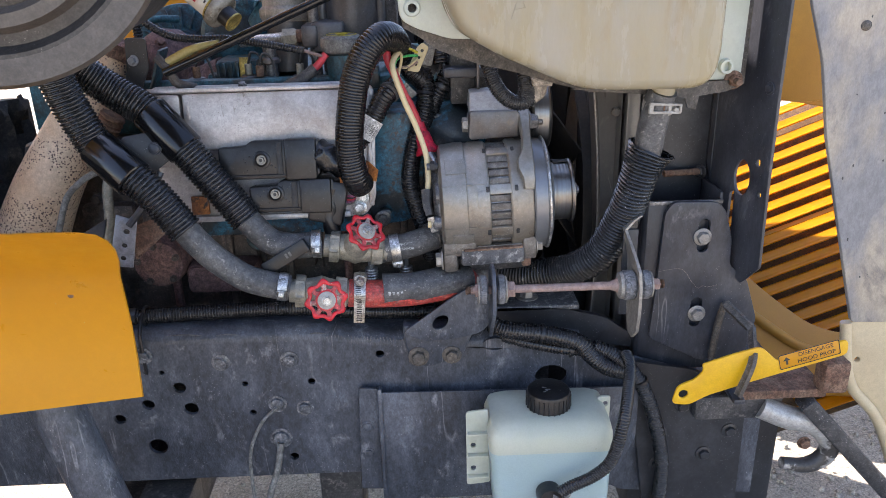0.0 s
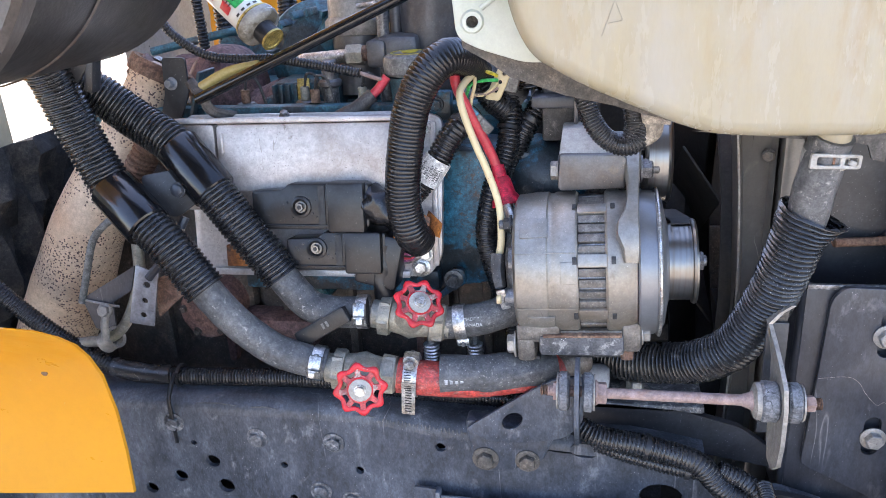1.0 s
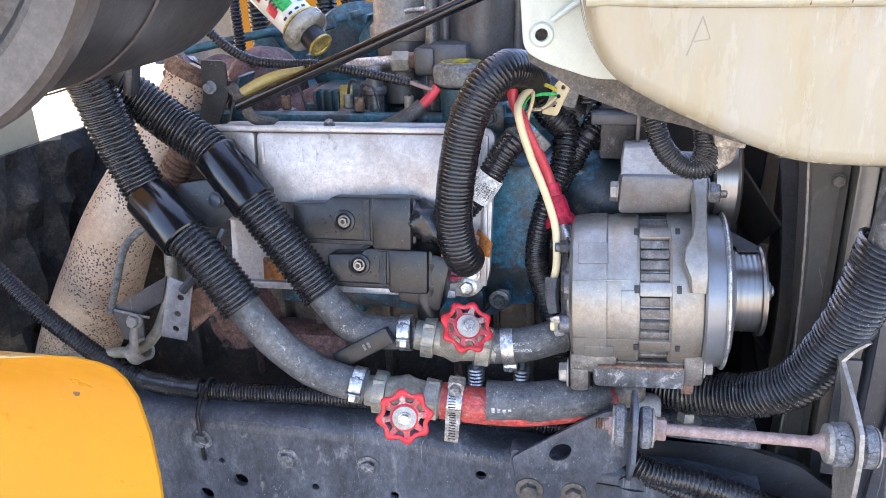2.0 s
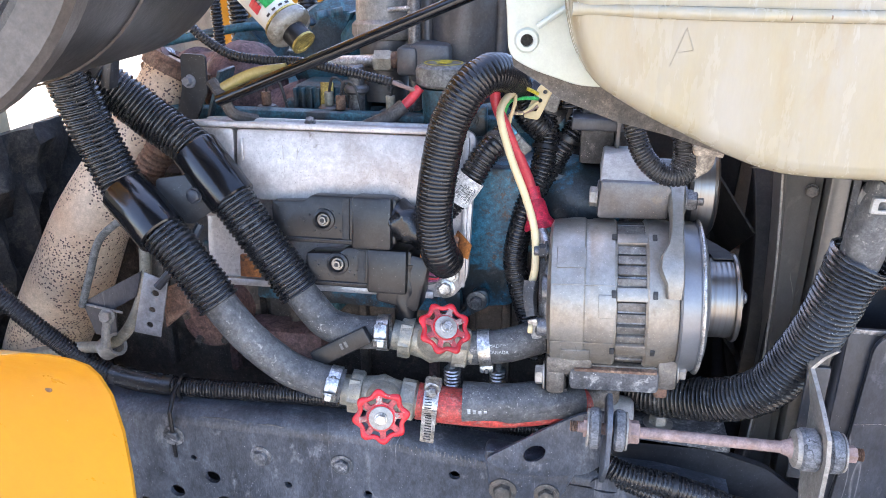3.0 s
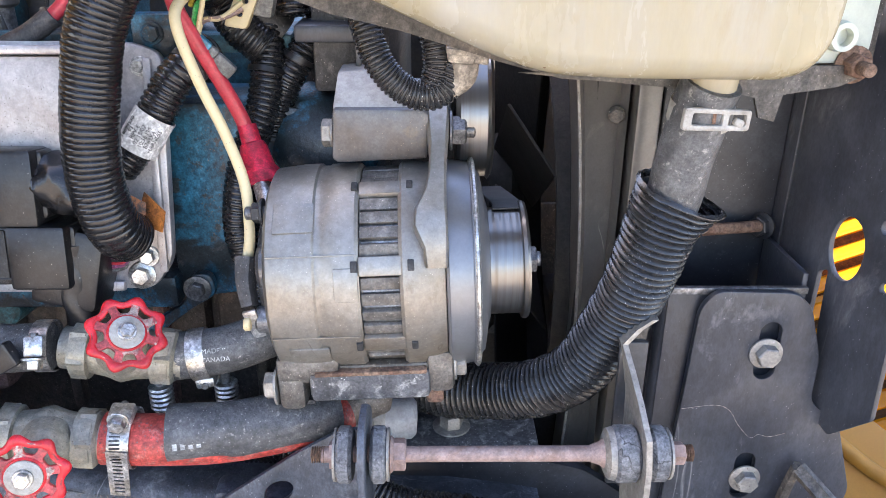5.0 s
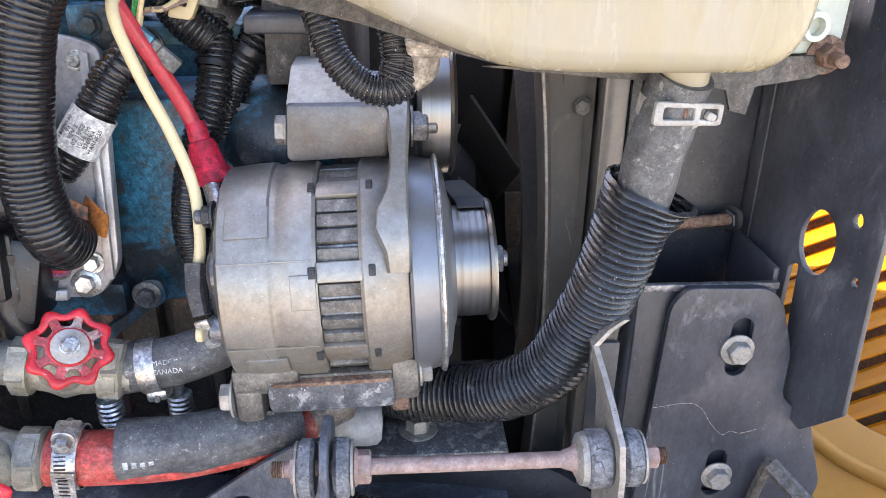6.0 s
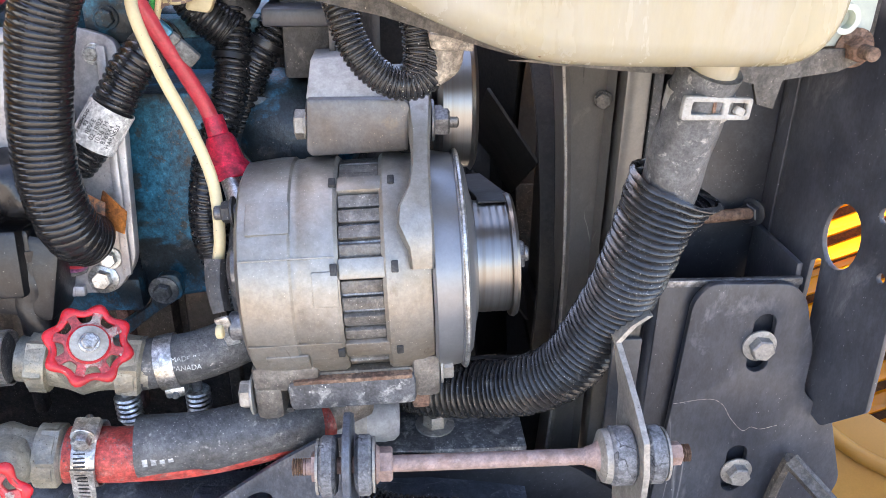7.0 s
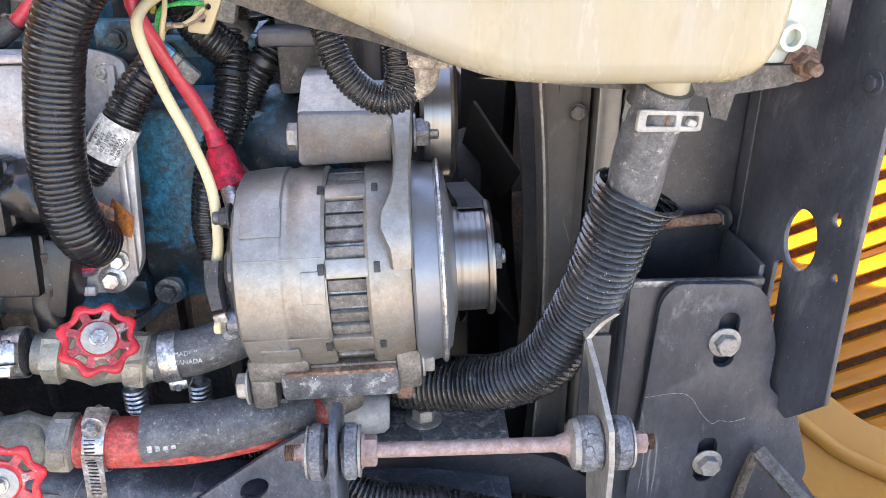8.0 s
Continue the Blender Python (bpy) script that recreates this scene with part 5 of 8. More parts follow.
part("back_web", span(-0.01, 0.14, 1.24, 1.46, 0.935, 0.962, 0.006), M_BLACK, lower)
part("rusty_end", span(0.126, 0.142, 1.190, 1.24, 0.960, 0.976, 0.004), M_RUST, lower)
for ob in lower.children_recursive:
    ob.data.transform(LEAN)
based(lower, 0.07, 1.3, 0.925)

idler = thing("idler_pulley", "polished steel idler pulley behind the bracket", "pulley")
part("rim", lathe([(0, 0), (0, 0.055), (0.004, 0.059), (0.028, 0.059), (0.031, 0.062), (0.034, 0.057), (0.034, 0)], (0.157, 1.338, 1.194), (1, 1.338, 1.194), 52), M_STEEL, idler)
part("hub", rod((0.10, 1.335, 1.198), (0.158, 1.335, 1.198), 0.03, 24), M_BLACK, idler)
based(idler, 0.17, 1.335, 1.145)
belt = thing("drive_belt", "black ribbed drive belt running back from the alternator pulley", "belt")
bb = bmesh.new()
was = None
for y, z in ((1.262, 1.1262), (1.277, 1.1252), (1.32, 1.1135), (1.40, 1.0915), (1.50, 1.064)):
    now = [bb.verts.new((x, y, z + dz)) for x, dz in ((0.190, -0.001), (0.190, 0.0004), (0.2185, 0.0014), (0.2185, 0.0))]
    if was:
        for k in range(4):
            bb.faces.new((was[k], was[(k + 1) % 4], now[(k + 1) % 4], now[k]))
    else:
        bb.faces.new(now)
    was = now
bb.faces.new(was)
part("band", bb, M_PRINT, belt)
based(belt, 0.204, 1.25, 1.12)
tens = thing("belt_tensioner", "dark cast belt tensioner", "tensioner")
part("body", lathe([(0, 0), (0, 0.030), (0.02, 0.034), (0.04, 0.030), (0.04, 0)], (0.155, 1.34, 1.00), (1, 1.34, 1.00), 22), M_BLACK, tens)
part("cap", rod((0.19, 1.34, 1.00), (0.20, 1.34, 1.00), 0.02, 14), M_BLACK, tens)
part("arm", span(0.16, 0.18, 1.33, 1.42, 0.97, 1.10, 0.01), M_BLACK, tens)
based(tens, 0.17, 1.34, 0.965)

# ---- radiator, shroud, fan ----
shroud = thing("fan_shroud", "dusty black fan shroud with a worn pale edge", "fan shroud")
sh = bmesh.new()
rows_s = []
for k in range(31):
    u = k / 30
    z = 0.50 + 0.95 * u
    bow = 0.034 * (1 - ((z - 0.92) / 0.42) ** 2) if abs(z - 0.92) < 0.42 else -0.01
    x0 = 0.262 + max(bow, -0.02)
    rows_s.append([sh.verts.new((x0 - 0.004, 1.40, z)), sh.verts.new((x0, 1.366, z)), sh.verts.new((x0 + 0.004, 1.362, z)), sh.verts.new((x0 + 0.010, 1.368, z)), sh.verts.new((0.326, 1.384, z)), sh.verts.new((0.332, 1.372, z))])
for a, b in zip(rows_s, rows_s[1:]):
    for k in range(5):
        sh.faces.new((a[k], a[k + 1], b[k + 1], b[k]))
part("side_wall", sh, M_SHROUD, shroud)
part("worn_edge", sweep([(0.2616 + (0.034 * (1 - ((z - 0.92) / 0.42) ** 2)), 1.3655, z) for z in [0.55 + 0.06 * k for k in range(13)]], 0.0018, 8, 0.012), M_DUSTSTEEL, shroud)
ring_sh = lathe([(0, 0.268), (0.0, 0.278), (0.06, 0.285), (0.06, 0.268)], (0.275, 1.672, 0.96), (1, 1.672, 0.96), 72)
part("ring", ring_sh, M_FAN, shroud)
part("rear_wall", panel(rounded([(1.372, 0.5), (1.985, 0.5), (1.985, 1.42), (1.372, 1.42)], 0.01), [disc(1.672, 0.96, 0.275, 40)], 0.006, Matrix.Translation((0.300, 0, 0)) @ Matrix.Rotation(radians(90), 4, "Z")), M_FAN, shroud)
part("top_wall", span(0.262, 0.36, 1.37, 2.0, 1.40, 1.42, 0.004), M_BLACK, shroud)
hex_bolt(shroud, (0.322, 1.378, 1.184), (-0.2, -1, 0), 0.008, 0.007, 1.1, M_GRIMESTEEL)
hex_bolt(shroud, (0.322, 1.378, 0.90), (-0.2, -1, 0), 0.008, 0.007, 1.1, M_GRIMESTEEL)
based(shroud, 0.3, 1.6, 0.5)
radiator = thing("radiator", "dark radiator with a dusty side tank", "radiator")
part("core", span(0.375, 0.43, 1.40, 1.98, 0.55, 1.45, 0.004), M_GRIP, radiator)
part("side_tank", span(0.337, 0.362, 1.358, 1.41, 0.52, 1.45, 0.004), M_SHROUD, radiator)
part("side_strip", span(0.364, 0.374, 1.36, 1.41, 0.52, 1.45, 0.002), M_BLACK, radiator)
part("support_wall", span(0.378, 0.489, 1.352, 1.40, 0.60, 1.45, 0.004), M_WALLBLACK, radiator)
part("stud", rod((0.400, 1.318, 1.082), (0.474, 1.340, 1.078), 0.006, 12), M_RUST, radiator)
hex_bolt(radiator, (0.476, 1.345, 1.077), (-0.6, -0.4, 0), 0.011, 0.008, 1.3, M_WALLBLACK, "nut")
based(radiator, 0.4, 1.7, 0.52)
fan = thing("radiator_fan", "dark grey radiator fan at rest", "fan")
part("hub", lathe([(0, 0), (0, 0.07), (0.03, 0.085), (0.05, 0.06), (0.05, 0)], (0.215, 1.69, 1.00), (1, 1.69, 1.00), 32), M_FAN, fan)
for k in range(8):
    m = pose(0.250, 1.69, 1.00) @ Matrix.Rotation(2 * math.pi * k / 8 + 0.25, 4, "X") @ Matrix.Rotation(radians(32), 4, "Z")
    part("blade", block((0.004, 0.10, 0.20), m @ pose(0, 0, 0.16), 0.0015), M_FAN, fan)
based(fan, 0.24, 1.66, 0.68)

# ---- coolant tank and its bracket ----
tank = thing("coolant_tank", "yellowed translucent plastic coolant tank", "coolant tank")
TANK_M = Matrix.Translation((0.0, 1.175, 1.30)) @ Matrix.Rotation(radians(7.5), 4, "Z") @ Matrix.Translation((0.0, 0, -1.30))

out_t = [(-0.012, 1.62), (-0.006, 1.43), (0.004, 1.390), (0.022, 1.358), (0.075, 1.327), (0.125, 1.304), (0.17, 1.284), (0.205, 1.272), (0.25, 1.268), (0.33, 1.265), (0.375, 1.264), (0.397, 1.272), (0.409, 1.292), (0.413, 1.32), (0.415, 1.62)]
tb = panel(rounded(out_t, 0.02, 4), (), 0.085, TANK_M @ pose(0, -0.085, 0))
bmesh.ops.recalc_face_normals(tb, faces=tb.faces)
rim = [e for e in tb.edges if len(e.link_faces) == 2 and e.calc_face_angle(0) > 1.0]
bmesh.ops.bevel(tb, geom=rim, offset=0.018, segments=4, affect="EDGES", profile=0.5)
part("body", tb, M_TANK, tank)
fr = rounded([(-0.075, 1.62), (-0.058, 1.375), (-0.035, 1.362), (0.015, 1.345), (0.06, 1.343), (0.24, 1.280), (0.40, 1.268), (0.447, 1.262), (0.487, 1.265), (0.492, 1.62)], 0.012)
part("flange", panel(fr, [disc(-0.040, 1.391, 0.0066, 16)], 0.008, TANK_M @ pose(0, -0.006, 0), 0.0015), M_TANKPALE, tank, "pale mounting flange")
part("flange_rib", sweep([TANK_M @ Vector((-0.030, -0.012, 1.405)), TANK_M @ Vector((0.0, -0.014, 1.425)), TANK_M @ Vector((0.03, -0.02, 1.438))], 0.003, 8, 0.008), M_TANKPALE, tank)
part("hole_rim", lathe([(0, 0.0066), (-0.004, 0.0066), (-0.004, 0.0108), (0, 0.013)], TANK_M @ Vector((-0.040, -0.006, 1.391)), TANK_M @ Vector((-0.040, 1, 1.391)), 20), M_TANKPALE, tank)
part("boss", lathe([(0, 0.007), (-0.008, 0.007), (-0.008, 0.0112), (0, 0.0122)], TANK_M @ Vector((0.458, -0.006, 1.284)), TANK_M @ Vector((0.458, 1, 1.284)), 22), M_TANKPALE, tank)
part("shoulder_step", sweep([TANK_M @ Vector((-0.004, -0.080, 1.428)), TANK_M @ Vector((0.15, -0.087, 1.424)), TANK_M @ Vector((0.408, -0.083, 1.420))], 0.006, 10, 0.02), M_TANK, tank)
part("outlet", rod((0.347, 1.19, 1.28), (0.346, 1.196, 1.246), 0.020, 22), M_TANK, tank)
for q0, q1 in (((0.088, 1.378), (0.100, 1.412)), ((0.100, 1.412), (0.108, 1.392)), ((0.108, 1.392), (0.094, 1.390))):
    part("moulded_mark", sweep([TANK_M @ Vector((q0[0], -0.0853, q0[1])), TANK_M @ Vector(((q0[0] + q1[0]) / 2, -0.0853, (q0[1] + q1[1]) / 2)), TANK_M @ Vector((q1[0], -0.0853, q1[1]))], 0.0004, 6, 0.006), M_TANK, tank)
for xr in (0.10, 0.19, 0.28, 0.36):
    part("rear_baffle", block((0.006, 0.060, 0.30), TANK_M @ pose(xr, -0.040, 1.47), 0.001), M_TANK, tank)
based(tank, 0.2, 1.19, 1.262)
tb2 = thing("tank_bolt", "rusty flange nut on the tank corner", "bolt")
hex_bolt(tb2, (0.470, 1.228, 1.262), (0.0, -1, 0.0), 0.010, 0.012, 1.5, M_RUST, "nut", 0.016)
based(tb2, 0.47, 1.228, 1.25)

tbr = thing("tank_bracket", "black pressed steel bracket behind the tank", "bracket")
part("plate", panel([(-0.065, 1.44), (-0.052, 1.362), (-0.027, 1.347), (0.0, 1.327), (0.063, 1.303), (0.115, 1.290), (0.19, 1.266), (0.24, 1.252), (0.34, 1.244), (0.47, 1.252), (0.505, 1.250), (0.505, 1.44)], (), 0.004, TANK_M @ pose(0, 0.012, 0)), M_GRIMESTEEL, tbr)
part("front_lip", panel([(0.20, 1.262), (0.30, 1.250), (0.372, 1.243), (0.392, 1.238), (0.398, 1.222), (0.412, 1.218), (0.416, 1.240), (0.462, 1.245), (0.490, 1.256), (0.490, 1.262)], (), 0.003, TANK_M @ pose(0, -0.012, 0)), M_GRIMESTEEL, tbr)
based(tbr, 0.2, 1.2, 1.22)

# ---- radiator hose ----
H_TOP = [(0.347, 1.192, 1.256), (0.344, 1.197, 1.240), (0.341, 1.202, 1.212), (0.338, 1.207, 1.190), (0.336, 1.213, 1.157), (0.328, 1.220, 1.115)]
rh = thing("coolant_hose", "weathered black coolant hose with torn corrugated sleeve", "hose")
part("rubber", sweep(H_TOP, 0.0230, 28, 0.006), M_HOSE, rh)
H_LOW = [(0.337, 1.213, 1.163), (0.332, 1.218, 1.135), (0.321, 1.225, 1.087), (0.310, 1.238, 1.033), (0.286, 1.255, 0.970), (0.256, 1.272, 0.934), (0.218, 1.295, 0.907), (0.155, 1.325, 0.890), (0.10, 1.35, 0.890), (0.06, 1.36, 0.90)]
torn = corrugated(H_LOW, 0.0300, 0.0062, 0.0034, 36, shape=(0.0, 0.35, 0.85, 1.0, 0.9, 0.4), flare=0.002, caps=False, wobble=0.045)
for v in torn.verts:
    near = min(1.0, max(0.0, (v.co.z - 1.115) / 0.050))
    aside = (v.co.x - (0.336 - 0.20 * (1.163 - v.co.z))) / 0.030
    if near > 0:
        pull = max(0.0, aside) ** 3
        v.co.x += 0.015 * near ** 1.6 * pull
        v.co.y -= 0.006 * near ** 2 * pull
        v.co.z += near * (-0.016 * max(0.0, aside) + 0.003 * max(0.0, -aside) + 0.0009 * math.sin(v.co.x * 900) * near)
part("sleeve", torn, M_LOOMDUSTY, rh, "torn corrugated sleeve")
part("toothed_edge", sweep([(0.362, 1.214, 1.183), (0.3605, 1.218, 1.166), (0.356, 1.222, 1.142)], lambda d, s, a: 0.0016 + 0.0014 * (math.sin(d * 1000) > 0.2), 8, 0.0012), M_LOOM, rh)
based(rh, 0.3, 1.25, 0.9)
tc = thing("spring_clamp", "white spring hose clamp under the tank", "clamp", "hose clamps")
part("band", lathe([(0, 0.0228), (0, 0.0246), (0.0165, 0.0246), (0.0165, 0.0228)], (0.3435, 1.203, 1.222), (0.3455, 1.198, 1.25), 36), M_WHITEPL, tc)
cmx = pose(0.341, 1.1725, 1.231, 0, 4, 10)
part("ear", panel(rounded([(-0.020, -0.0090), (0.035, -0.0082), (0.035, 0.0078), (-0.020, 0.0086)], 0.003), [rounded([(-0.013, -0.0046), (0.012, -0.0044), (0.012, 0.0042), (-0.013, 0.0044)], 0.002), rounded([(0.017, -0.0042), (0.031, -0.0042), (0.031, 0.0040), (0.017, 0.0040)], 0.0015)], 0.005, cmx, 0.0012), M_WHITEPL, tc)
part("tongue", block((0.008, 0.005, 0.006), cmx @ pose(0.026, 0.002, -0.002, 0, 20, 0), 0.0015), M_WHITEPL, tc)
part("rust_mark", block((0.0025, 0.002, 0.010), pose(0.346, 1.1752, 1.232), 0.0005), M_RUST, tc)
based(tc, 0.352, 1.2, 1.21)

# ---- heater hoses ----
UP = [(-0.66, 1.20, 1.40), (-0.625, 1.235, 1.345), (-0.585, 1.262, 1.312), (-0.537, 1.272, 1.272), (-0.480, 1.266, 1.235), (-0.442, 1.252, 1.198), (-0.392, 1.240, 1.138), (-0.331, 1.232, 1.052)]
UP2 = [(-0.336, 1.233, 1.060), (-0.318, 1.228, 1.040), (-0.291, 1.223, 1.014), (-0.255, 1.222, 1.006), (-0.212, 1.226, 1.006)]
LO = [(-0.60, 1.175, 1.40), (-0.592, 1.198, 1.335), (-0.576, 1.208, 1.262), (-0.543, 1.206, 1.188), (-0.505, 1.186, 1.160), (-0.462, 1.176, 1.122), (-0.414, 1.170, 1.058)]
LO2 = [(-0.420, 1.171, 1.066), (-0.400, 1.170, 1.038), (-0.372, 1.170, 1.006), (-0.332, 1.172, 0.973), (-0.300, 1.176, 0.958), (-0.262, 1.182, 0.946)]
for pts, rub, lab in ((UP, UP2, "upper"), (LO, LO2, "lower")):
    hh = thing("heater_hose", "grey rubber heater hose in black corrugated loom", "hose", "heater hoses")
    part("loom", corrugated(pts, 0.0285, 0.0064, 0.0026, 26, slit=(lab == "upper")), M_LOOM, hh, "black corrugated loom")
    part("rubber", sweep(rub, 0.0220, 26, 0.006), M_HOSE, hh, "weathered grey rubber")
    based(hh, *rub[-1])
for a, b in (((-0.475, 1.265, 1.232), (-0.418, 1.247, 1.170)), ((-0.545, 1.206, 1.190), (-0.485, 1.180, 1.142))):
    sl = thing("hose_sleeve", "glossy black plastic sleeve round the heater hose", "sleeve", "hose sleeves")
    part("tube", lathe([(0, 0.027), (0, 0.0305), (0.002, 0.0318), ((Vector(b) - Vector(a)).length - 0.002, 0.0318), ((Vector(b) - Vector(a)).length, 0.030), ((Vector(b) - Vector(a)).length, 0.027)], a, b, 34), M_SLEEVE, sl)
    based(sl, *a)
hb = thing("hose_bracket", "black steel hose bracket between the sleeves", "bracket")
part("plate", panel(rounded([(-0.045, 0.025), (0.030, 0.035), (0.045, -0.005), (0.0, -0.035), (-0.040, -0.025)], 0.008), (), 0.005, pose(-0.470, 1.232, 1.175, -10, 0, 10), 0.001), M_WALLBLACK, hb)
hex_bolt(hb, (-0.462, 1.228, 1.180), (0, -1, 0.2), 0.009, 0.005, 1.2, M_BRACKET)
based(hb, -0.47, 1.235, 1.14)
ub = thing("loom_bracket", "black steel bracket holding the hoses under the air cleaner", "bracket")
part("plate", panel(rounded([(-0.028, 0.04), (0.026, 0.04), (0.022, 0.004), (-0.002, -0.020), (-0.026, 0.004)], 0.006), (), 0.004, pose(-0.566, 1.205, 1.345, 5, 0, 0)), M_WALLBLACK, ub)
part("lip", block((0.012, 0.02, 0.045), pose(-0.544, 1.215, 1.340, 0, 14, 0), 0.002), M_WALLBLACK, ub)
based(ub, -0.55, 1.205, 1.31)


# ---- gate valves ----
def gate_valve(body_a, body_b, wheel_c, stem_from, spin):
    v = thing("gate_valve", "brass gate valve with a chipped red handwheel", "valve", "gate valves")
    a, b, c, s = Vector(body_a), Vector(body_b), Vector(wheel_c), Vector(stem_from)
    d = (b - a).normalized()
    n = (b - a).length
    part("barrel", lathe([(0, 0), (0, 0.020), (0.010, 0.020), (0.011, 0.026), (0.026, 0.027), (0.027, 0.022), (n * 0.5 - 0.012, 0.024), (n * 0.5, 0.028), (n * 0.5 + 0.012, 0.024), (n - 0.027, 0.022), (n - 0.026, 0.027), (n - 0.011, 0.026), (n - 0.010, 0.020), (n, 0.020), (n, 0)], a, b, 24), M_BRASS, v)
    hex_bolt(v, a + d * 0.008, d, 0.028, 0.016, 0, M_BRASS, "hex_end", turn=0.5)
    hex_bolt(v, b - d * 0.024, d, 0.028, 0.016, 0, M_BRASS, "hex_end", turn=0.1)
    w = (c - s).normalized()
    part("bonnet", lathe([(0, 0), (0, 0.024), (0.018, 0.021), (0.024, 0.019), (0.030, 0.013), ((c - s).length, 0.008), ((c - s).length, 0)], s, c, 20), M_BRASS, v)
    wheel = bmesh.new()
    m = axis_frame(c, c + w) @ pose(0, 0, 0, 0, 0, spin)
    R, seg, tub = 0.0282, 64, 10
    rings = []
    for k in range(seg):
        an = 2 * math.pi * k / seg
        lob = R + 0.0021 * math.cos(8 * an)
        ring = []
        for j in range(tub):
            bt = 2 * math.pi * j / tub
            rr = 0.0040 + 0.0010 * math.cos(8 * an)
            ring.append(wheel.verts.new(m @ Vector(((lob + rr * math.cos(bt)) * math.cos(an), (lob + rr * math.cos(bt)) * math.sin(an), -0.002 + 0.8 * rr * math.sin(bt)))))
        rings.append(ring)
    for k in range(seg):
        for j in range(tub):
            wheel.faces.new((rings[k][j], rings[(k + 1) % seg][j], rings[(k + 1) % seg][(j + 1) % tub], rings[k][(j + 1) % tub]))
    wheel = part("handwheel", wheel, M_RED, v, "chipped red enamelled handwheel")
    rim_w = [((0.0300 + 0.0020 * math.cos(8 * a)) * math.cos(a), (0.0300 + 0.0020 * math.cos(8 * a)) * math.sin(a)) for a in (2 * math.pi * k / 64 for k in range(64))]
    cuts = []
    for k in range(8):
        mid = math.pi / 4 * (k + 0.5)
        cuts.append(rounded([(r * math.cos(mid + da), r * math.sin(mid + da)) for r, da in ((0.0186, -0.20), (0.0262, -0.25), (0.0272, 0.0), (0.0262, 0.25), (0.0186, 0.20))], 0.0022, 3))
    part("web", panel(rim_w, cuts, 0.0045, m @ pose(0, 0, 0.0006) @ Matrix.Rotation(radians(-90), 4, "X"), 0.0009), M_REDWORN, wheel, "chipped red spokes")
    part("hub", lathe([(-0.006, 0), (-0.006, 0.0160), (0.001, 0.0165), (0.002, 0.0155), (0.002, 0)], c, c + w, 28), M_RED, wheel)
    part("washer", lathe([(0.0022, 0), (0.0022, 0.0145), (0.0040, 0.0145), (0.0046, 0.013), (0.0046, 0)], c, c + w, 30), M_WHITEPL, wheel, "pale round washer")
    hex_bolt(wheel, c + w * 0.0046, w, 0.0066, 0.005, 1.2, M_ZINC, "nut")
    return based(v, *a)


gate_valve((-0.205, 1.234, 1.000), (-0.098, 1.240, 0.984), (-0.1285, 1.196, 1.036), (-0.150, 1.228, 1.000), 12)
gate_valve((-0.262, 1.184, 0.940), (-0.160, 1.192, 0.928), (-0.191, 1.108, 0.9555), (-0.206, 1.175, 0.938), 5)
band_clamp("hose_clamp", "worn steel worm clamp on the heater hose", (-0.216, 1.226, 1.006), (1, 0.08, 0), 0.0224, 0.015, M_ZINC, (0.0, -0.9, 0.5))
band_clamp("hose_clamp", "worn steel worm clamp on the heater hose", (-0.272, 1.181, 0.949), (1, 0.08, -0.2), 0.0224, 0.015, M_ZINC, (0.0, -0.9, 0.5))
band_clamp("hose_clamp", "smooth steel band clamp on the short hose", (-0.084, 1.244, 0.986), (1, 0.1, 0.12), 0.0232, 0.016, M_ZINC, (0, -0.1, -1))
part_clamp = band_clamp("hose_clamp", "slotted steel worm clamp on the red hose", (-0.146, 1.196, 0.926), (1, 0.06, -0.08), 0.0268, 0.019, M_ZINC, (-0.2, -0.2, 1))
BACK = Matrix.Translation((0.146, -1.196, -0.926))
for k in range(18):
    a = radians(120 + 7.2 * k)
    q = Vector((-0.146, 1.196, 0.926)) + Vector((0.0, math.cos(a) * 0.0287, math.sin(a) * 0.0287))
    part("slot", block((0.009, 0.0012, 0.0017), Matrix.Translation(q) @ Matrix.Rotation(a - math.pi / 2, 4, "X"), 0), M_PRINT, part_clamp).matrix_parent_inverse = BACK
part("loose_tail", panel([(-0.009, -0.050), (0.009, -0.050), (0.0095, 0.0), (-0.0095, 0.0)], [[(-0.0045, -0.046 + 0.0042 * k), (0.0045, -0.046 + 0.0042 * k), (0.0045, -0.0442 + 0.0042 * k), (-0.0045, -0.0442 + 0.0042 * k)] for k in range(10)], 0.001, pose(-0.144, 1.1665, 0.932, 2, 5, 0)), M_ZINC, part_clamp).matrix_parent_inverse = BACK

sh1 = thing("short_hose", "black rubber hose with white lettering", "hose")
part("rubber", sweep([(-0.11, 1.242, 0.984), (-0.06, 1.246, 0.990), (-0.02, 1.262, 0.998), (0.01, 1.30, 1.0), (0.02, 1.36, 0.99)], 0.0225, 26, 0.006), M_HOSE, sh1)
LM = pose(-0.064, 1.2245, 0.996, -25, 0, 8)
letters("MADE IN", 0.0062, LM @ pose(0, -0.0008, 0.0042), M_PRINTWHITE, sh1)
letters("CANADA", 0.0062, LM @ pose(0.0, -0.0012, -0.0038), M_PRINTWHITE, sh1)
part("cuff", sweep([(-0.022, 1.261, 0.9975), (-0.010, 1.272, 0.999), (0.002, 1.288, 1.0)], lambda d, s, a: 0.0238 + 0.0012 * math.sin(d * 900) + 0.0006 * math.sin(5 * a), 24, 0.0012), M_BLACK, sh1, "wrinkled black end cuff")
based(sh1, -0.06, 1.25, 0.97)
rh2 = thing("red_hose", "red silicone hose partly covered with black rubber", "hose")
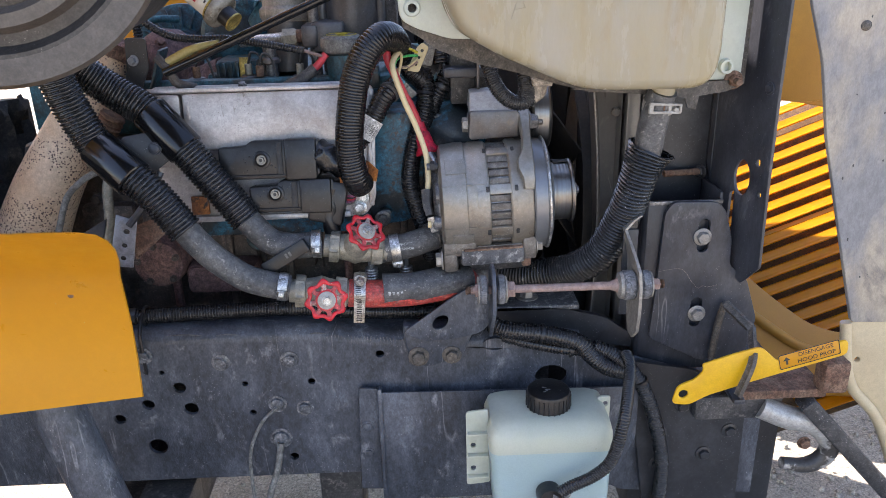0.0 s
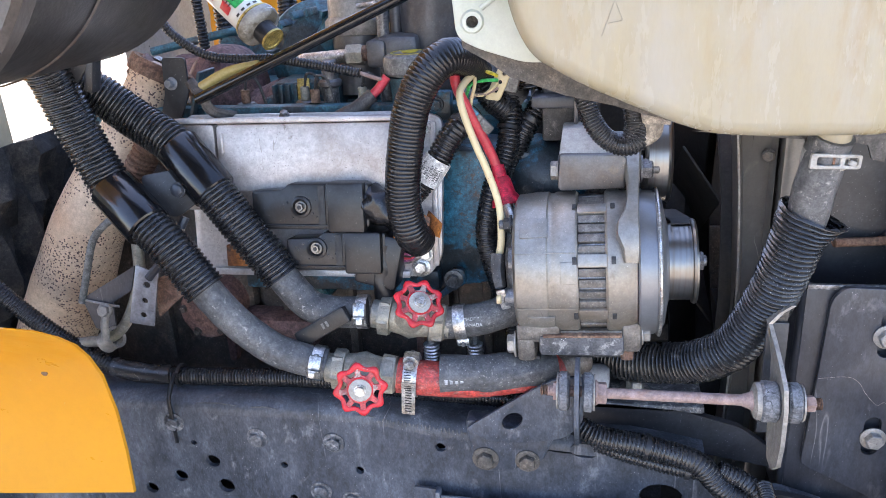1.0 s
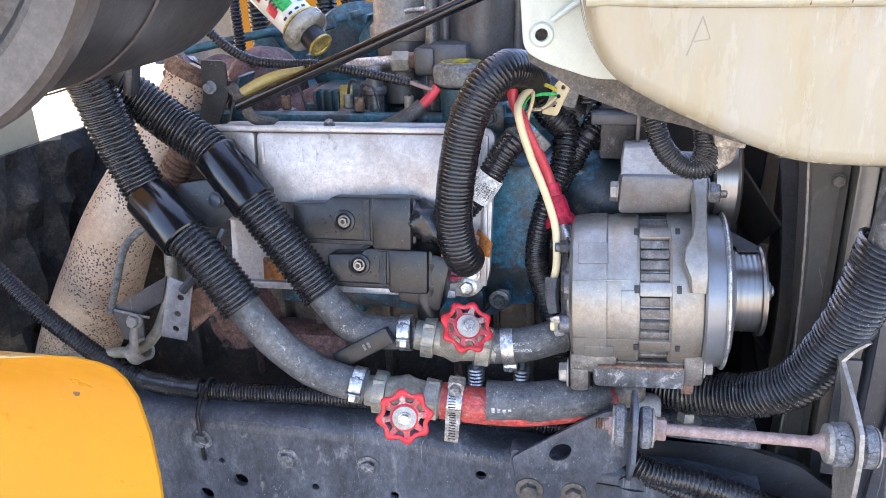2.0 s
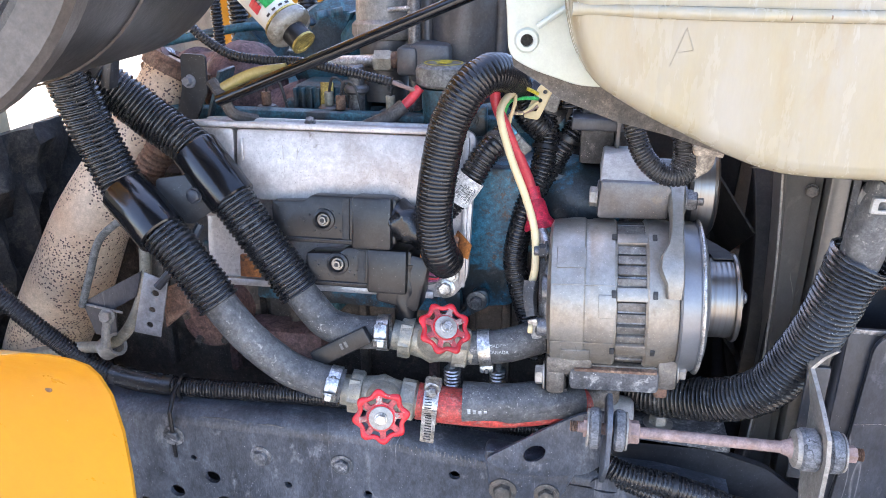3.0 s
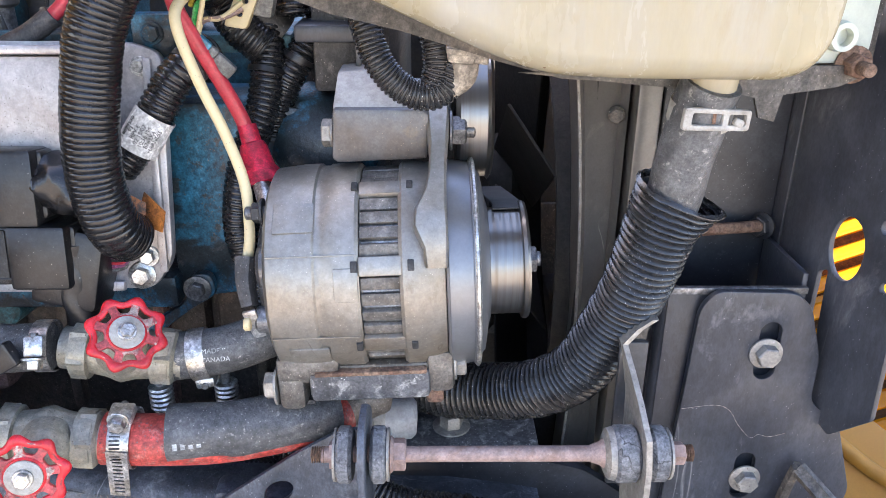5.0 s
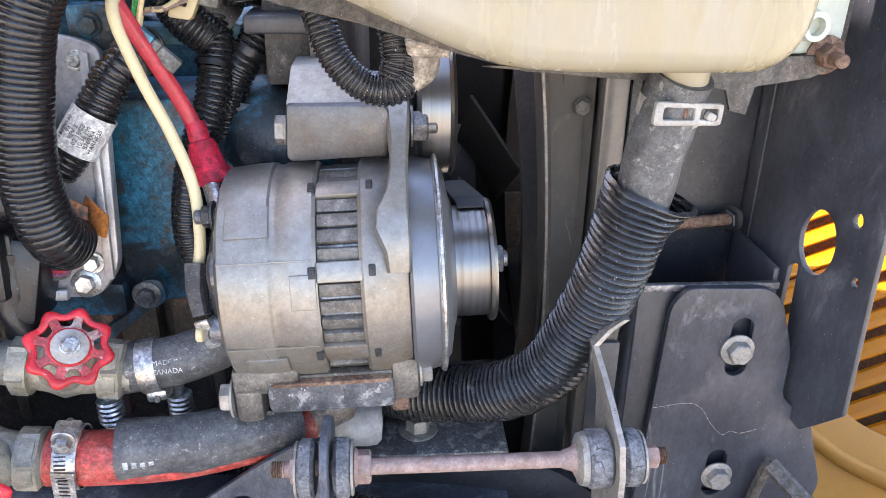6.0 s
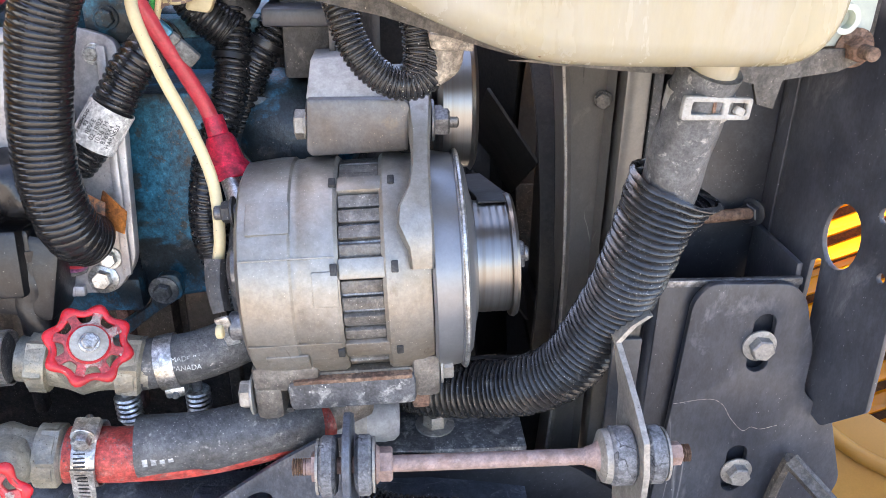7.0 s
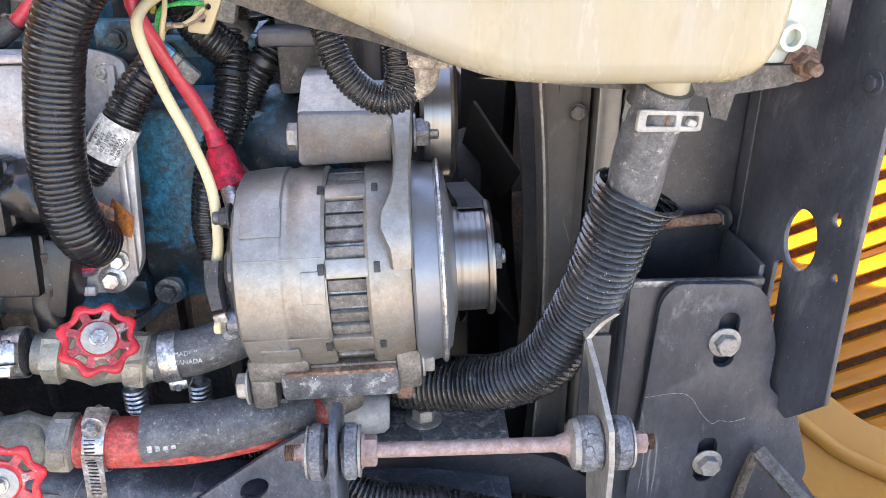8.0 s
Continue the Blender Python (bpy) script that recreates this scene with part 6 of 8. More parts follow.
part("silicone", sweep([(-0.165, 1.194, 0.927), (-0.12, 1.198, 0.922), (-0.06, 1.204, 0.920), (0.0, 1.218, 0.922), (0.038, 1.234, 0.921), (0.046, 1.240, 0.921)], 0.0240, 26, 0.006), M_REDHOSE, rh2)
part("rubber_wrap", sweep([(-0.106, 1.198, 0.929), (-0.06, 1.203, 0.929), (0.0, 1.217, 0.930), (0.030, 1.228, 0.928), (0.040, 1.233, 0.927)], lambda d, s, a: 0.0262 + 0.0007 * math.sin(3 * a + 70 * d) + 0.0010 * max(0, math.cos(a * 1 + d * 55)) ** 6, 30, 0.003), M_HOSE, rh2, "split black rubber wrap")
WM = pose(-0.055, 1.1795, 0.938, -22, -4, 8)
for k in range(4):
    part("print_bar", block((0.004, 0.0006, 0.006), WM @ pose(-0.040 + 0.007 * k, -0.0008, -0.003), 0), M_PRINTWHITE, rh2)
part("fitting", rod((0.03, 1.232, 0.924), (0.085, 1.275, 0.922), 0.0215, 20), M_ALTGRIME, rh2)
based(rh2, -0.05, 1.21, 0.90)

can = thing("plastic_canister", "pale grey plastic canister end behind the tie rod", "canister")
part("body", lathe([(0, 0), (0, 0.022), (0.052, 0.0235), (0.062, 0.022), (0.067, 0.017), (0.068, 0)], (0.052, 1.300, 0.872), (0.2, 1.302, 0.868), 30), M_GREYPALE, can)
part("strap", lathe([(0.022, 0.0225), (0.022, 0.0245), (0.034, 0.0246), (0.034, 0.0228)], (0.052, 1.300, 0.872), (0.2, 1.302, 0.868), 30), M_WHITEPL, can)
based(can, 0.09, 1.30, 0.848)
for x, y, z in ((-0.1275, 1.245, 0.951), (-0.0670, 1.255, 0.948)):
    spr = thing("coil_spring", "small steel coil spring hung under the hose", "spring", "small springs")
    for k in range(5):
        part("coil", lathe([(0, 0.004), (-0.0005, 0.0105), (-0.0022, 0.0118), (-0.0039, 0.0105), (-0.0044, 0.004)], (x, y, z - 0.0052 * k), (x, y, 5), 20), M_ZINC, spr)
    part("stud", rod((x, y, z - 0.033), (x, y, z + 0.016), 0.005, 12), M_DARKSTEEL, spr)
    hex_bolt(spr, (x, y, z - 0.027), (0, 0, -1), 0.0066, 0.009, 1.3, M_ZINC, "nut")
    based(spr, x, y, z - 0.036)

tag = thing("cable_tag", "flat black plastic tag tied to the hose", "tag")
TG = pose(-0.265, 1.188, 0.998, -12, -31, 0)
part("plate", panel(rounded([(-0.043, -0.0115), (0.043, -0.0115), (0.043, 0.0115), (-0.043, 0.0115)], 0.003), (), 0.011, TG, 0.0015), M_MODULE, tag)
for k in range(2):
    part("print_bar", block((0.004, 0.0006, 0.008), TG @ pose(0.004 + 0.007 * k, -0.0006, 0.001), 0), M_GREYPL, tag)
based(tag, -0.265, 1.19, 0.98)

# ---- looms and wires round the alternator ----
big = thing("battery_loom", "thick shiny corrugated black wiring loom", "wiring loom", "wiring looms")
part("sleeve", corrugated([(-0.139, 1.262, 1.098), (-0.144, 1.243, 1.117), (-0.150, 1.239, 1.158), (-0.148, 1.239, 1.203), (-0.140, 1.243, 1.250), (-0.130, 1.245, 1.288), (-0.113, 1.252, 1.322), (-0.092, 1.268, 1.339), (-0.074, 1.300, 1.334), (-0.066, 1.345, 1.310)], 0.0236, 0.0050, 0.0008, 28, shape=(0.0, 0.7, 0.95, 1.0, 0.98, 0.8)), M_LOOMSHINY, big)
for k, c in enumerate((M_PINK, M_PRINT, M_WIRERED, M_PINK, M_GREYPL)):
    part("wire", sweep([(-0.142 - 0.003 * k, 1.262, 1.092), (-0.152, 1.266 + 0.002 * k, 1.076 - 0.003 * k), (-0.185, 1.275, 1.080 - 0.006 * k)], 0.0022, 8, 0.006), c, big)
based(big, -0.14, 1.26, 1.08)

t_loom = thing("tagged_loom", "corrugated loom with a white printed paper tag", "wiring loom", "wiring looms")
part("sleeve", corrugated([(-0.150, 1.285, 1.155), (-0.122, 1.292, 1.188), (-0.104, 1.300, 1.218), (-0.088, 1.312, 1.240), (-0.070, 1.34, 1.252)], 0.0175, 0.0056, 0.0018, 22), M_LOOM, t_loom)
part("cut_end", rod((-0.086, 1.312, 1.240), (-0.080, 1.322, 1.246), 0.019, 20), M_BLACK, t_loom)
TA, TB = Vector((-0.132, 1.289, 1.173)), Vector((-0.112, 1.296, 1.203))
part("paper_tag", lathe([(0, 0.0178), (0, 0.0188), ((TB - TA).length, 0.0190), ((TB - TA).length, 0.0180)], TA, TB, 30), M_PAPER, t_loom, "white printed paper tag")
tm = axis_frame(TA, TB, (0.1, -1, 0.25))
for k, word in enumerate(("18074530", "93", "REV-E", "02 18/02", "10:36 PM", "8769X4", "HARNESS")):
    line = tm @ Matrix.Rotation(radians(14 * k - 40), 4, "Z") @ pose(0.0193, 0, 0.0175)
    letters(word, 0.0054, line @ Matrix(((0, -1, 0, 0), (0, 0, -1, 0), (1, 0, 0, 0), (0, 0, 0, 1))), M_PRINT, t_loom)
based(t_loom, -0.12, 1.29, 1.15)

for pts, r, nm in (([(-0.022, 1.375, 1.270), (-0.022, 1.360, 1.232), (-0.028, 1.345, 1.195), (-0.045, 1.325, 1.145), (-0.055, 1.322, 1.085), (-0.044, 1.322, 1.035), (-0.030, 1.325, 0.985), (-0.02, 1.34, 0.93)], 0.0165, "upright"),
                   ([(0.035, 1.40, 1.285), (0.008, 1.372, 1.242), (-0.012, 1.365, 1.205), (-0.025, 1.37, 1.16)], 0.0155, "slanting")):
    lm = thing("engine_loom", f"{nm} corrugated black wiring loom beside the alternator", "wiring loom", "wiring looms")
    part("sleeve", corrugated(pts, r, 0.0056, 0.0018, 20), M_LOOM, lm)
    part("cable_tie", lathe([(0, r), (0, r + 0.002), (0.005, r + 0.002), (0.005, r)], pts[1], pts[2], 20), M_MODULE, lm)
    based(lm, *pts[-1])
jn = thing("loom_joint", "taped bundle where the looms meet", "wiring loom", "wiring looms")
part("wrap", sweep([(-0.055, 1.38, 1.298), (-0.03, 1.38, 1.280), (-0.012, 1.385, 1.262)], 0.021, 20, 0.008), M_BLACK, jn)
part("coil", corrugated([(-0.060, 1.365, 1.296), (-0.045, 1.358, 1.272), (-0.024, 1.362, 1.252)], 0.019, 0.004, 0.0012, 20), M_LOOM, jn)
part("tail", corrugated([(-0.030, 1.40, 1.33), (-0.012, 1.39, 1.318), (0.002, 1.375, 1.30), (0.005, 1.37, 1.28)], 0.017, 0.006, 0.002, 18), M_LOOM, jn)
based(jn, -0.03, 1.35, 1.25)

rw = thing("battery_cable", "red battery cable with a red rubber terminal boot", "cable")
part("cable", sweep([(-0.062, 1.325, 1.322), (-0.083, 1.296, 1.316), (-0.081, 1.292, 1.296), (-0.068, 1.295, 1.266), (-0.052, 1.302, 1.230), (-0.040, 1.308, 1.200), (-0.0345, 1.308, 1.183)], 0.0068, 16, 0.006), M_WIRERED, rw)
bt = part("boot", lathe([(0, 0.0070), (0, 0.0088), (0.016, 0.0092), (0.017, 0.0112), (0.022, 0.0130), (0.040, 0.0150), (0.047, 0.0195), (0.053, 0.0212), (0.0545, 0.0200), (0.050, 0.0165), (0.030, 0.0120), (0.028, 0)], (-0.0350, 1.309, 1.190), (-0.0215, 1.294, 1.142), 28), M_BOOT, rw, "red rubber boot")
part("terminal", rod((-0.024, 1.290, 1.148), (-0.010, 1.255, 1.128), 0.008, 12), M_ZINC, rw)
based(rw, -0.03, 1.27, 1.13)
ww = thing("white_cable", "cream cable with a crimped ring terminal", "cable")
part("cable", sweep([(-0.060, 1.315, 1.315), (-0.073, 1.280, 1.302), (-0.073, 1.262, 1.285), (-0.058, 1.256, 1.240), (-0.040, 1.252, 1.197), (-0.026, 1.244, 1.155), (-0.0225, 1.230, 1.115), (-0.0255, 1.224, 1.092)], 0.0048, 14, 0.006), M_WIREWHITE, ww)
part("crimp", sweep([(-0.0255, 1.224, 1.096), (-0.026, 1.214, 1.076), (-0.022, 1.204, 1.058)], lambda d, s, a: 0.0098 - 0.003 * s + 0.0008 * math.sin(4 * a), 16, 0.004), M_BLACK, ww)
part("ring_lug", block((0.012, 0.004, 0.030), pose(-0.018, 1.198, 1.044, 12, -14, 0), 0.0015), M_ZINC, ww)
part("yellow_cap", rod((-0.026, 1.194, 1.046), (-0.020, 1.194, 1.046), 0.006, 12), M_WIREWHITE, ww)
based(ww, -0.03, 1.24, 1.01)
plug = thing("blue_connector", "blue and grey plastic wire connector", "connector")
PM = pose(-0.060, 1.300, 1.258, 0, 46, 10) @ Matrix.Scale(0.78, 4)
part("shell", block((0.026, 0.016, 0.018), PM @ pose(-0.014, 0, 0), 0.002), M_BLUEPL, plug)
part("seal", block((0.010, 0.015, 0.017), PM @ pose(0.004, 0, 0), 0.002), M_GREYPL, plug)
part("latch_body", block((0.026, 0.014, 0.016), PM @ pose(0.022, 0, 0), 0.002), M_GREYPL, plug)
based(plug, -0.05, 1.3, 1.25)
yc = thing("yellow_connector", "yellowed connector with green and yellow wires", "connector")
part("shell", panel(rounded([(-0.012, -0.026), (0.008, -0.024), (0.016, 0.020), (0.004, 0.026), (-0.004, 0.016)], 0.004), [disc(0.0, -0.012, 0.0028, 8), disc(0.003, 0.0, 0.0028, 8), disc(0.006, 0.012, 0.0028, 8)], 0.012, pose(-0.034, 1.332, 1.298, -10, 14, 0), 0.001), M_WIREWHITE, yc, "yellowed plastic shell")
for c, z0, sag in ((M_YPRINT, 1.306, 0.004), (M_GREEN, 1.300, -0.002), (M_WIREWHITE, 1.296, -0.016), (M_ROD, 1.290, -0.010)):
    part("wire", sweep([(-0.034, 1.330, z0), (-0.050, 1.320, z0 + 0.004 + sag), (-0.068, 1.316, z0 + sag), (-0.076, 1.318, z0 - 0.020 + 2 * sag)], 0.0024, 8, 0.005), c, yc)
part("white_lead", sweep([(-0.062, 1.312, 1.312), (-0.060, 1.300, 1.300), (-0.066, 1.298, 1.276), (-0.066, 1.300, 1.262)], 0.0024, 8, 0.005), M_WIREWHITE, yc)
part("grey_half", block((0.022, 0.018, 0.040), pose(-0.016, 1.345, 1.302, 0, 14, 0), 0.004), M_GREYPL, yc)
based(yc, -0.035, 1.33, 1.27)
fl2 = thing("sensor_loom", "curved corrugated loom ending in a dusty connector", "wiring loom", "wiring looms")
part("sleeve", corrugated([(0.064, 1.295, 1.330), (0.079, 1.258, 1.294), (0.089, 1.247, 1.265), (0.101, 1.244, 1.247), (0.118, 1.243, 1.235), (0.135, 1.243, 1.233), (0.148, 1.245, 1.241), (0.154, 1.248, 1.256)], 0.0128, 0.0036, 0.0014, 22), M_LOOMDUSTY, fl2)
part("frayed_end", corrugated([(0.136, 1.246, 1.236), (0.141, 1.250, 1.255), (0.138, 1.256, 1.280)], 0.0135, 0.0036, 0.0016, 18), M_LOOMDUSTY, fl2)
part("connector", block((0.022, 0.024, 0.026), pose(0.159, 1.236, 1.274, 0, 6, 0), 0.004), M_CONNTAN, fl2, "dusty tan connector")
part("dusty_elbow", sweep([(0.163, 1.240, 1.266), (0.160, 1.242, 1.250), (0.150, 1.244, 1.238)], lambda d, s, a: 0.0125 - 0.003 * s + 0.0010 * math.sin(4 * a + 200 * d), 16, 0.004), M_CONNTAN, fl2)
part("nib", rod((0.166, 1.232, 1.266), (0.180, 1.230, 1.265), 0.005, 12), M_CONNTAN, fl2)
part("ridge", block((0.026, 0.028, 0.005), pose(0.159, 1.235, 1.271, 0, 6, 0), 0.002), M_CONNTAN, fl2)
based(fl2, 0.1, 1.24, 1.21)

thin = thing("thin_loom", "thin corrugated loom across the engine top", "wiring loom", "wiring looms")
part("sleeve", corrugated([(-0.51, 1.33, 1.41), (-0.490, 1.333, 1.375), (-0.450, 1.340, 1.345), (-0.400, 1.345, 1.336), (-0.350, 1.345, 1.335), (-0.290, 1.345, 1.325), (-0.225, 1.345, 1.312)], 0.0068, 0.0046, 0.0012, 16), M_LOOM, thin)
part("wire", sweep([(-0.228, 1.345, 1.313), (-0.205, 1.345, 1.305), (-0.190, 1.35, 1.30)], 0.0028, 8, 0.005), M_ROD, thin)
based(thin, -0.37, 1.34, 1.32)
for x, y, z0, r in ((-0.600, 1.625, 1.20, 0.0098), (-0.645, 1.815, 1.18, 0.0205)):
    riser = thing("upright_loom", "black corrugated loom rising behind the engine", "wiring loom", "wiring looms")
    part("sleeve", corrugated([(x, y, z0), (x + 0.003, y, z0 + 0.12), (x - 0.002, y + 0.006, z0 + 0.25), (x, y + 0.03, z0 + 0.42)], r, 0.006 if r < 0.015 else 0.009, 0.0022, 20), M_LOOM, riser)
    based(riser, x, y, z0)
rj = thing("red_jumper", "short red wire in a black rubber sleeve", "cable")
part("wire", sweep([(-0.190, 1.352, 1.305), (-0.202, 1.348, 1.290), (-0.215, 1.345, 1.278)], 0.0065, 12, 0.005), M_WIRERED, rj)
part("sleeve", sweep([(-0.210, 1.346, 1.282), (-0.232, 1.340, 1.266), (-0.262, 1.34, 1.252)], 0.0100, 16, 0.006), M_BLACK, rj)
based(rj, -0.21, 1.345, 1.25)
for pts, r in (([(-0.47, 1.75, 1.55), (-0.468, 1.72, 1.40), (-0.46, 1.70, 1.30)], 0.019), ([(-0.41, 1.72, 1.55), (-0.412, 1.70, 1.42), (-0.40, 1.68, 1.34)], 0.022)):
    u = thing("upright_loom", "upright corrugated loom behind the engine", "wiring loom", "wiring looms")
    part("sleeve", corrugated(pts, r, 0.007, 0.002, 18), M_LOOM, u)
    part("tape_end", rod(pts[2], Vector(pts[2]) + Vector((0, 0, 0.012)), r + 0.001, 18), M_BLACK, u)
    based(u, *pts[-1])

# loom along the rail
rl = thing("rail_loom", "black corrugated loom lying along the frame rail", "wiring loom", "wiring looms")
part("sleeve", corrugated([(-0.86, 1.23, 1.10), (-0.80, 1.24, 1.010), (-0.745, 1.25, 0.945), (-0.69, 1.262, 0.893), (-0.63, 1.268, 0.864), (-0.56, 1.272, 0.859), (-0.46, 1.274, 0.860), (-0.36, 1.276, 0.862), (-0.26, 1.278, 0.861), (-0.16, 1.280, 0.850), (-0.04, 1.285, 0.841), (0.04, 1.29, 0.833)], 0.0145, 0.0050, 0.0017, 20), M_LOOM, rl)
part("taped_joint", sweep([(-0.655, 1.266, 0.873), (-0.60, 1.270, 0.862), (-0.56, 1.272, 0.859)], 0.0156, 18, 0.008), M_LOOMDUSTY, rl)
part("cable_tie", lathe([(0, 0.017), (0, 0.0192), (0.005, 0.0192), (0.005, 0.017)], (-0.545, 1.272, 0.859), (-0.40, 1.275, 0.861), 24), M_MODULE, rl)
part("tie_tail", span(-0.546, -0.540, 1.223, 1.226, 0.765, 0.845, 0.001), M_MODULE, rl)
part("tie_strap", sweep([(-0.543, 1.256, 0.872), (-0.543, 1.240, 0.862), (-0.543, 1.225, 0.843)], 0.0035, 8, 0.006), M_MODULE, rl)
based(rl, -0.5, 1.27, 0.86)

# ---- tie rod with rubber bushings and its brackets ----
TY, TZ = 1.146, 0.9455
tie = thing("radiator_tie_rod", "rusty radiator tie rod with cracked rubber bushings", "tie rod")
part("rod", rod((0.040, TY, TZ), (0.352, TY, TZ), 0.0068, 18), M_ROD, tie, "pinkish rusted rod")
for a, b, r in ((0.054, 0.068, 0.0245), (0.083, 0.097, 0.0245), (0.290, 0.311, 0.0245), (0.320, 0.336, 0.0240)):
    n = b - a
    part("bushing", lathe([(0, 0), (0, r * 0.86), (0.003, r), (n - 0.003, r), (n, r * 0.86), (n, 0)], (a, TY, TZ), (1, TY, TZ), 34), M_RUBBER, tie, "cracked rubber bushing")
    edge = a - 0.002 if a in (0.054, 0.292) else b
    part("washer", lathe([(0, 0), (0, r * 0.92), (0.002, r * 0.92), (0.002, 0)], (edge, TY, TZ), (1, TY, TZ), 30), M_DUSTSTEEL, tie)
for x, s in ((0.046, 0.012), (0.101, 0.014), (0.340, 0.010)):
    hex_bolt(tie, (x, TY, TZ), (1, 0, 0), s, 0.010, 0, M_ROD, "nut")
part("cone_nut", lathe([(0, 0), (0, 0.0075), (0.008, 0.010), (0.012, 0.0135), (0.012, 0)], (0.271, TY, TZ), (1, TY, TZ), 22), M_ROD, tie)
part("cup_washer", lathe([(0, 0), (0, 0.015), (0.003, 0.0215), (0.008, 0.0228), (0.008, 0)], (0.282, TY, TZ), (1, TY, TZ), 30), M_DUSTSTEEL, tie)
part("collar", rod((0.097, TY, TZ), (0.103, TY, TZ), 0.016, 20), M_ROD, tie)
for k in range(6):
    for x0 in (0.032, 0.348):
        part("thread", lathe([(0, 0.005), (0.001, 0.0074), (0.002, 0.005)], (x0 + 0.002 * k, TY, TZ), (1, TY, TZ), 14), M_RUST, tie)
based(tie, 0.19, TY, 0.915)
bl = thing("rod_bracket", "black folded steel bracket bolted to the rail", "bracket")
part("plate", panel(rounded([(-0.077, 0.848), (0.008, 0.910), (0.050, 0.936), (0.086, 0.940), (0.084, 0.868), (0.060, 0.843), (0.010, 0.832), (-0.040, 0.830)], 0.012), [[(-0.010 + 0.016 * math.cos(a) * 0.75 - 0.011 * math.sin(a) * 0.66, 0.866 + 0.016 * math.cos(a) * 0.66 + 0.011 * math.sin(a) * 0.75) for a in (math.pi * k / 8 for k in range(16))]], 0.006, pose(0, 1.190, 0), 0.0012), M_RAIL, bl)
part("flange", panel(rounded([(1.112, 0.915), (1.112, 0.965), (1.128, 0.985), (1.165, 0.985), (1.202, 0.955), (1.202, 0.850), (1.185, 0.835)], 0.010), (), 0.006, Matrix.Translation((0.080, 0, 0)) @ Matrix.Rotation(radians(90), 4, "Z"), 0.0012), M_RAIL, bl)
part("foot", panel(rounded([(-0.078, 0.858), (0.05, 0.845), (0.028, 0.790), (-0.030, 0.772), (-0.066, 0.772)], 0.012), (), 0.030, pose(0, 1.200, 0), 0.005), M_RAIL, bl)
hex_bolt(bl, (-0.050, 1.200, 0.795), (0, -1, 0), 0.0125, 0.009, 1.5, M_GRIMESTEEL)
hex_bolt(bl, (0.009, 1.200, 0.796), (0, -1, 0), 0.0115, 0.009, 1.5, M_GRIMESTEEL)
based(bl, 0, 1.2, 0.81)
br2 = thing("rod_bracket", "dusty bent steel strap holding the rod end", "bracket")
strap = bmesh.new()
prevs = None
for x, y0, y1, z in ((0.331, 1.200, 1.225, 1.046), (0.318, 1.200, 1.224, 1.036), (0.306, 1.198, 1.222, 1.022), (0.309, 1.176, 1.215, 1.008), (0.311, 1.150, 1.205, 0.994), (0.313, 1.122, 1.198, 0.976), (0.3135, 1.114, 1.195, 0.950), (0.3145, 1.116, 1.190, 0.905), (0.3150, 1.125, 1.185, 0.868), (0.3150, 1.15, 1.175, 0.846)):
    ring = [strap.verts.new((x - 0.0025, y0, z)), strap.verts.new((x + 0.0025, y0, z)), strap.verts.new((x + 0.0025, y1, z)), strap.verts.new((x - 0.0025, y1, z))]
    if prevs:
        for k in range(4):
            strap.faces.new((prevs[k], prevs[(k + 1) % 4], ring[(k + 1) % 4], ring[k]))
    else:
        strap.faces.new(ring)
    prevs = ring
strap.faces.new(prevs)
part("strap", strap, M_DUSTSTEEL, br2)
part("gusset", panel(rounded([(0.304, 1.022), (0.330, 1.046), (0.327, 0.99), (0.315, 0.93)], 0.006), (), 0.004, pose(0, 1.212, 0), 0.001), M_GRIMESTEEL, br2)
part("back_leg", span(0.304, 0.330, 1.206, 1.212, 0.86, 1.02, 0.003), M_WALLBLACK, br2)
based(br2, 0.32, 1.17, 0.85)

# ---- radiator support: slotted plate, open box, pillar ----
pad = thing("support_plate", "black slotted support plate with two flange bolts", "bracket")
po = rounded([(0.382, 1.038), (0.396, 1.056), (0.470, 1.054), (0.486, 1.040), (0.504, 0.985), (0.505, 0.935), (0.540, 0.905), (0.566, 0.826), (0.545, 0.735), (0.470, 0.745), (0.371, 0.795), (0.377, 0.91)], 0.010)
part("plate", panel(po, [slot(0.4525, 0.9925, 0.0200, 0.062), slot(0.4525, 0.8450, 0.0200, 0.058)], 0.008, pose(0, 1.235, 0), 0.0015), M_BRACKET, pad)
for z, x in ((0.991, 0.4505), (0.8425, 0.4545)):
    hex_bolt(pad, (x, 1.235, z), (0, -1, 0), 0.0112, 0.010, 1.42, M_DUSTSTEEL, "flange_bolt", turn=0.4)
part("scratch", sweep([(0.379, 1.2348, 0.928), (0.412, 1.2348, 0.932), (0.427, 1.2348, 0.925), (0.438, 1.2348, 0.908), (0.452, 1.2348, 0.893), (0.460, 1.2348, 0.897), (0.470, 1.2348, 0.894), (0.486, 1.2348, 0.898)], lambda d, s, a: 0.00022 + 0.00014 * math.sin(d * 900), 6, 0.002), M_DUSTSTEEL, pad, "pale scratch line")
based(pad, 0.46, 1.24, 0.74)
bx = thing("support_box", "black open-topped steel support box", "bracket")
part("front_wall", span(0.356, 0.486, 1.250, 1.256, 0.72, 1.052, 0.002), M_BRACKET, bx)
part("rounded_corner", rod((0.362, 1.262, 0.72), (0.362, 1.262, 1.046), 0.012, 18), M_BRACKET, bx)
part("side_wall", span(0.482, 0.488, 1.256, 1.350, 0.72, 1.064, 0.002), M_BRACKET, bx)
part("left_wall", span(0.350, 0.356, 1.262, 1.350, 0.72, 1.040, 0.002), M_BRACKET, bx)
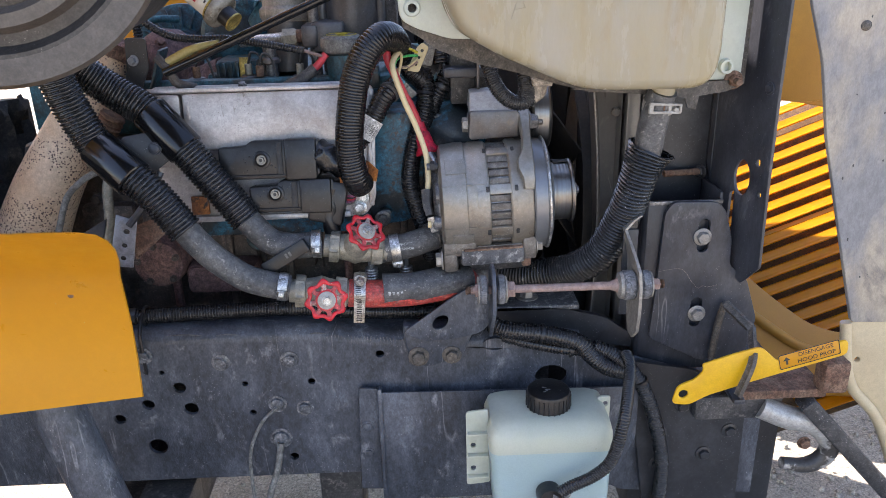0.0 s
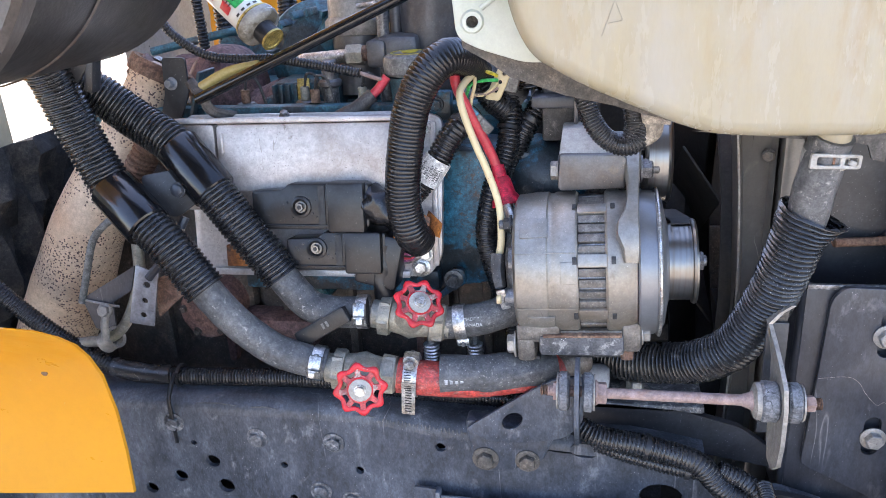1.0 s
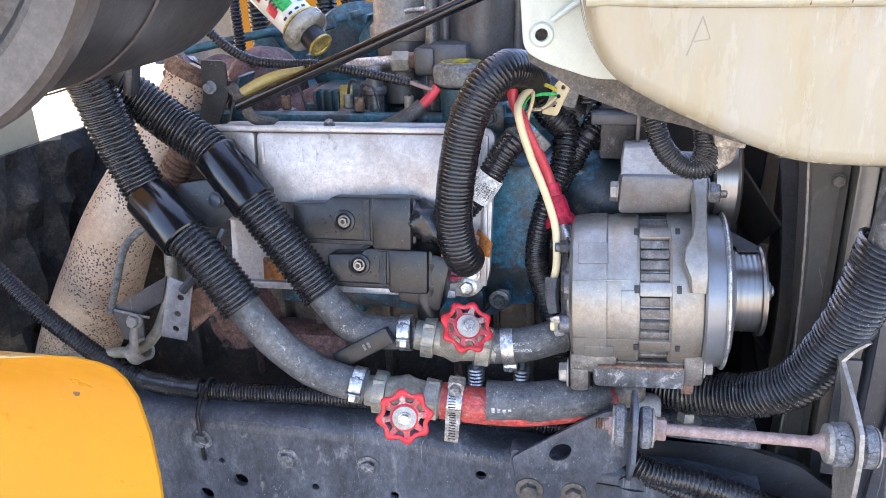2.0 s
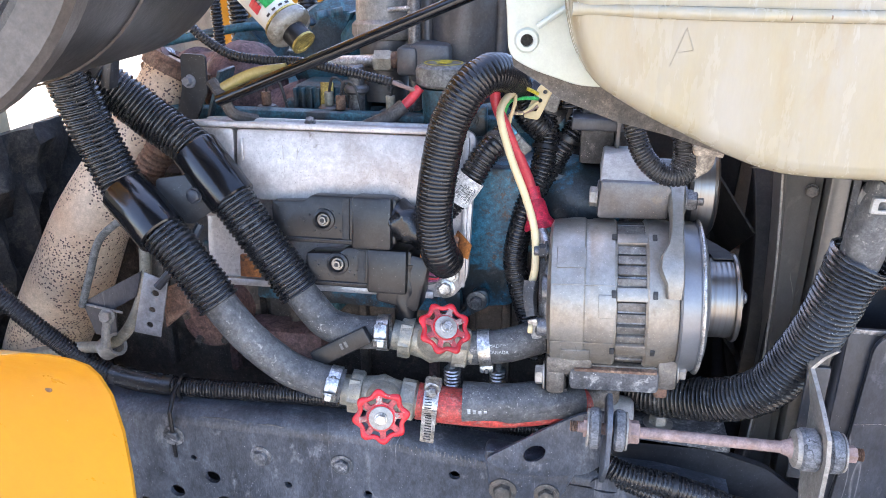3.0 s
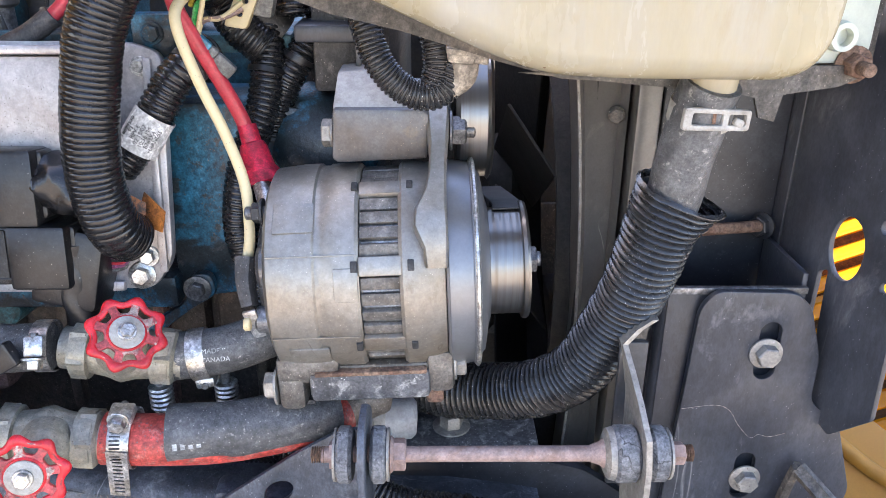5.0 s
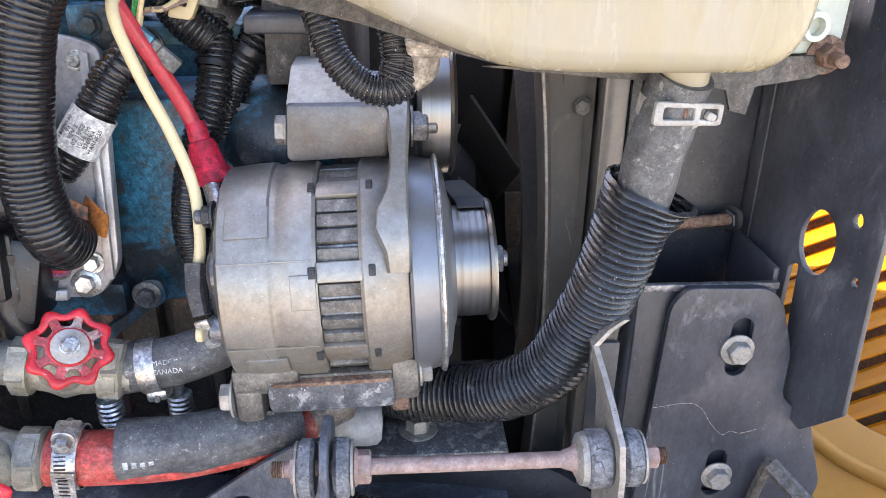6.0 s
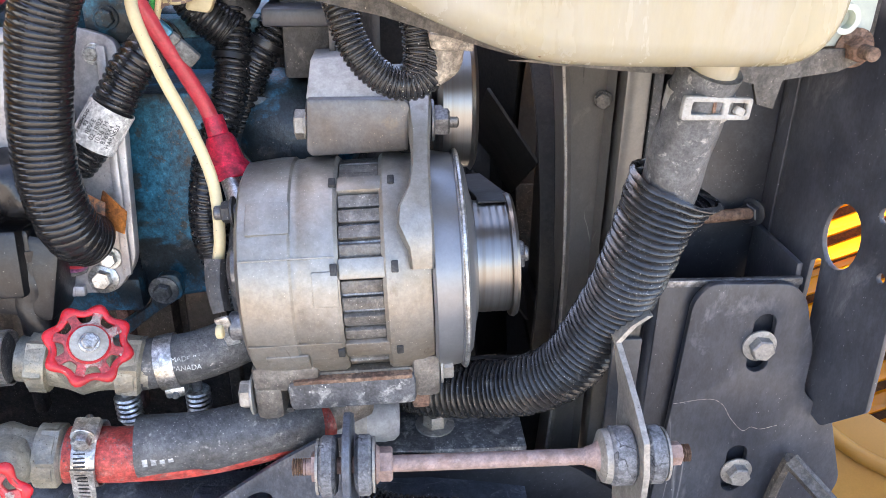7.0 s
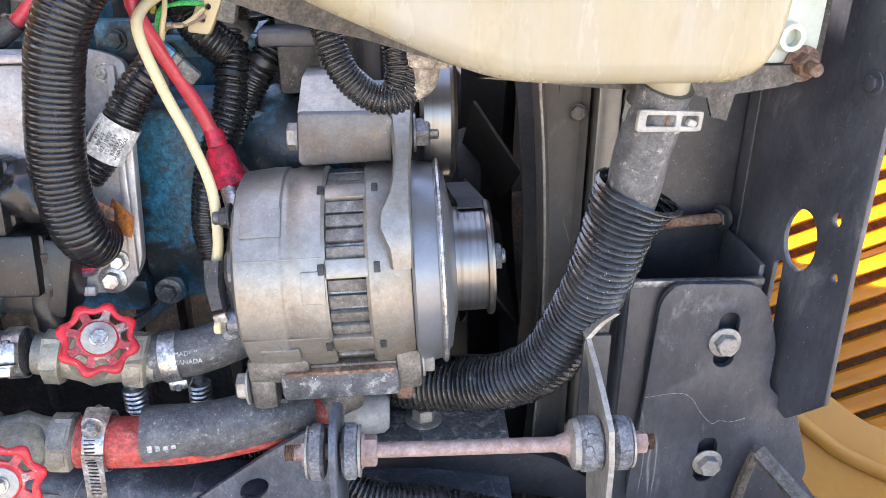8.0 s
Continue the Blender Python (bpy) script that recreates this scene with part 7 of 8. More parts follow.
part("rim", span(0.356, 0.485, 1.246, 1.252, 1.047, 1.054, 0.001), M_DARKSTEEL, bx)
based(bx, 0.42, 1.3, 0.72)
pil = thing("radiator_pillar", "black painted support pillar with cut-out holes", "pillar")
PIL_M = Matrix(((0.275, 0.9615, 0, 0.490), (-0.9615, 0.275, 0, 1.330), (0, 0, 1, 0), (0, 0, 0, 1)))
outl = rounded([(0.0, 1.50), (0.0, 0.960), (0.056, 0.955), (0.057, 1.058), (0.068, 1.064), (0.070, 1.02), (0.076, 0.917), (0.112, 0.905), (0.153, 0.950), (0.148, 1.08), (0.145, 1.23), (0.146, 1.50)], 0.004)
part("plate", panel(outl, [disc(0.083, 1.0915, 0.020, 24, 0.031), disc(0.119, 1.1263, 0.005, 10, 0.007), disc(0.131, 1.0741, 0.004, 10, 0.005)], 0.006, PIL_M, 0.001), M_BRACKET, pil)
part("edge_fold", span(0.489, 0.494, 1.332, 1.40, 1.02, 1.46, 0.001), M_BRACKET, pil)
hex_bolt(pil, (0.489, 1.372, 1.098), (-1, -0.2, 0), 0.011, 0.006, 1.4, M_WALLBLACK)
hex_bolt(pil, PIL_M @ Vector((0.125, 0, 1.25)), (-0.9615, -0.275, 0), 0.007, 0.004, 1.5, M_BRACKET)
based(pil, 0.51, 1.26, 0.88)
zb = thing("latch_strap", "bent black steel strap beside the hood prop", "bracket")
part("upper", sweep([(0.499, 1.220, 0.867), (0.529, 1.170, 0.842)], lambda d, s, a: 0.0035 + 0.005 * abs(math.cos(a)), 8, 0.012), M_GRIMESTEEL, zb)
part("lower", sweep([(0.529, 1.170, 0.842), (0.520, 1.140, 0.830), (0.503, 1.096, 0.818), (0.486, 1.094, 0.758)], lambda d, s, a: 0.0035 + 0.005 * abs(math.cos(a)), 8, 0.012), M_GRIMESTEEL, zb)
part("inner", sweep([(0.499, 1.222, 0.868), (0.492, 1.226, 0.82), (0.488, 1.228, 0.75)], lambda d, s, a: 0.0035 + 0.005 * abs(math.cos(a)), 8, 0.012), M_GRIMESTEEL, zb)
part("arm", span(0.478, 0.498, 1.088, 1.23, 0.742, 0.752, 0.003), M_BRACKET, zb)
based(zb, 0.49, 1.11, 0.75)

# ---- hood prop ----
prop = thing("hood_prop", "yellow painted steel hood prop with a warning sticker", "hood prop")
pr = rounded([(0.378, 0.738), (0.386, 0.772), (0.415, 0.784), (0.428, 0.800), (0.424, 0.812), (0.470, 0.828), (0.520, 0.842), (0.552, 0.812), (0.665, 0.850), (0.668, 0.822), (0.600, 0.802), (0.520, 0.778), (0.440, 0.752), (0.408, 0.734)], 0.010)
part("arm", panel(pr, [disc(0.397, 0.756, 0.008, 16)], 0.005, pose(0, 1.106, 0), 0.001), M_LATCH, prop)
SM = pose(0.602, 1.1052, 0.8245, 0, -16.0, 0) @ Matrix.Scale(1.12, 4)
part("sticker", block((0.090, 0.0012, 0.024), SM, 0.0004), M_YELLOW, prop, "yellow warning sticker")
part("sticker_border", panel(rounded([(-0.0455, -0.0125), (0.0455, -0.0125), (0.0455, 0.0125), (-0.0455, 0.0125)], 0.003), [rounded([(-0.0445, -0.0115), (0.0445, -0.0115), (0.0445, 0.0115), (-0.0445, 0.0115)], 0.003)], 0.0008, SM @ pose(0, -0.0012, 0)), M_PRINT, prop)
letters("DISENGAGE", 0.0098, SM @ pose(0.010, -0.0009, 0.0055), M_PRINT, prop)
letters("HOOD PROP", 0.0098, SM @ pose(0.010, -0.0009, -0.0055), M_PRINT, prop)
part("arrow", panel([(-0.0015, -0.006), (0.0015, -0.006), (0.0015, 0.001), (0.005, 0.001), (0, 0.007), (-0.005, 0.001), (-0.0015, 0.001)], (), 0.0006, SM @ pose(-0.034, -0.0012, 0)), M_PRINT, prop)
part("shelf", span(0.50, 0.66, 1.13, 1.24, 0.722, 0.740, 0.004), M_RUST, prop, "rusty shelf plate")
part("rusty_clip", span(0.640, 0.685, 1.112, 1.15, 0.740, 0.800, 0.006), M_RUST, prop)
based(prop, 0.5, 1.11, 0.70)
hk = thing("tow_hook", "black tow hook with worn silver paint", "tow hook")
part("hook", sweep([(0.56, 1.16, 0.690), (0.605, 1.15, 0.672), (0.657, 1.15, 0.655), (0.692, 1.15, 0.615), (0.688, 1.15, 0.582), (0.655, 1.15, 0.564), (0.610, 1.15, 0.572)], lambda d, s, a: 0.022 - 0.011 * s * s, 18, 0.012), M_HOOK, hk)
part("shank", span(0.44, 0.60, 1.155, 1.19, 0.665, 0.715, 0.008), M_BLACK, hk)
hex_bolt(hk, (0.645, 1.15, 0.615), (0, -1, 0), 0.010, 0.008, 1.2, M_RUST)
based(hk, 0.55, 1.16, 0.56)

# ---- hood, tilted forward ----
hood = thing("hood_shell", "yellow fibreglass hood tilted forward, with grille slats", "hood")
GR = Matrix.Translation((0.87, 1.74, 0.82)) @ Matrix.Rotation(radians(-21), 4, "Y") @ Matrix.Rotation(radians(-50), 4, "X")
for k in range(19):
    z = -0.42 + 0.0405 * k
    slat = bmesh.new()
    ring_p = None
    for i in range(7):
        x = -0.20 + 0.75 * i / 6
        ring = [slat.verts.new((x, y, z + dz)) for y, dz in ((-0.002, -0.0170), (-0.006, -0.0155), (-0.0045, -0.0115), (-0.001, -0.0080), (0.001, -0.004), (0.002, 0.008), (0.008, 0.0125))]
        if ring_p:
            for j in range(6):
                slat.faces.new((ring_p[j], ring[j], ring[j + 1], ring_p[j + 1]))
        ring_p = ring
    bmesh.ops.solidify(slat, geom=slat.faces[:], thickness=0.003)
    slat.transform(GR)
    part("grille_slat", slat, M_GRILLE, hood)
part("grille_bar", block((0.95, 0.006, 0.016), GR @ pose(0.055, 0.012, 0.0), 0.002), M_YELLOWDULL, hood)
# Sheet coloured as the shade that fills the slat gaps.
part("grille_gap_shade", block((0.95, 0.008, 0.76), GR @ pose(0.055, 0.045, -0.06), 0.002), M_GAPSHADE, hood, "dark brown sheet painted as the shade between grille slats")
flange = rounded([(-0.32, 0.05), (-0.180, 0.02), (-0.165, -0.09), (-0.126, -0.185), (-0.092, -0.250), (-0.048, -0.290), (0.06, -0.335), (0.40, -0.40), (0.40, -0.50), (0.0, -0.465), (-0.15, -0.40), (-0.26, -0.27), (-0.32, -0.12)], 0.03)
part("grille_flange", panel(flange, (), 0.030, GR @ pose(0, -0.018, 0), 0.006), M_YELLOWDULL, hood, "dull ochre flange round the grille")
part("flange_groove", sweep([GR @ Vector(p) for p in ((-0.245, -0.018, 0.0), (-0.225, -0.020, -0.12), (-0.180, -0.020, -0.22), (-0.130, -0.020, -0.30), (-0.04, -0.020, -0.37), (0.10, -0.018, -0.41))], 0.012, 12, 0.012), M_YELLOWDULL, hood)
part("brow", panel(rounded([(0.60, 1.14), (0.80, 1.125), (0.92, 1.10), (1.0, 1.06), (1.25, 1.3), (1.25, 1.6), (0.60, 1.6)], 0.02), (), 0.02, pose(0, 1.70, 0), 0.004), M_YELLOWDULL, hood)
part("inner_web", panel(rounded([(0.58, 1.20), (0.74, 1.15), (0.88, 1.16), (0.90, 1.6), (0.58, 1.6)], 0.02), (), 0.02, pose(0, 1.56, 0), 0.004), M_YELLOWDULL, hood, "orange-brown inner web")
edge = rounded([(0.556, 1.46), (0.562, 1.38), (0.592, 1.295), (0.608, 1.22), (0.618, 1.17), (0.662, 1.02), (0.716, 0.836), (1.10, 0.82), (1.10, 1.46)], 0.008)
rivet_at = (0.65, 1.19, 1.345)
part("side_panel", panel(edge, (), 0.012, pose(0, 1.19, 0), 0.003), M_GREYPANEL, hood, "scuffed grey side panel")
rivet(hood, rivet_at, (0, -1, 0), 0.006, 0.003, M_GRIMESTEEL)
part("lower_skirt", panel(rounded([(0.712, 0.834), (1.10, 0.82), (1.10, 0.45), (0.86, 0.50), (0.805, 0.625), (0.740, 0.70)], 0.012), [disc(0.745, 0.755, 0.005, 10)], 0.012, pose(0, 1.197, 0), 0.003), M_CREAM, hood, "cream lower skirt")
part("skirt_fold", sweep([(0.712, 1.20, 0.832), (0.722, 1.195, 0.76), (0.742, 1.192, 0.70), (0.80, 1.19, 0.63), (0.86, 1.19, 0.50)], 0.010, 12, 0.012), M_CREAM, hood)
part("bumper_bar", block((0.03, 0.04, 0.52), pose(0.80, 1.14, 0.52, 0, -42, 0), 0.006), M_BLACK, hood)
part("bumper_end", block((0.03, 0.03, 0.30), pose(0.86, 1.12, 0.42, 0, 20, 0), 0.006), M_BLACK, hood)
# Added panel, meant to shade the ground beyond the grille.
part("far_shade_panel", panel([(0.60, 0.10), (1.7, 0.10), (1.7, 0.80), (0.60, 0.80)], (), 0.02, pose(0, 2.25, 0)), M_YELLOWDULL, hood)
based(hood, 0.85, 1.5, 0.42)

# ---- washer bottle ----
plate = thing("bottle_bracket", "black sheet steel bracket for the washer bottle", "bracket")
part("sheet", panel(rounded([(-0.126, 0.719), (0.352, 0.712), (0.352, 0.60), (0.30, 0.48), (-0.126, 0.478)], 0.006), (), 0.004, pose(0, 1.205, 0), 0.001), M_RAIL, plate)
part("strip", panel(rounded([(-0.162, 0.725), (-0.122, 0.722), (-0.122, 0.498), (-0.170, 0.500)], 0.004), (), 0.006, pose(0, 1.214, 0), 0.001), M_RAIL, plate)
part("step", span(-0.128, -0.120, 1.200, 1.216, 0.478, 0.728, 0.002), M_RAIL, plate)
rivet(plate, (-0.150, 1.214, 0.642), (0, -1, 0), 0.009, 0.005)
rivet(plate, (-0.152, 1.214, 0.582), (0, -1, 0), 0.009, 0.005)
based(plate, 0.1, 1.21, 0.478)
btl = thing("washer_bottle", "pale blue-white plastic washer bottle with a black cap", "washer bottle")
bo = bmesh.new()
sec = []
for z, x0, x1, y0, y1, r in ((0.44, 0.085, 0.270, 1.075, 1.195, 0.02), (0.55, 0.076, 0.272, 1.070, 1.195, 0.02), (0.695, 0.065, 0.275, 1.068, 1.197, 0.02), (0.722, 0.064, 0.276, 1.072, 1.198, 0.02), (0.738, 0.070, 0.272, 1.082, 1.196, 0.02), (0.746, 0.085, 0.260, 1.100, 1.188, 0.02)):
    loop_pts = rounded([(x0, y0), (x1, y0), (x1, y1), (x0, y1)], r, 5)
    sec.append([bo.verts.new((x, y, z)) for x, y in loop_pts])
for a, b in zip(sec, sec[1:]):
    n = len(a)
    for k in range(n):
        bo.faces.new((a[k], a[(k + 1) % n], b[(k + 1) % n], b[k]))
bo.faces.new(sec[-1])
bo.faces.new(sec[0])
for f in bo.faces:
    f.material_index = 1 if f.calc_center_median().z < 0.66 and abs(f.normal.z) < 0.9 else 0
part("body", bo, M_BOTTLE, btl).data.materials.append(M_BOTTLEWET)
part("mounting_ear", panel(rounded([(0.028, 0.748), (0.066, 0.752), (0.070, 0.60), (0.028, 0.596)], 0.006), [disc(0.040, 0.680, 0.005, 10), disc(0.040, 0.632, 0.005, 10)], 0.005, pose(0, 1.12, 0), 0.001), M_BOTTLE, btl)
for z in (0.705, 0.660, 0.615):
    part("ear_rib", span(0.030, 0.066, 1.110, 1.122, z, z + 0.004, 0.001), M_BOTTLE, btl)
part("mounting_ear", panel(rounded([(0.262, 0.75), (0.285, 0.75), (0.285, 0.70), (0.262, 0.70)], 0.005), [disc(0.276, 0.735, 0.005, 10)], 0.005, pose(0, 1.15, 0), 0.001), M_BOTTLE, btl)
part("neck", rod((0.173, 1.14, 0.75), (0.173, 1.14, 0.762), 0.034, 26), M_BOTTLE, btl)
capb = bmesh.new()
prof = [(0, 0.0), (0, 0.0375), (0.030, 0.0375), (0.034, 0.036), (0.036, 0.032), (0.036, 0.0)]
lathe(prof, (0.173, 1.14, 0.742), (0.173, 1.14, 2), 48, capb)
cap = part("cap", capb, M_MODULE, btl, "black ribbed screw cap")
for k in range(26):
    a = 2 * math.pi * k / 26
    part("cap_rib", block((0.003, 0.0024, 0.026), pose(0.173 + 0.0378 * math.cos(a), 1.14 + 0.0378 * math.sin(a), 0.758, 0, 0, math.degrees(a)), 0.0008), M_MODULE, cap)
for k in range(3):
    part("print_bar", block((0.009, 0.0018, 0.0006), pose(0.166 + 0.005 * (k % 2), 1.130 + 0.006 * k, 0.7784, 0, 0, 30 - 25 * k), 0), M_GREYPL, cap)
part("pump", lathe([(0, 0), (0, 0.020), (0.012, 0.022), (0.04, 0.020), (0.04, 0)], (0.165, 1.078, 0.615), (0.165, 1.02, 0.622), 22), M_MODULE, btl)
for ob in btl.children_recursive:
    ob.data.transform(Matrix.Translation((0, 0, -0.021)))
based(btl, 0.17, 1.13, 0.42)
ph = thing("pump_loom", "grey corrugated loom to the washer pump", "wiring loom", "wiring looms")
part("sleeve", corrugated([(0.178, 1.034, 0.620), (0.197, 1.036, 0.630), (0.238, 1.040, 0.649), (0.265, 1.040, 0.681), (0.281, 1.050, 0.740), (0.301, 1.100, 0.772), (0.317, 1.160, 0.785), (0.318, 1.190, 0.79)], 0.0105, 0.0044, 0.0013, 16), M_LOOM, ph)
for k in range(3):
    part("wire", sweep([(0.168, 1.036, 0.614 - 0.004 * k), (0.184, 1.030, 0.610 - 0.004 * k), (0.205, 1.038, 0.628)], 0.0016, 6, 0.005), M_GREYPL, ph)
based(ph, 0.17, 1.04, 0.61)
for pts, r in (([(0.055, 1.22, 0.862), (0.10, 1.205, 0.842), (0.165, 1.200, 0.832), (0.230, 1.198, 0.815), (0.262, 1.196, 0.782), (0.290, 1.195, 0.762), (0.322, 1.195, 0.752)], 0.0165),
               ([(0.262, 1.205, 0.800), (0.305, 1.198, 0.780), (0.345, 1.190, 0.735), (0.375, 1.188, 0.665), (0.398, 1.190, 0.575), (0.404, 1.195, 0.480), (0.40, 1.2, 0.40)], 0.0135),
               ([(0.10, 1.212, 0.822), (0.16, 1.207, 0.806), (0.22, 1.204, 0.795), (0.27, 1.203, 0.79)], 0.0105)):
    fb = thing("front_loom", "black corrugated loom along the rail end", "wiring loom", "wiring looms")
    part("sleeve", corrugated(pts, r, 0.0055, 0.0017, 18), M_LOOM, fb)
    part("cable_tie", lathe([(0, r), (0, r + 0.0022), (0.005, r + 0.0022), (0.005, r)], pts[2], pts[3], 20), M_MODULE, fb)
    based(fb, *pts[-1])

# ---- air cleaner ----
ac = thing("air_cleaner", "warm grey air cleaner canister with a dull end ring", "air cleaner")
C0 = Vector((-0.425, 0.752, 1.534))
ad = Vector((-0.0685, 0.409, -0.0114)).normalized()
C1 = C0 + ad
part("body", lathe([(0.02, 0), (0.02, 0.150), (0.05, 0.155), (0.38, 0.157), (0.404, 0.150), (0.415, 0.13), (0.415, 0)], C0, C1, 72), M_CANISTER, ac)
part("end_ring", lathe([(-0.004, 0.146), (-0.006, 0.170), (0.0, 0.174), (0.022, 0.172), (0.028, 0.160), (0.028, 0.146)], C0, C1, 72), M_RING, ac, "dull grey clamping ring")
part("end_cover", lathe([(-0.002, 0), (-0.002, 0.09), (0.004, 0.10), (0.006, 0.135), (-0.004, 0.142), (-0.004, 0.149)], C0, C1, 64), M_CANISTER, ac, "recessed end cover")
part("inner_ring", lathe([(0.004, 0.10), (-0.006, 0.106), (-0.006, 0.118), (0.004, 0.124)], C0, C1, 64), M_RING, ac)
part("seam", lathe([(0.16, 0.1565), (0.1615, 0.1582), (0.163, 0.1565)], C0, C1, 64), M_RING, ac)
based(ac, *(C0 + ad * 0.17 - Vector((0, 0, 0.157))))

# ---- yellow fender end, and the things beside it ----
fe = thing("yellow_fender", "yellow painted fender end with a rounded corner", "fender")


fb = bmesh.new()
rows_f = []
for z, y, xr in ((0.858, 1.0, -0.462), (0.92, 1.0, -0.459), (0.98, 0.995, -0.456), (1.037, 0.981, -0.452), (1.076, 0.955, -0.442), (1.112, 0.918, -0.424), (1.142, 0.880, -0.410), (1.167, 0.845, -0.402), (1.187, 0.812, -0.400), (1.200, 0.785, -0.406), (1.208, 0.765, -0.424), (1.213, 0.752, -0.468)):
    low = 0.030 if z < 0.9 else 0.0
    rows_f.append([fb.verts.new((xr + (-0.76 - xr) * s, y, z - low * s)) for s in (0.0, 0.06, 0.2, 0.4, 0.7, 1.0)])
back_f = [[fb.verts.new(v.co + Vector((0, 0.005, -0.002))) for v in row] for row in rows_f]
for layer in (rows_f, back_f):
    for a, b in zip(layer, layer[1:]):
        for k in range(5):
            fb.faces.new((a[k], a[k + 1], b[k + 1], b[k]))
rim_f = [(n, 0) for n in range(12)] + [(11, k) for k in range(1, 6)] + [(n, 5) for n in range(10, -1, -1)] + [(0, k) for k in range(4, 0, -1)]
for (n, k), (n2, k2) in zip(rim_f, rim_f[1:] + rim_f[:1]):
    fb.faces.new((rows_f[n][k], rows_f[n2][k2], back_f[n2][k2], back_f[n][k]))
part("sheet", fb, M_YELLOW, fe)
part("chip", lathe([(0, 0), (0, 0.0045), (0.0008, 0.004), (0.0008, 0)], (-0.5247, 0.9808, 1.037), (-0.5247, 0, 1.037), 7), M_RUST, fe, "rusty paint chip")
part("brace", sweep([(-0.52, 1.012, 0.92), (-0.60, 1.08, 0.90), (-0.66, 1.18, 0.86), (-0.70, 1.24, 0.85)], 0.012, 12, 0.02), M_BLACK, fe)
based(fe, -0.5, 1.0, 0.84)
col = thing("steering_shaft", "worn black steering shaft running down past the rail", "shaft")
part("tube", rod((-0.68, 1.10, 0.94), (-0.535, 1.05, 0.42), 0.040, 28), M_RAIL, col)
part("yoke", rod((-0.545, 1.053, 0.47), (-0.52, 1.045, 0.38), 0.05, 22), M_BLACK, col)
# Box widened to the left as a dark stand-in for underside shade.
part("shade_steering_box", span(-1.05, -0.47, 1.06, 1.231, 0.26, 0.46, 0.03), M_BLACK, col)
part("mounting_lug", span(-0.60, -0.50, 1.20, 1.29, 0.42, 0.50, 0.006), M_BLACK, col)
based(col, -0.54, 1.05, 0.30)
tabp = thing("hole_strip", "bare steel strip with three holes", "bracket")
part("strip", panel([(-0.019, -0.042), (0.019, -0.040), (0.021, 0.040), (-0.013, 0.046)], [disc(0.002, -0.026, 0.005, 10, 0.004), disc(0.003, -0.004, 0.005, 10, 0.004), disc(0.005, 0.020, 0.0055, 10, 0.0045)], 0.003, pose(-0.530, 1.198, 1.030, -8, 10, 0), 0.0006), M_STRIP, tabp)
part("arm", sweep([(-0.515, 1.198, 1.06), (-0.48, 1.21, 1.10), (-0.46, 1.23, 1.14)], 0.006, 8, 0.01), M_BRACKET, tabp)
part("flat_arm", panel([(-0.055, -0.02), (0.03, -0.005), (0.03, 0.02), (-0.03, 0.03)], (), 0.004, pose(-0.478, 1.21, 1.04, -8, -30, 0)), M_RUST, tabp)
based(tabp, -0.528, 1.2, 0.986)
pc = thing("pipe_clip", "looped grey rubber pipe clip on a thin pipe", "pipe clip")
part("band", lathe([(-0.011, 0.0125), (-0.012, 0.0175), (-0.007, 0.0165), (0.007, 0.0165), (0.012, 0.0175), (0.011, 0.0125)], (-0.634, 1.248, 0.932), (-0.60, 1.245, 0.950), 26), M_DUSTSTEEL, pc, "rubber-lined clamp band")
part("lug", sweep([(-0.633, 1.234, 0.940), (-0.631, 1.236, 0.962), (-0.627, 1.242, 0.985)], lambda d, s, a: 0.0075 * (0.6 + 0.5 * abs(math.sin(a))), 12, 0.005), M_DUSTSTEEL, pc)
part("pipe", sweep([(-0.90, 1.30, 0.855), (-0.85, 1.285, 0.868), (-0.766, 1.270, 0.898), (-0.696, 1.265, 0.915), (-0.655, 1.262, 0.923), (-0.620, 1.262, 0.946), (-0.592, 1.264, 0.990), (-0.575, 1.268, 1.039), (-0.568, 1.275, 1.108), (-0.55, 1.30, 1.16)], 0.0085, 14, 0.01), M_BRASS, pc)
part("bracket", panel([(-0.676, 0.995), (-0.575, 1.052), (-0.588, 1.012), (-0.625, 0.990), (-0.630, 0.940), (-0.664, 0.945)], (), 0.003, pose(0, 1.258, 0)), M_BRACKET, pc)
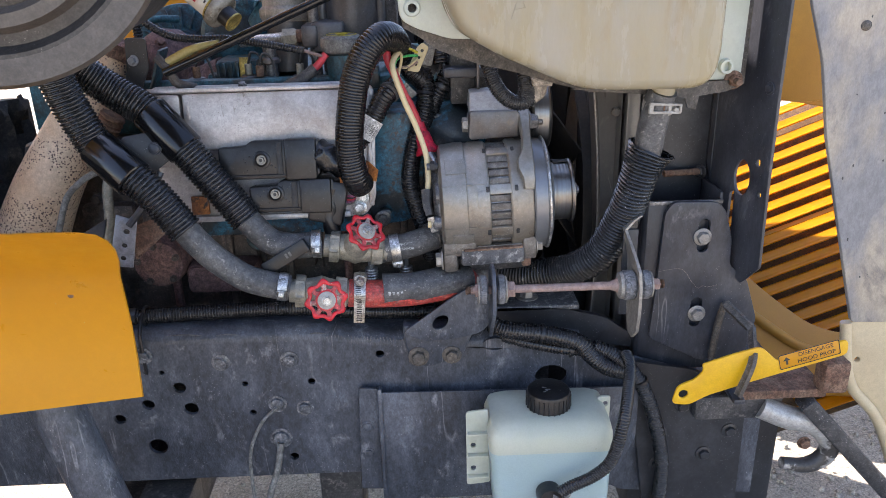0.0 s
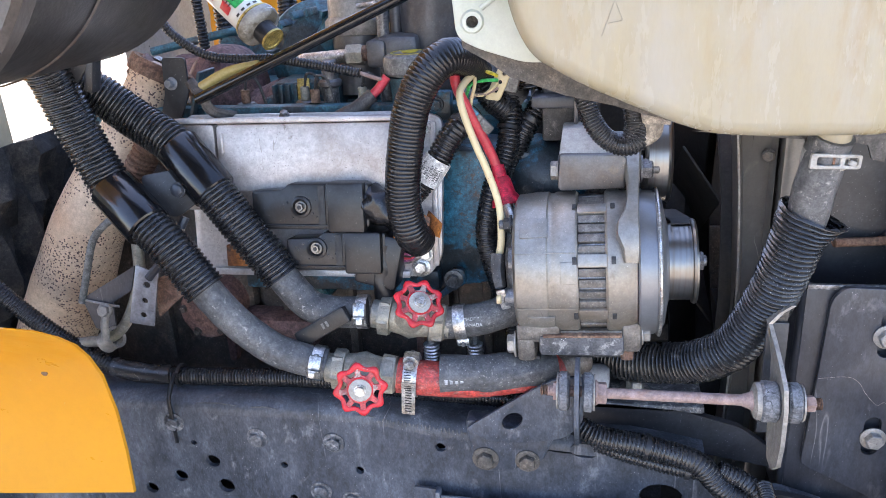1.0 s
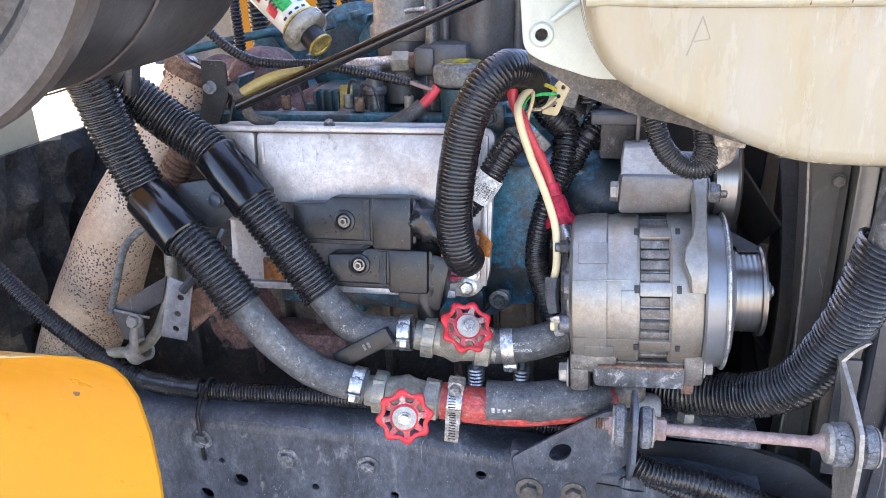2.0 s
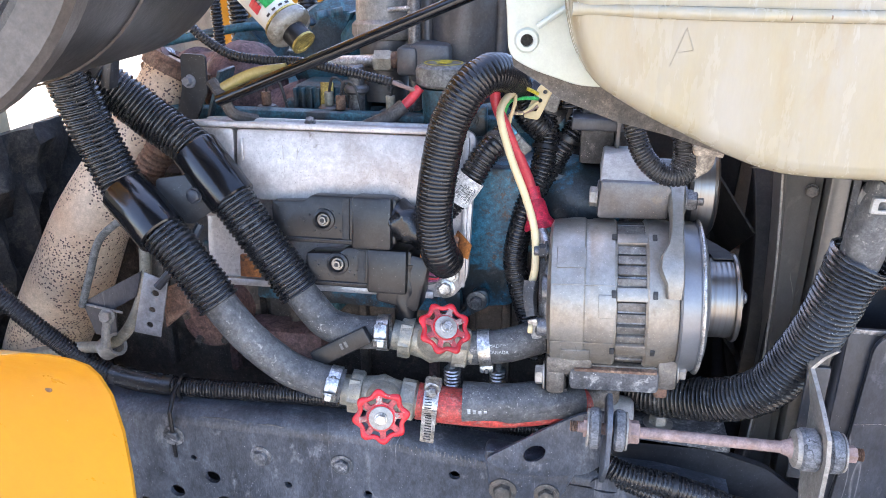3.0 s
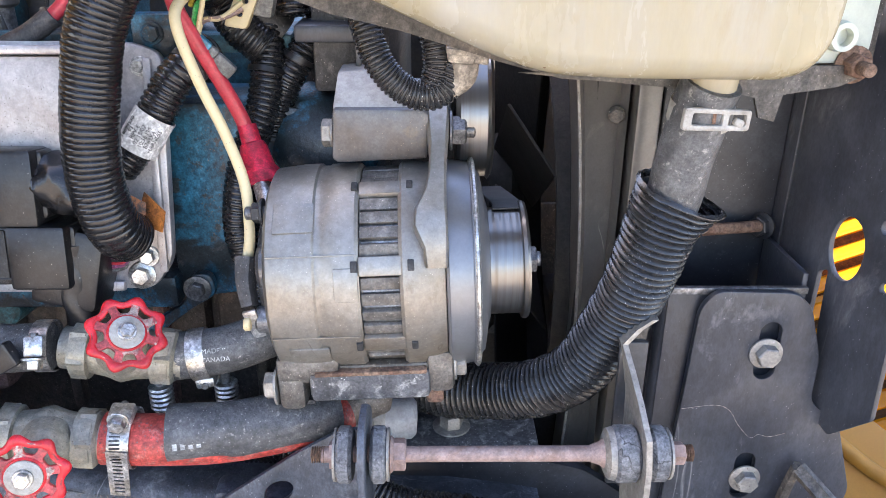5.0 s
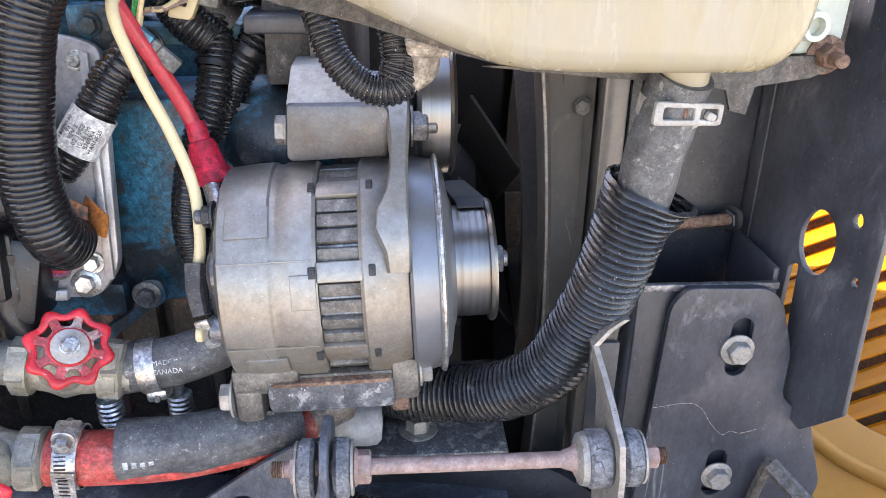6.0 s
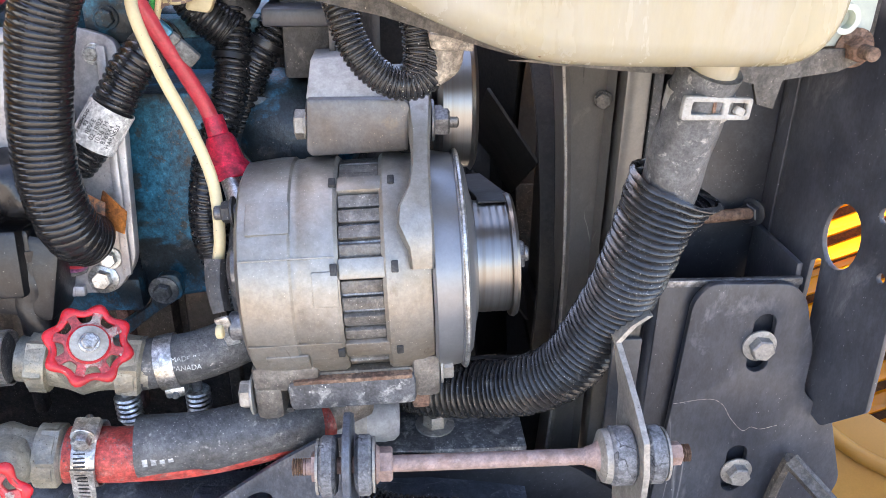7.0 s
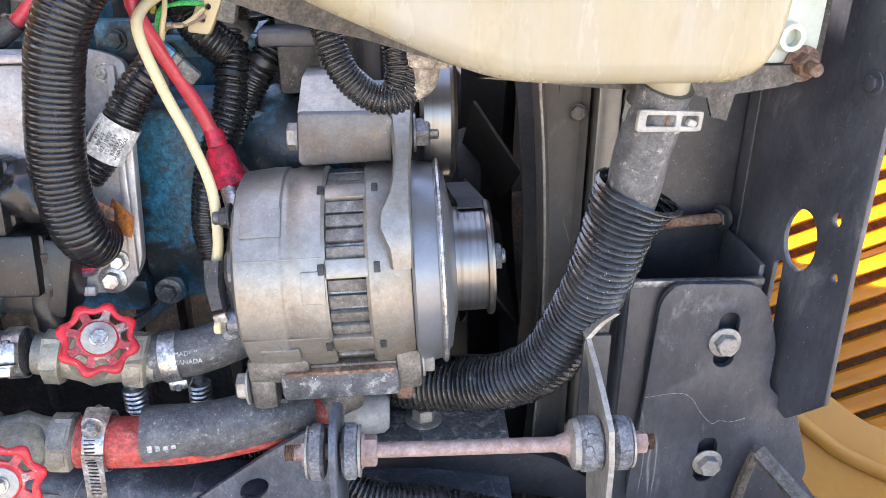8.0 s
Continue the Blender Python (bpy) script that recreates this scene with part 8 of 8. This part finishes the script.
part("bracket_edge", sweep([(-0.676, 1.256, 0.995), (-0.64, 1.254, 0.990), (-0.612, 1.254, 0.986)], 0.002, 6, 0.006), M_DUSTSTEEL, pc)
hex_bolt(pc, (-0.627, 1.240, 0.986), (0.1, -1, 0.3), 0.009, 0.008, 1.3, M_DUSTSTEEL)
based(pc, -0.63, 1.25, 0.90)
gt = thing("teal_tube", "grey-teal thin tube bent down beside the exhaust", "tube")
part("tube", sweep([(-0.56, 1.285, 1.135), (-0.585, 1.27, 1.130), (-0.607, 1.26, 1.118), (-0.634, 1.258, 1.091), (-0.657, 1.257, 1.037), (-0.676, 1.256, 0.990)], 0.0055, 12, 0.008), M_GREYPL, gt)
based(gt, -0.65, 1.26, 0.99)
for pts in ([(-0.315, 1.222, 0.686), (-0.345, 1.215, 0.66), (-0.372, 1.212, 0.60), (-0.378, 1.212, 0.52), (-0.375, 1.215, 0.40)], [(-0.316, 1.218, 0.61), (-0.325, 1.205, 0.56), (-0.345, 1.20, 0.50), (-0.36, 1.20, 0.40)]):
    gw = thing("ground_wire", "thin grey wire hanging from the rail", "wire", "hanging wires")
    part("wire", sweep(pts, 0.0032 if pts[0][1] > 1.22 else 0.0062, 10, 0.01), M_GREYPL, gw)
    based(gw, *pts[-1])
for pts in ([(-0.62, 1.30, 0.50), (-0.50, 1.34, 0.47), (-0.40, 1.38, 0.49), (-0.30, 1.42, 0.53)], [(-0.60, 1.36, 0.49), (-0.45, 1.42, 0.43), (-0.30, 1.48, 0.45), (-0.15, 1.52, 0.52)]):
    uh = thing("under_hose", "black hose sagging under the frame rail", "hose", "hoses under the rail")
    part("rubber", sweep(pts, 0.016, 14, 0.02), M_BLACK, uh)
    based(uh, *pts[1])
ax = thing("front_axle", "black front axle hanger under the rail", "axle")
part("hanger", span(-0.27, -0.18, 1.32, 1.42, 0.20, 0.53, 0.01), M_BLACK, ax)
part("beam", span(-0.80, -0.55, 1.30, 2.0, 0.28, 0.40, 0.02), M_BLACK, ax)
based(ax, -0.4, 1.5, 0.20)
